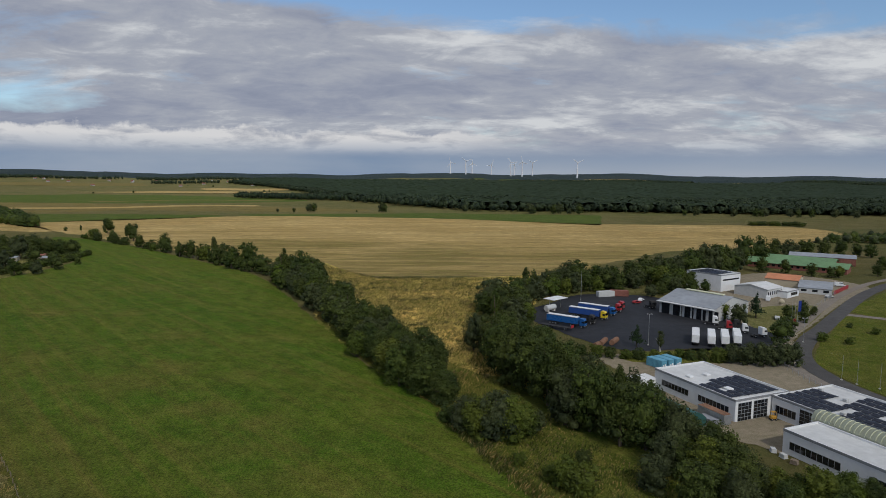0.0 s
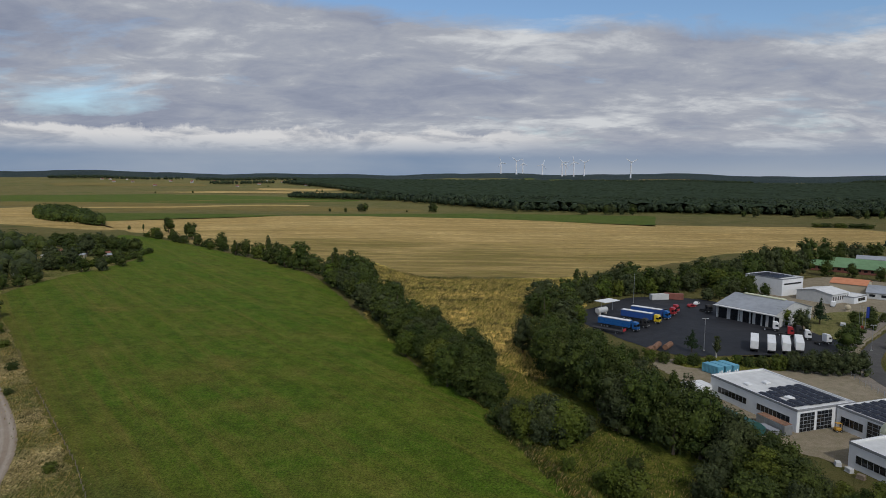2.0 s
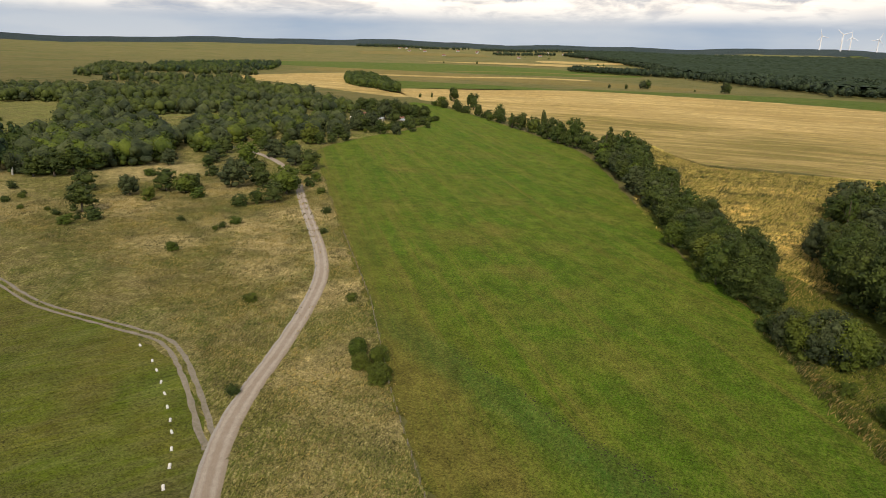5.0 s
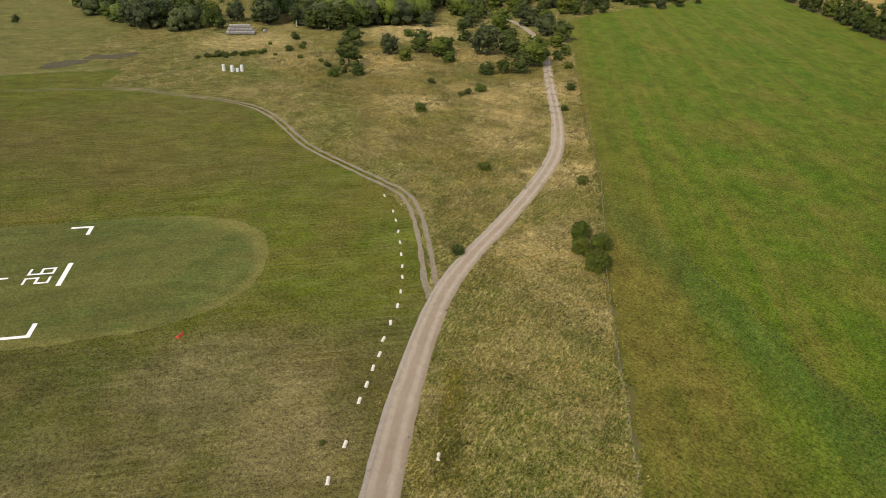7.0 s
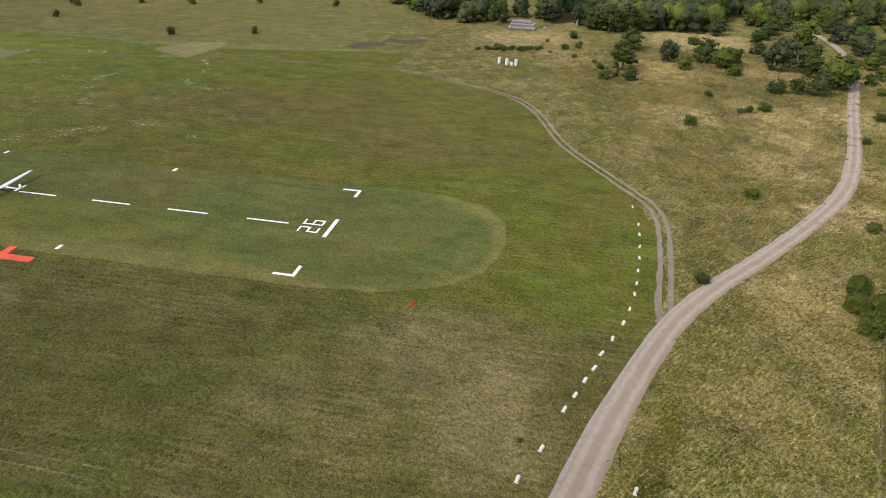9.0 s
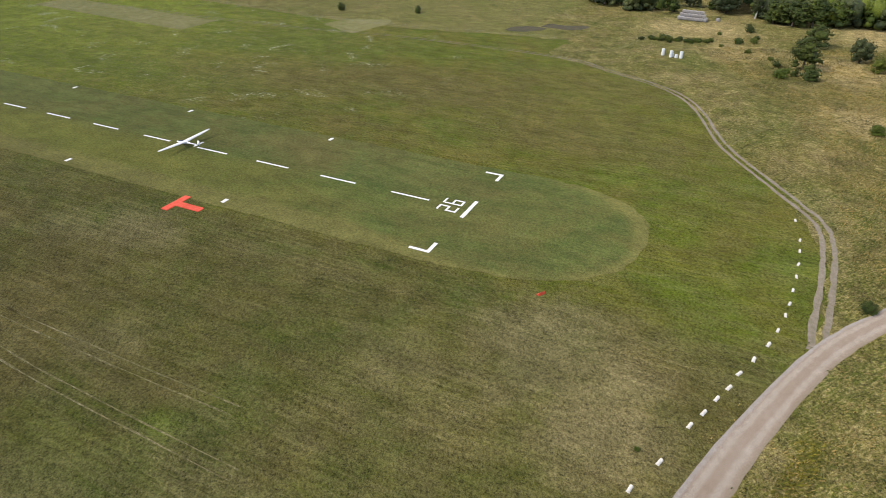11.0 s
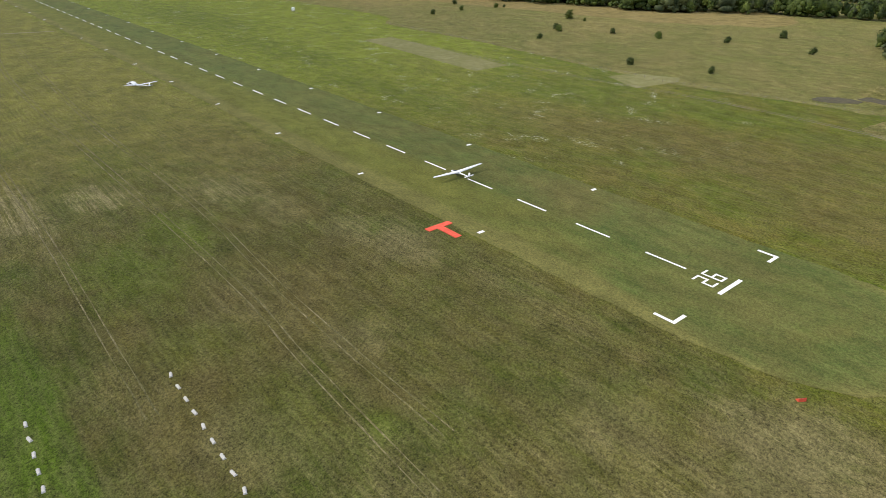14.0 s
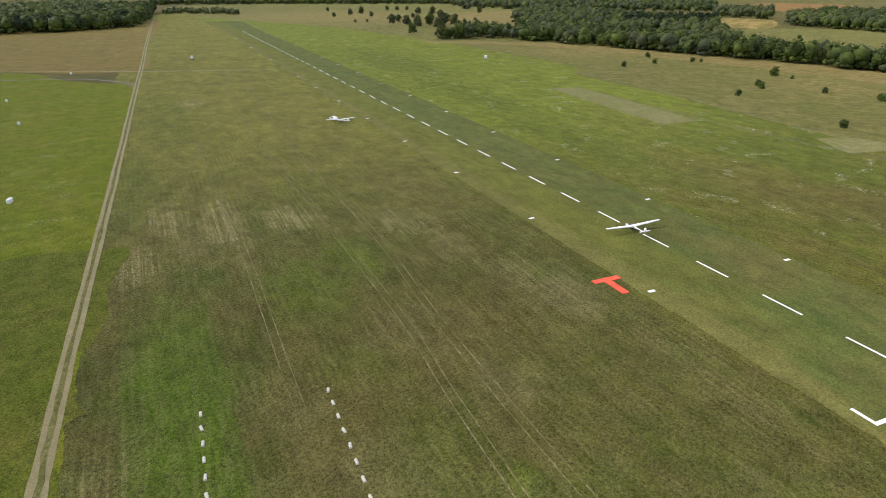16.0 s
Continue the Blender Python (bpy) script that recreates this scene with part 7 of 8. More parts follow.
def tractor(m, paint, label):
    """A cab-over tractor unit, its front at x = 0, facing +x."""
    e = empty("truck_tractor", m, label, "truck", "lorries on the yard")
    bm = bmesh.new()
    prof = [(-2.2, 1.0), (0.0, 1.0), (0.02, 2.0), (-0.25, 3.0), (-0.7, 3.65), (-2.2, 3.75)]
    for y0, y1 in ((-1.22, 1.22),):
        lo = [bm.verts.new((x, y0, z)) for x, z in prof]
        hi = [bm.verts.new((x, y1, z)) for x, z in prof]
        bm.faces.new(lo)
        bm.faces.new(hi)
        for i in range(6):
            bm.faces.new((lo[i], lo[(i + 1) % 6], hi[(i + 1) % 6], hi[i]))
    bmesh.ops.recalc_face_normals(bm, faces=bm.faces)
    bmesh.ops.bevel(bm, geom=list(bm.edges), offset=0.07, segments=2, affect="EDGES")
    part("cab", bm, paint, e)
    bm = bmesh.new()
    bm.faces.new([bm.verts.new(v) for v in ((0.045, -1.05, 2.02), (0.045, 1.05, 2.02), (-0.20, 1.05, 2.95), (-0.20, -1.05, 2.95))])
    bmesh.ops.solidify(bm, geom=bm.faces[:], thickness=0.03)
    part("windscreen", bm, M_GLASS_AND_SHADE, e)
    for s in (-1, 1):
        part("side_window", boxes((-1.3, s * 1.235 - 0.015, 2.0, -0.35, s * 1.235 + 0.015, 2.7)), M_GLASS_AND_SHADE, e)
        part("headlight", boxes((0.0, s * 0.9 - 0.2, 0.75, 0.06, s * 0.9 + 0.2, 0.95)), M_WALL, e, "white headlight")
        part("mirror", boxes((-0.15, s * 1.4 - 0.1, 2.1, 0.0, s * 1.4 + 0.1, 2.8)), M_CHASSIS, e)
    part("bumper", boxes((-0.5, -1.22, 0.35, 0.05, 1.22, 0.98), bev=0.06), M_CHASSIS, e)
    part("chassis", boxes((-5.9, -0.45, 0.6, -2.2, 0.45, 0.95), (-4.8, -0.7, 0.96, -3.8, 0.7, 1.15)), M_CHASSIS, e)
    wheels(e, [(-1.35, -1.0), (-1.35, 1.0), (-4.9, -0.95), (-4.9, 0.95)], 0.5, 0.4)
    return e


def semitrailer(m, mat, label, flat=False, length=13.6):
    """A semitrailer whose front end is at x = 0 and which reaches back."""
    e = empty("semitrailer", m, label, "trailer", "semitrailers on the yard")
    L = length
    part("chassis", boxes((-L, -0.5, 0.85, 0, 0.5, 1.15), (-L, -1.2, 1.12, 0, 1.2, 1.26)), M_CHASSIS, e)
    if not flat:
        part("body", boxes((-L, -1.27, 1.28, 0, 1.27, 3.95), bev=0.05), mat, e)
        part("roof", boxes((-L + 0.1, -1.2, 3.955, -0.1, 1.2, 4.0)), M_WALL, e, "white trailer roof")
        part("rail", boxes((-L, -1.31, 3.75, 0, -1.275, 3.95), (-L, 1.275, 3.75, 0, 1.31, 3.95)), M_STEEL, e)
    else:
        part("headboard", boxes((-0.1, -1.25, 1.28, 0.0, 1.25, 2.4)), mat, e)
    part("leg", boxes((-3.2, -0.9, 0.1, -3.0, -0.75, 0.9), (-3.2, 0.75, 0.1, -3.0, 0.9, 0.9)), M_STEEL, e)
    wheels(e, [(-L + d, s * 1.0) for d in (1.6, 2.9, 4.2) for s in (-1, 1)], 0.5, 0.38)
    return e


PX, PY = 0.80, -0.60
for fx, fy, cab, bodym, flat, lt, ll in ((56.8, 249.2, M_NAVY, M_NAVY, False, "bright blue lorry cab parked on asphalt", "blue curtain semitrailer with white roof"), (62.0, 256.0, M_CHASSIS, M_CHASSIS, True, "black lorry cab parked on asphalt", "empty dark flatbed semitrailer"), (68.6, 263.6, M_YELLOW, M_BLUE, False, "yellow lorry cab parked on asphalt", "deep blue curtain semitrailer with white roof"), (74.4, 271.6, M_NAVY, M_BLUE, False, "blue and white lorry cab parked on asphalt", "blue curtain semitrailer with pale roof"), (79.0, 279.4, M_CABRED, M_GREENTARP, True, "red lorry cab parked on asphalt", "low green flatbed semitrailer, empty"), (82.0, 285.5, M_CABRED, M_GREENTARP, True, "dark red lorry cab parked on asphalt", "low green flatbed semitrailer, empty")):
    tractor(place(fx, fy, PX, PY, 0.14), cab, lt)
    semitrailer(place(fx - 3.1 * PX, fy - 3.1 * PY, PX, PY, 0.14), bodym, ll, flat)
semitrailer(place(50.5, 244.0, PX, PY, 0.14), M_CABRED, "low red semitrailer behind the trees", True)
for k, (x, y) in enumerate(((90.0, 223.4), (95.0, 221.6), (99.8, 221.4), (104.8, 222.8))):
    for j in range(2):
        d = 6.4 + j * 6.6
        semitrailer(place(x + d * 0.364, y + d * 0.931, 0.364, 0.931, 0.14), M_WALL, "short white box trailer parked in a row", False, 6.2)
for x, y, dx, dy, p, lab in ((118, 243, 0.9, -0.3, M_WALL, "white lorry cab beside the trailers"), (122, 238, 0.9, 0.2, M_WALL, "white lorry cab beside the trailers"), (114, 248, 0.95, -0.3, M_CABRED, "dark red lorry cab beside the trailers"), (118, 250, 0.95, -0.3, M_CHASSIS, "black lorry cab beside the trailers"), (112, 256, 0.9, -0.4, M_WALL, "white lorry with a tipper bed"), (96, 287, 0.4, -0.9, M_CHASSIS, "black lorry cab at the hall")):
    tractor(place(x, y, dx, dy, 0.14), p, lab)


def car(m, paint, label, van=False):
    """A parked car or van, centre at the origin, facing +x."""
    e = empty("van" if van else "car", m, label, "van" if van else "car", "parked cars")
    L, h = (5.6, 2.4) if van else (4.3, 1.45)
    prof = [(-L / 2, 0.35), (L / 2, 0.35), (L / 2, 0.75), (L / 2 - 0.9, 1.0), (L / 2 - 1.7, h), (-L / 2 + (0.1 if van else 0.9), h), (-L / 2, 1.0)]
    bm = bmesh.new()
    lo = [bm.verts.new((x, -0.9, z)) for x, z in prof]
    hi = [bm.verts.new((x, 0.9, z)) for x, z in prof]
    bm.faces.new(lo)
    bm.faces.new(hi)
    for i in range(len(prof)):
        j = (i + 1) % len(prof)
        bm.faces.new((lo[i], lo[j], hi[j], hi[i]))
    bmesh.ops.recalc_face_normals(bm, faces=bm.faces)
    bmesh.ops.bevel(bm, geom=list(bm.edges), offset=0.08, segments=2, affect="EDGES")
    part("body", bm, paint, e)
    for s in (-1, 1):
        part("side_window", boxes((-L / 2 + (2.2 if van else 1.0), s * 0.905 - 0.012, h - 0.6, L / 2 - 1.6, s * 0.905 + 0.012, h - 0.12)), M_GLASS_AND_SHADE, e)
    bm = bmesh.new()
    bm.faces.new([bm.verts.new(v) for v in ((L / 2 - 0.93, -0.75, 1.05), (L / 2 - 0.93, 0.75, 1.05), (L / 2 - 1.62, 0.75, h - 0.06), (L / 2 - 1.62, -0.75, h - 0.06))])
    bmesh.ops.solidify(bm, geom=bm.faces[:], thickness=-0.03)
    part("windscreen", bm, M_GLASS_AND_SHADE, e)
    wheels(e, [(x, y) for x in (-L / 2 + 0.8, L / 2 - 0.85) for y in (-0.82, 0.82)], 0.32, 0.2)
    return e


for x, y, dx, dy, p, lab, vn in ((92, 300, 1, 0.4, M_CABRED, "red car parked by the hall", False), (96, 306, 0.6, 0.8, M_WALL, "white car parked by the hall", False), (220, 352, 1, -0.5, M_WALL, "white delivery van on the yard", True), (194, 318, 1, 0.2, M_WALLGREY, "silver car beside the bungalow", False), (123, 275, 0.8, 0.5, M_WALL, "white car on a gravel car park", False), (125, 279, 0.8, 0.5, M_WALL, "white car on a gravel car park", False), (142, 268, 0.4, 0.9, M_WALLGREY, "grey car beside the conifer", False)):
    car(place(x, y, dx, dy, 0.14), p, lab, vn)
car(place(159, 309.5, 0.5, 0.85, 0.1), M_WALL, "white motor caravan parked on gravel", True)
bm = bmesh.new()
bmesh.ops.create_uvsphere(bm, u_segments=16, v_segments=10, radius=1.35, matrix=Matrix.Translation((0, 0, 1.55)) @ Matrix.Diagonal((1, 1, 0.95, 1)))
tube(bm, (0, 0, 0), (0, 0, 0.4), 0.9, 0.7, 12)
tk = part("round_tank", bm, M_WALLCREAM)
tk.location = (160, 299, 0.1)
tagged(tk, "cream-coloured round tank on the lawn", "tank")


def forklift(m):
    e = empty("forklift", m, "small yellow forklift standing by the garage", "forklift")
    part("body", boxes((-0.9, -0.55, 0.35, 0.5, 0.55, 1.1), bev=0.08), M_MACHINE, e)
    part("mast", boxes((0.55, -0.45, 0.1, 0.68, -0.3, 2.6), (0.55, 0.3, 0.1, 0.68, 0.45, 2.6)), M_CHASSIS, e)
    part("roof", boxes((-0.7, -0.5, 2.1, 0.5, 0.5, 2.18), (-0.7, -0.5, 1.1, -0.62, -0.42, 2.1), (-0.7, 0.42, 1.1, -0.62, 0.5, 2.1), (0.42, -0.5, 1.1, 0.5, -0.42, 2.1), (0.42, 0.42, 1.1, 0.5, 0.5, 2.1)), M_MACHINE, e)
    part("fork", boxes((0.68, -0.35, 0.1, 1.7, -0.2, 0.16), (0.68, 0.2, 0.1, 1.7, 0.35, 0.16)), M_CHASSIS, e)
    wheels(e, [(-0.6, -0.5), (-0.6, 0.5), (0.4, -0.5), (0.4, 0.5)], 0.3, 0.2)


forklift(est(2.6, 10.2, 70))
for x, y in ((19, -6.5), (22, -7), (16, -6.0)):
    bm = boxes((-0.8, -0.6, 0, 0.8, 0.6, 0.15), (-0.7, -0.5, 0.15, 0.7, 0.5, 0.9), bev=0.03)
    pl = part("pallet_load", bm, M_WOOD if x > 20 else M_WALLGREY)
    pl.matrix_basis = est(x, y, x * 9)
    tagged(pl, "goods on a wooden pallet beside the hall", "pallet")


def pole(x, y, h, label, r=0.09, lamp=False, z=0.14, name="lamp_post"):
    e = empty(name, pose(x, y, z), label, "pole", "masts of the estate")
    part("mast", tube(bmesh.new(), (0, 0, 0), (0, 0, h), r, r * 0.55, 8), M_STEEL, e)
    part("foot", boxes((-0.25, -0.25, 0, 0.25, 0.25, 0.25), bev=0.04), M_CONCRETE, e)
    if lamp:
        for s in (-1, 1):
            part("lamp_head", boxes((s * 0.75 - 0.3, -0.15, h - 0.05, s * 0.75 + 0.3, 0.15, h + 0.1), (min(0, s * 0.5), -0.04, h - 0.02, max(0, s * 0.5), 0.04, h + 0.05), bev=0.01), M_WALLGREY, e)
    return e


pole(73.5, 224.1, 11.3, "tall double-headed floodlight mast", 0.12, True)
pole(67.1, 306.8, 14.0, "tall plain steel mast at the yard's edge", 0.11)
pole(132, 230, 9, "street lamp beside the estate road", 0.09, True)
for k, (x, y) in enumerate(((141.3, 255.5), (142.6, 255.6), (143.8, 255.8))):
    fp = pole(x, y, 11.0, "white flag pole beside the estate road", 0.07, name="flag_pole")
    if k == 2:
        bm = bmesh.new()
        bmesh.ops.create_grid(bm, x_segments=8, y_segments=8, size=1)
        for v in bm.verts:
            u, w = v.co.x, v.co.y
            v.co = Vector((0.1 + 0.55 * (u + 1), 0.15 * math.sin(u * 4 + w), 8.2 + 2.2 * w))
        bmesh.ops.solidify(bm, geom=bm.faces[:], thickness=0.01)
        part("flag", bm, M_FLAG, fp, "plain blue hanging flag")
fp = pole(135, 243, 6.0, "flag pole with a small red flag", 0.06, name="flag_pole")
part("flag", boxes((0.06, -0.02, 3.6, 1.0, 0.02, 5.8)), M_CABRED, fp, "red flag with plain white bars")
for x, y in ((119, 186), (121, 182), (125, 178)):
    pole(x, y, 7.5, "slim flag pole beside the estate road", 0.06, name="flag_pole")

# the filling station roof and tank beside the lorries
e = empty("fuel_canopy", place(51, 287, 0.75, 0.66, 0.14), "flat white canopy over the fuel pump", "canopy")
part("roof", boxes((-4.5, -3, 4.5, 5.5, 3, 4.8), bev=0.04), M_WHITE, e)
for x, y in ((-3.5, 0), (4.2, 0)):
    part("post", boxes((x - 0.12, y - 0.12, 0, x + 0.12, y + 0.12, 4.5)), M_STEEL, e)
e = empty("fuel_tank", place(48, 281, 0.75, 0.66, 0.14), "pale grey horizontal steel tank", "tank")
bm = tube(bmesh.new(), (-3, 0, 1.7), (3, 0, 1.7), 1.2, 1.2, 16)
part("shell", bm, M_WALLGREY, e)
for x in (-2.0, 2.0):
    part("saddle", boxes((x - 0.3, -1.0, 0, x + 0.3, 1.0, 0.75)), M_CONCRETE, e)
# rolls of matting at the yard's edge
for x, y, tx, n in ((53.5, 219.5, 55, 3), (56.0, 222.0, 62, 7), (60.3, 223.6, 58, 6)):
    e = empty("cable_reel_stack", pose(x, y, 0.14, 0, 0, tx), "row of round brown rolls on the yard edge", "rolls", "rolls on the yard edge")
    for k in range(n):
        part("roll", tube(bmesh.new(), (k * 1.05, 0, 0.95), (k * 1.05 + 0.9, 0, 0.95), 0.95, 0.95, 14), M_RUST, e)


def fence(pts, gap, h, mat, label, name="fence", rails=2, z=0.05, group="fences"):
    """Posts and wires along a line."""
    p = np.array(pts, float)
    d = np.concatenate([[0], np.cumsum(np.linalg.norm(np.diff(p, axis=0), axis=1))])
    n = int(d[-1] / gap)
    e = empty(name, pose(p[0][0], p[0][1], z), label, "fence", group)
    me = bpy.data.meshes.new("post")
    bm = tube(bmesh.new(), (0, 0, -0.1), (0, 0, h), 0.075, 0.065, 6)
    bm.to_mesh(me)
    bm.free()
    me.materials.append(mat)
    at = [(np.interp(k * gap, d, p[:, 0]) - p[0][0], np.interp(k * gap, d, p[:, 1]) - p[0][1]) for k in range(n + 1)]
    for x, y in at:
        o = new("post", me)
        o.parent, o.location = e, (x, y, 0)
        o.rotation_euler = (RNG.normal() * 0.04, RNG.normal() * 0.04, 0)
    for r in range(rails):
        bm = bmesh.new()
        zz = h * (0.92 - 0.4 * r)
        for i in range(n):
            tube(bm, (*at[i], zz), (*at[i + 1], zz), 0.006, 0.006, 3, False)
        part("wire", bm, M_TRIM, e)
    return e


fence([(-26, 53.2), (-39.4, 67.8), (-56.3, 86.5), (-84.3, 120.6), (-125, 164)], 3.2, 1.2, M_WOOD, "row of weathered wooden fence posts along the meadow")
fence([(-262, 58), (-286.4, -13), (-308.7, -51.6), (-350, -115), (-400, -208.6)], 4.5, 1.25, M_WOOD, "wire pasture fence with wooden posts")
fence([(-400, -208.6), (-510, -380.6), (-557, -493.5)], 9, 1.3, M_WOOD, "wire pasture fence with wooden posts")
fence([(126, 236), (148, 263), (175, 296), (205, 330)], 3.0, 1.7, M_STEEL, "steel mesh fence along the footway", rails=3, z=0.14)
fence([(112, 210), (108, 196), (108, 176), (115, 150)], 3.0, 1.7, M_STEEL, "steel mesh fence along the footway", rails=3, z=0.14)
e = empty("panel_fence", place(201, 326, 0.70, 0.71, 0.14), "rust-red boarded fence beside the footway", "fence", "fences")
for k in range(12):
    part("panel", boxes((k * 2.4, -0.05, 0, k * 2.4 + 2.3, 0.05, 2.0)), M_CABRED, e)

# ---- airfield things ----
def marker_mesh():
    """Half a concrete tube lying on the grass, white, with ribs."""
    n, rings = 8, []
    for x, r in ((-0.62, 0.29), (-0.5, 0.30), (-0.49, 0.26), (-0.17, 0.26), (-0.16, 0.30), (-0.04, 0.30), (-0.03, 0.26), (0.49, 0.26), (0.5, 0.30), (0.62, 0.29)):
        rings.append([(x, r * math.cos(math.pi * i / n), r * math.sin(math.pi * i / n) * 1.15) for i in range(n + 1)])
    bm = loft(rings)
    for f in bm.faces:
        f.smooth = False
    me = bpy.data.meshes.new("marker_stone")
    bm.to_mesh(me)
    bm.free()
    me.materials.append(M_CONCRETE)
    return me


MARK = marker_mesh()


def marker(x, y, turn, s=1.0):
    o = new("marker_stone", MARK)
    o.matrix_basis = pose(x, y, 0.05, 0, 0, turn + RNG.normal() * 7) @ Matrix.Diagonal((s * 0.85, s * 0.8, s * 0.8, 1))
    tagged(o, "white half-round concrete marker lying in the grass", "marker", "white boundary markers")


edge_line = [(-110.3, 76.1), (-102.6, 72.9), (-98.7, 70.8), (-94.3, 68.2), (-90.4, 65.8), (-86.4, 63.1), (-82.7, 60.6), (-79.7, 58.4), (-76.0, 55.3), (-72.8, 52.3), (-69.6, 48.6), (-66.8, 45.2), (-64.1, 42.6), (-62.1, 40.1), (-59.7, 37.4), (-57.6, 34.8), (-52.1, 29.1), (-48.5, 24.5), (-43.3, 36.9)]
for i, (x, y) in enumerate(edge_line):
    marker(x, y, -36 if i < 9 else -50, 0.9 if i < 9 else 1.05)
for k in range(13):
    marker(-42.6 + 1.75 * k, -74.4 + 2.93 * k, 59)
    marker(-58.0 + 1.72 * k, -64.2 + 2.93 * k, 59)

# the red landing T and the runway sign
bm = bmesh.new()
for u0, v0, u1, v1 in ((53.3, -27.6, 54.9, -21.0), (47.4, -25.3, 53.3, -23.6)):
    a4 = [rw(u0, v0), rw(u1, v0), rw(u1, v1), rw(u0, v1)]
    lo, hi = [bm.verts.new((*p, 0.03)) for p in a4], [bm.verts.new((*p, 0.16)) for p in a4]
    bm.faces.new(hi)
    for i in range(4):
        bm.faces.new((lo[i], lo[(i + 1) % 4], hi[(i + 1) % 4], hi[i]))
bmesh.ops.recalc_face_normals(bm, faces=bm.faces)
bmesh.ops.subdivide_edges(bm, edges=bm.edges[:], cuts=3, use_grid_fill=True)
for v in bm.verts:
    if v.co.z > 0.1:
        v.co.z += 0.05 * noise.noise(v.co * 1.3)
tagged(part("landing_t", bm, M_RED), "bright red cloth landing T laid on the grass", "landing sign")
sg = empty("runway_sign", pose(-86.6, 21.2, 0.05, 0, 0, -60) @ Matrix.Scale(0.72, 4), "small red wedge sign with the white number 26", "sign")
bm = bmesh.new()
vs = [bm.verts.new(v) for v in ((-0.85, -0.5, 0), (0.85, -0.5, 0), (0.85, 0.5, 0), (-0.85, 0.5, 0), (-0.85, 0.35, 0.8), (0.85, 0.35, 0.8))]
for f in ((0, 1, 5, 4), (2, 3, 4, 5), (0, 4, 3), (1, 2, 5), (0, 3, 2, 1)):
    bm.faces.new([vs[i] for i in f])
bmesh.ops.recalc_face_normals(bm, faces=bm.faces)
part("panel", bm, M_RED, sg)
cu = bpy.data.curves.new("digits", "FONT")
cu.body, cu.size, cu.align_x, cu.align_y, cu.extrude = "26", 0.95, "CENTER", "CENTER", 0.006
cu.materials.append(M_WHITE)
tx = new("number", cu)
tx.parent = sg
tx.matrix_basis = pose(0, -0.085, 0.41, math.degrees(math.atan2(0.8, 0.85)), 0, 0)


def foil(x_le, chord, y, z, thick=0.13):
    pts = [(0, 0), (0.02, 0.3), (0.12, 0.85), (0.3, 1.0), (0.6, 0.62), (1.0, 0.0), (0.6, -0.15), (0.3, -0.35), (0.08, -0.3)]
    return [(x_le - chord * a, y, z + thick * chord * 0.75 * b) for a, b in pts]


def glider(m, label, span=16.6):
    """A single-seat glider, nose to +x, wheel at the origin."""
    e = empty("glider", m, label, "glider", "gliders on the airfield")
    rings = []
    for x, r, z in ((2.75, 0.03, 0.62), (2.6, 0.14, 0.64), (2.2, 0.27, 0.68), (1.5, 0.37, 0.76), (0.7, 0.41, 0.84), (-0.2, 0.39, 0.92), (-0.9, 0.27, 0.95), (-1.6, 0.18, 0.95), (-3.0, 0.13, 0.96), (-4.4, 0.09, 0.98), (-4.75, 0.05, 1.0)):
        rings.append([(x, r * 0.82 * math.cos(2 * math.pi * i / 14), z + r * math.sin(2 * math.pi * i / 14)) for i in range(14)])
    body = part("fuselage", loft(rings), M_GEL, e)
    rings = []
    for x, r, z in ((2.15, 0.02, 0.88), (1.9, 0.17, 0.96), (1.4, 0.26, 1.05), (0.9, 0.27, 1.12), (0.45, 0.2, 1.16), (0.2, 0.05, 1.15)):
        rings.append([(x, r * 1.05 * math.cos(2 * math.pi * i / 12), z + r * 0.72 * math.sin(2 * math.pi * i / 12)) for i in range(12)])
    part("canopy", loft(rings), M_CANOPY, e, "dark tinted canopy")
    half = span / 2
    for s in (-1, 1):
        st = [(0.0, 1.45, 0.55, 1.16), (0.3, 1.42, 0.55, 1.17), (half * 0.55, 1.18, 0.46, 1.36), (half * 0.9, 0.82, 0.28, 1.52), (half, 0.55, 0.14, 1.57)]
        part("wing", loft([foil(x, c, s * y, z) for y, c, x, z in st]), M_GEL, e)
        part("tailplane", loft([foil(-4.0, 0.80, s * 0.02, 1.18, 0.1), foil(-4.15, 0.52, s * 1.6, 1.2, 0.1)]), M_GEL, e)
        part("registration_bar", boxes((0.02, s * 3.4 - 0.7, 1.338, 0.16, s * 3.4 + 0.7, 1.352)), M_TRIM, e, "plain dark bar in place of letters")
    fin = []
    for z, c, x in ((0.95, 0.95, -3.85), (1.5, 0.85, -4.0), (2.1, 0.66, -4.2)):
        fin.append([(x - c * a, 0.05 * b, z) for a, b in ((0, 0), (0.2, 1), (0.6, 0.8), (1, 0), (0.6, -0.8), (0.2, -1))])
    part("fin", loft(fin), M_GEL, e)
    part("wheel", tube(bmesh.new(), (0.25, -0.06, 0.24), (0.25, 0.06, 0.24), 0.24, 0.24, 14), M_TYRE, e)
    part("tail_wheel", tube(bmesh.new(), (-4.3, -0.03, 0.75), (-4.3, 0.03, 0.75), 0.12, 0.12, 10), M_TYRE, e)
    return e


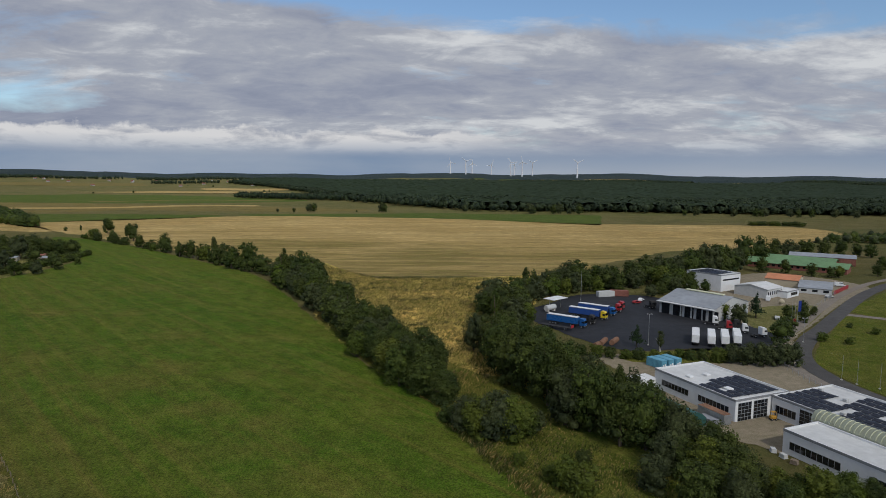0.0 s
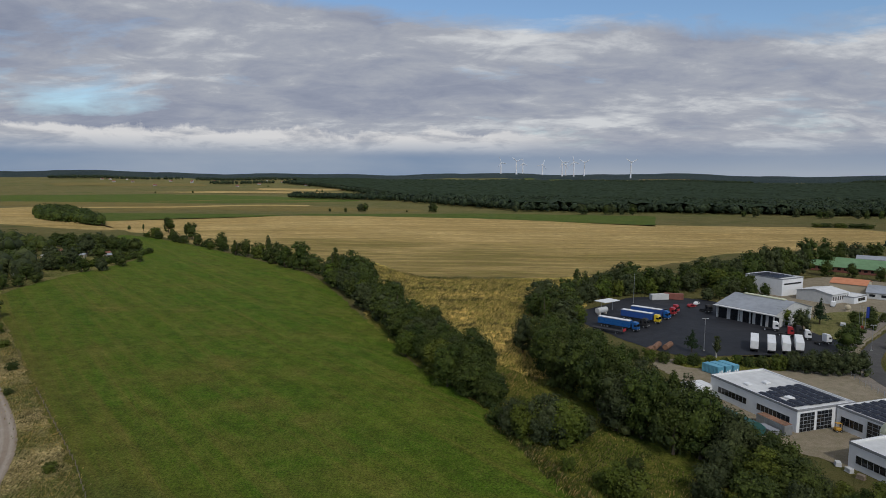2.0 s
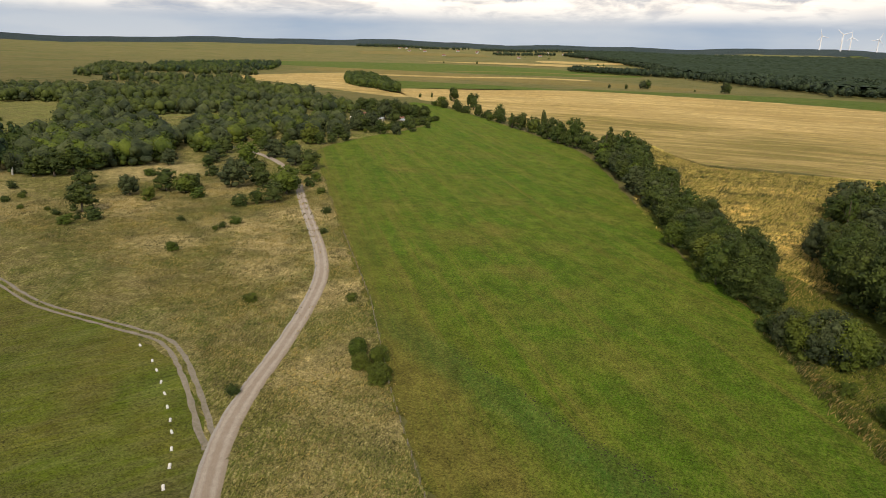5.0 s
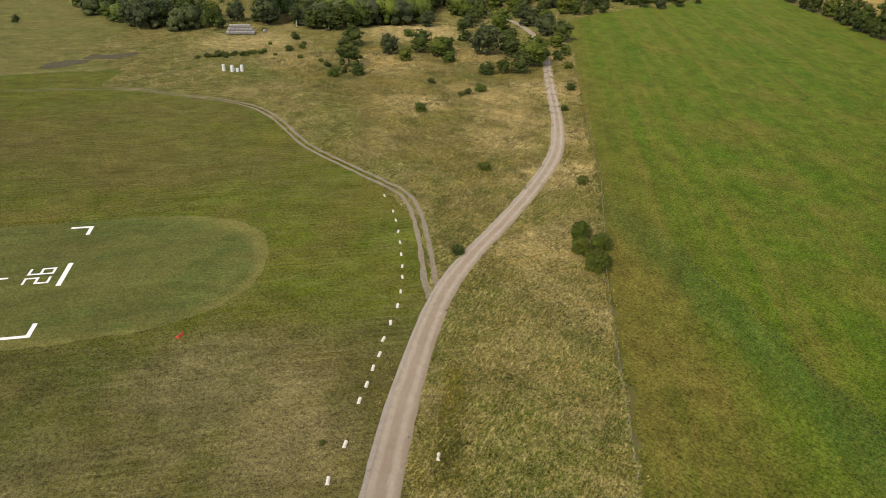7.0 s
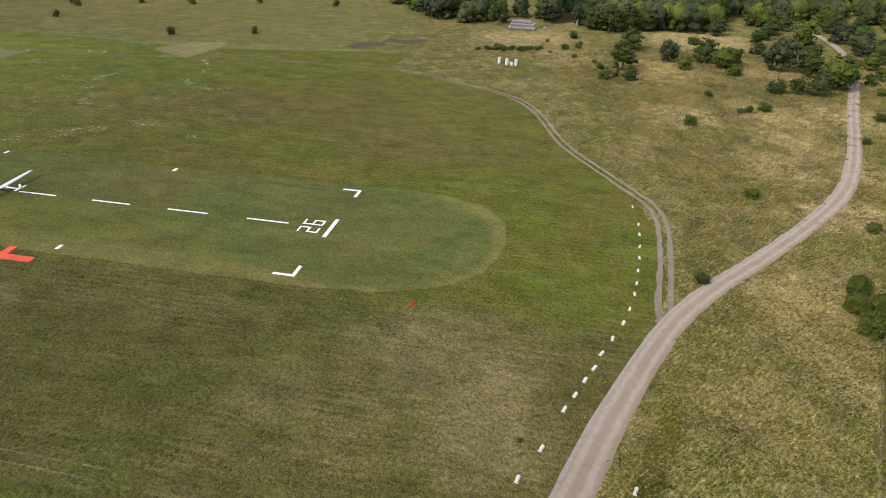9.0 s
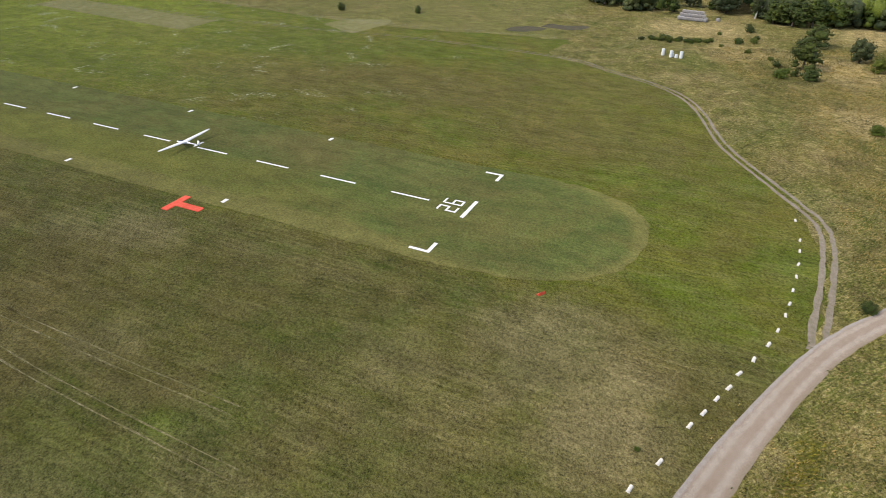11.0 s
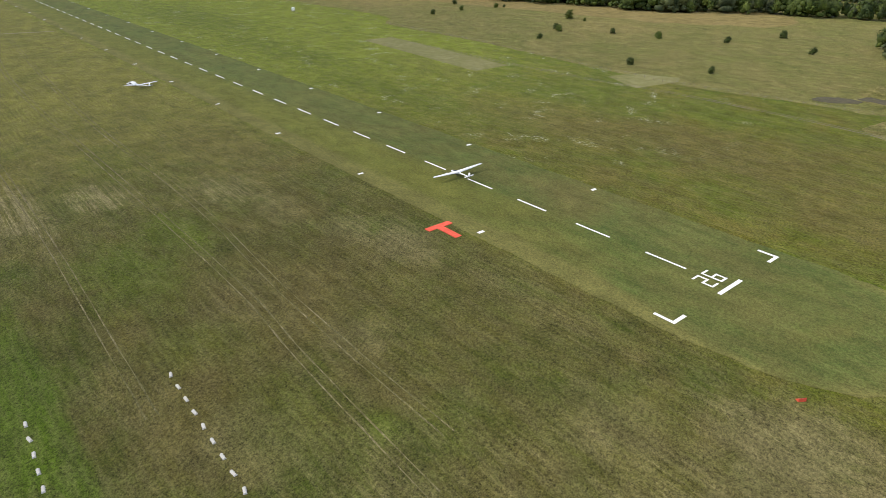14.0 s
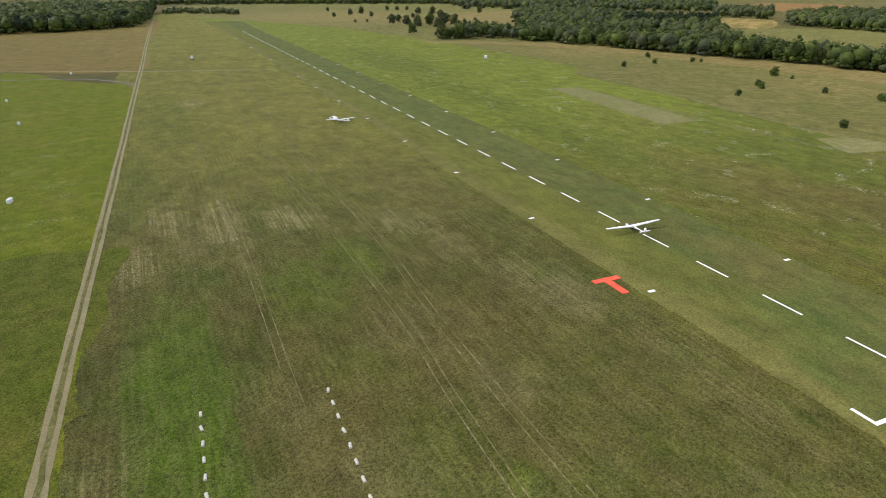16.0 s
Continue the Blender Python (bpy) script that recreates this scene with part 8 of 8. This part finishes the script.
HEAD = math.degrees(math.atan2(U[1], U[0]))
glider(pose(*rw(74.8, -0.6), 0.12, 0, 0, HEAD), "white single-seat glider on the runway centre line")
glider(pose(*rw(227.9, -32.0), 0.12, 5, 0, HEAD + 26), "white glider parked beside the runway with one wing down")
car(pose(*rw(234, -33.7), 0.05, 0, 0, HEAD + 20), M_WALL, "small white tow car beside the parked glider")
car(pose(-283.3, -452.8, 0.05, 0, 0, HEAD), M_WALLGREY, "grey winch vehicle far down the airfield", True)

# bales, the long bale stack, a livestock trailer
def bale_mesh(mat):
    bm = tube(bmesh.new(), (0, 0, 0), (0, 0, 1.2), 0.62, 0.62, 18)
    bmesh.ops.bevel(bm, geom=[e2 for e2 in bm.edges if abs(e2.verts[0].co.z - e2.verts[1].co.z) < 0.01], offset=0.1, segments=2, affect="EDGES")
    me = bpy.data.meshes.new("bale")
    bm.to_mesh(me)
    bm.free()
    me.materials.append(mat)
    return me


BALE = bale_mesh(M_FILM)
for x, y, n in ((-237.5, 93, 2), (-234.6, 95.0, 2), (-233.6, 96.6, 1), (-233.2, 98.2, 2), (-235.4, 95.8, 1), (-64.9, -199.6, 1), (-108.4, -306.7, 1), (-126.5, -367.9, 1), (-64.0, -198.4, 1), (-190, -440, 1)):
    for k in range(n):
        o = new("wrapped_bale", BALE)
        o.matrix_basis = pose(x + 0.06 * k, y, 0.05 + 1.2 * k, 0, 0, x * 7)
        tagged(o, "round bale wrapped in pale film standing on grass", "bale", "wrapped bales")
SB = bpy.data.meshes.new("stack_bale")
bm = tube(bmesh.new(), (0, 0, 0), (1.45, 0, 0), 0.78, 0.78, 14)
bmesh.ops.bevel(bm, geom=[q2 for q2 in bm.edges if abs(q2.verts[0].co.x - q2.verts[1].co.x) < 0.01], offset=0.14, segments=2, affect="EDGES")
bm.to_mesh(SB)
bm.free()
SB.materials.append(M_STRAW)
st = empty("bale_stack", place(-301, 121.5, 0.54, 0.84, 0.05), "long stepped stack of weathered grey straw bales", "bale stack")
for lay in range(3):
    for r in range(3 - lay):
        for k in range(8 - lay):
            o = new("bale", SB)
            o.parent = st
            o.location = (k * 1.60 + lay * 0.7, (r + lay * 0.5) * 1.56, 0.78 + lay * 1.36)
o = new("bale", SB)
o.matrix_basis = pose(-297, 138, 0.8, 0, 0, 30)
tagged(o, "single grey straw bale beside the stack", "bale")
lt = empty("livestock_trailer", pose(-421, -282, 0.05, 0, 0, 30), "white box trailer standing at the pasture edge", "trailer")
part("body", boxes((-2, -1, 0.6, 2, 1, 2.6), bev=0.08), M_WALL, lt)
part("drawbar", boxes((2, -0.05, 0.55, 3.2, 0.05, 0.65)), M_STEEL, lt)
wheels(lt, [(-0.5, -0.95), (-0.5, 0.95), (0.5, -0.95), (0.5, 0.95)], 0.35, 0.2)

# garden sheds in the wood
for x, y, tn, mt in ((-276, 402, 20, M_ROOFWHITE), (-284, 412, 70, M_ROOFGREY), (-292, 428, 10, M_ROOFGREY), (-300, 440, 30, M_ROOFGREY), (-282, 442, 5, M_TILE), (-308, 418, 50, M_ROOFWHITE), (-270, 430, 15, M_ROOFGREY), (-318, 450, 80, M_TILE), (-296, 404, 35, M_ROOFWHITE)):
    gable_house("garden_shed", pose(x, y, 0.05, 0, 0, tn), 6.5, 4.2, 2.2, 3.0, "small garden shed among trees", M_WALLCREAM, mt, "garden sheds", 2)

# wind turbines on the far rise
def turbine(x, y, hub, rot, spin):
    z = float(rise(np.array(x), np.array(y)))
    e = empty("wind_turbine", pose(x, y, z - 1, 0, 0, rot), "tall white three-bladed wind turbine on the far rise", "wind turbine", "wind farm")
    part("tower", tube(bmesh.new(), (0, 0, 0), (0, 0, hub), 5.0, 3.0, 12), M_TURBINE, e)
    part("nacelle", boxes((-3.5, -1.8, hub - 1.8, 6, 1.8, hub + 1.8), bev=0.6), M_TURBINE, e)
    part("hub", tube(bmesh.new(), (-5.5, 0, hub), (-3.5, 0, hub), 0.8, 1.8, 10), M_TURBINE, e)
    for k in range(3):
        bm = bmesh.new()
        a2 = radians(spin + 120 * k)
        d = Vector((0, math.sin(a2), math.cos(a2)))
        tube(bm, Vector((-4.5, 0, hub)) + d * 1.5, Vector((-4.5, 0, hub)) + d * 38, 2.8, 1.2, 6)
        part("blade", bm, M_TURBINE, e)


for px, r, hub, sp in ((797, 4350, 82, 20), (824, 4150, 92, 50), (835, 4500, 80, 5), (869, 4450, 78, 100), (903, 4150, 96, 35), (909, 4450, 82, 80), (923, 4150, 98, 10), (941, 4150, 92, 60), (1020, 3850, 96, 55)):
    a3 = math.atan2(px - 784, 1141.0)
    turbine(r * math.sin(a3), r * math.cos(a3), hub, 75 + px % 40, sp)

# far villages
VR = np.random.default_rng(21)
hb = gable_house("farmhouse", pose(-980, 2640, 12, 0, 0, 30), 12, 8, 3.6, 7, "small far-off house with a tiled roof", M_WALLGREY, M_TILE, "far villages", 3)
for k in range(28):
    az = VR.choice([-0.52, -0.44, -0.30, -0.22, 0.42, 0.52]) + VR.normal() * 0.035
    r = (3000 if az < 0 else 3100) + VR.normal() * 200
    x, y = r * math.sin(az), r * math.cos(az)
    copy_thing(hb, pose(x, y, float(rise(np.array(x), np.array(y))), 0, 0, VR.random() * 180))

# far fields on the rise
for k, (az0, az1, r0, r1, mt, lab) in enumerate(((-0.62, -0.43, 2650, 2900, G_BROWN, "pinkish bare field far off"), (-0.355, -0.205, 2230, 2420, G_WHEAT, "pale straw field far off"), (-0.60, -0.28, 1215, 1262, G_WHEAT, "narrow straw strip in the grassland"), (-0.58, -0.36, 1120, 1190, G_BROWN, "brownish mown strip in the grassland"), (-0.50, -0.24, 1480, 1510, G_BROWN, "thin brown strip in the grassland"), (-0.62, -0.40, 1800, 1850, G_STRIP, "thin green strip in the grassland"), (-0.30, -0.12, 1060, 1085, G_BROWN, "narrow brown strip beside the green field"), (0.22, 0.32, 3500, 3750, G_WHEAT, "pale straw field on the far rise"), (0.42, 0.56, 3500, 3600, G_WHEAT, "pale straw field on the far rise"), (0.36, 0.46, 3300, 3420, G_WHEAT, "pale straw field on the far rise"), (0.05, 0.12, 3600, 3800, G_STRIP, "green field on the far rise"), (0.47, 0.60, 2900, 3050, G_WHEAT, "pale straw field on the far rise"), (0.13, 0.2, 3900, 4100, G_WHEAT, "pale straw field on the far rise"))):
    v, f = [], []
    for i in range(9):
        for j in range(4):
            az, r = az0 + (az1 - az0) * i / 8 + 0.006 * math.sin(j * 2 + k), r0 + (r1 - r0) * j / 3 + 20 * math.sin(i + k)
            x, y = r * math.sin(az), r * math.cos(az)
            v.append((x, y, float(rise(np.array(x), np.array(y))) + (2.5 if r0 > 3200 else 0.7 if r0 > 2000 else 0.12)))
    for i in range(8):
        for j in range(3):
            f.append((i * 4 + j, i * 4 + j + 1, i * 4 + j + 5, i * 4 + j + 4))
    tagged(new("far_field", mesh_of("far_field", v, f, mt)), lab, "field", kind="structure")

# ---- tall grass ----
def tufts(name, poly, count, h, mats, label, blades=5, spread=0.35, lean=(0.5, 0.35), avoid=True, gate=0.0):
    """Clumps of bent blades scattered over an outline."""
    poly = np.array(poly, float)
    rng = np.random.default_rng(len(name) + count)
    lo, hi = poly.min(0), poly.max(0)
    p = lo + (hi - lo) * rng.random((count * 3, 2))
    p = p[inside(p, poly)][:count]
    if avoid:
        line = spline(gravel_line, False, 6)
        d = np.min(np.linalg.norm(p[:, None, :] - line[None], axis=2), axis=1)
        d2 = np.min(np.linalg.norm(p[:, None, :] - dl[None], axis=2), axis=1)
        p = p[(d > 2.5) & (d2 > 2.0)]
    if gate:
        p = np.array([c for c in p if noise.noise(Vector((c[0] / 9, c[1] / 9, 1.7))) > gate - 0.5])
    n = len(p) * blades
    c = np.repeat(p, blades, 0) + rng.normal(scale=spread, size=(n, 2))
    hh = h * (0.5 + 0.8 * rng.random(n))
    a = rng.random(n) * 6.28
    w = 0.05 + 0.06 * rng.random(n)
    dx, dy = np.cos(a) * w, np.sin(a) * w
    lx = hh * (lean[0] + rng.normal(scale=0.35, size=n))
    ly = hh * (lean[1] + rng.normal(scale=0.35, size=n))
    z0 = np.full(n, 0.05)
    v = np.stack([np.stack([c[:, 0] - dx, c[:, 1] - dy, z0], 1), np.stack([c[:, 0] + dx, c[:, 1] + dy, z0], 1), np.stack([c[:, 0] + lx * 0.45 + dx, c[:, 1] + ly * 0.45 + dy, z0 + hh * 0.7], 1), np.stack([c[:, 0] + lx, c[:, 1] + ly, z0 + hh], 1)], 1).reshape(-1, 3)
    me = array_mesh(name, v, np.arange(n * 4).reshape(-1, 4), mats, rng.integers(0, len(mats), n) if len(mats) > 1 else None)
    return tagged(new(name, me), label, "grass", kind="stuff")


tufts("tall_grass", [(-20, 30), (-44, 32), (-58, 50), (-74, 66), (-100, 80), (-150, 104), (-200, 108), (-250, 110), (-240, 200), (-196, 240), (-84, 121), (-54, 84), (-26, 54)], 16000, 0.42, [L_STRAW, L_STRAW, L_BLADE], "tall bent dry grass beside the gravel road", blades=4, spread=0.6)
tufts("reeds", [(-51, 262), (-80, 420), (-41, 372), (16, 370), (60, 372), (40, 300), (22, 250), (14, 205), (26, 180), (8, 178), (-14, 196)], 8000, 0.9, [L_STRAW, L_BLADE], "tall straw-coloured reeds", blades=4, spread=0.8, avoid=False)
tufts("ditch_herbs", [(-20, 206), (2, 158), (16, 120), (40, 80), (56, 96), (40, 128), (24, 160), (6, 190)], 5000, 0.45, [L_BLADE, L_BLADE, L_BLADE, L_STRAW], "rough green herbs along the ditch", blades=4, spread=0.7, avoid=False)
tufts("ditch_herbs", [(-1.5, 157), (1.5, 158), (17.5, 119), (53, 58), (50, 57), (14.5, 118)], 4000, 1.0, [L_BLADE, L_BLADE, L_STRAW], "strip of tall herbs along the meadow's edge", blades=5, spread=0.5, avoid=False)
tufts("yellow_herbs", [(-40.5, 33.5), (-55, 48), (-54, 50), (-38, 36)], 420, 0.4, [L_YELLOW, L_BLADE], "yellow-flowering herbs along the gravel road", blades=5, spread=0.5, avoid=False)

for side, n in ((1, 700), (-1, 900)):
    strip = np.concatenate([(gl + gn * side * 2.25)[2:30], (gl + gn * side * 3.5)[2:30][::-1]])
    tufts("verge_herbs", strip, n, 0.38, [L_BLADE, L_BLADE, L_STRAW], "dark green herbs along the gravel road's edge", blades=5, spread=0.35, avoid=False, gate=0.45)


def clods(name, a0, a1, count, wide, label):
    """Small dark lumps of turned soil strewn along a line."""
    rng = np.random.default_rng(3)
    v, f = [], []
    for k in range(count):
        t = rng.random() ** 0.6
        x = a0[0] + (a1[0] - a0[0]) * t + rng.normal() * wide
        y = a0[1] + (a1[1] - a0[1]) * t + rng.normal() * wide
        r = 0.07 + 0.16 * rng.random() ** 2
        o = len(v)
        for i in range(5):
            an = i * 1.2566 + rng.random() * 0.5
            v.append((x + math.cos(an) * r * (0.7 + 0.5 * rng.random()), y + math.sin(an) * r * (0.7 + 0.5 * rng.random()), 0.08))
        v.append((x, y, 0.1 + r * 0.7))
        f += [(o + i, o + (i + 1) % 5, o + 5) for i in range(5)]
    tagged(new(name, mesh_of(name, v, f, M_RUTSOIL)), label, "soil", kind="stuff")


clods("soil_clods", (-62, 111), (-6, 83), 260, 0.8, "dark soil clods strewn along a meadow furrow")
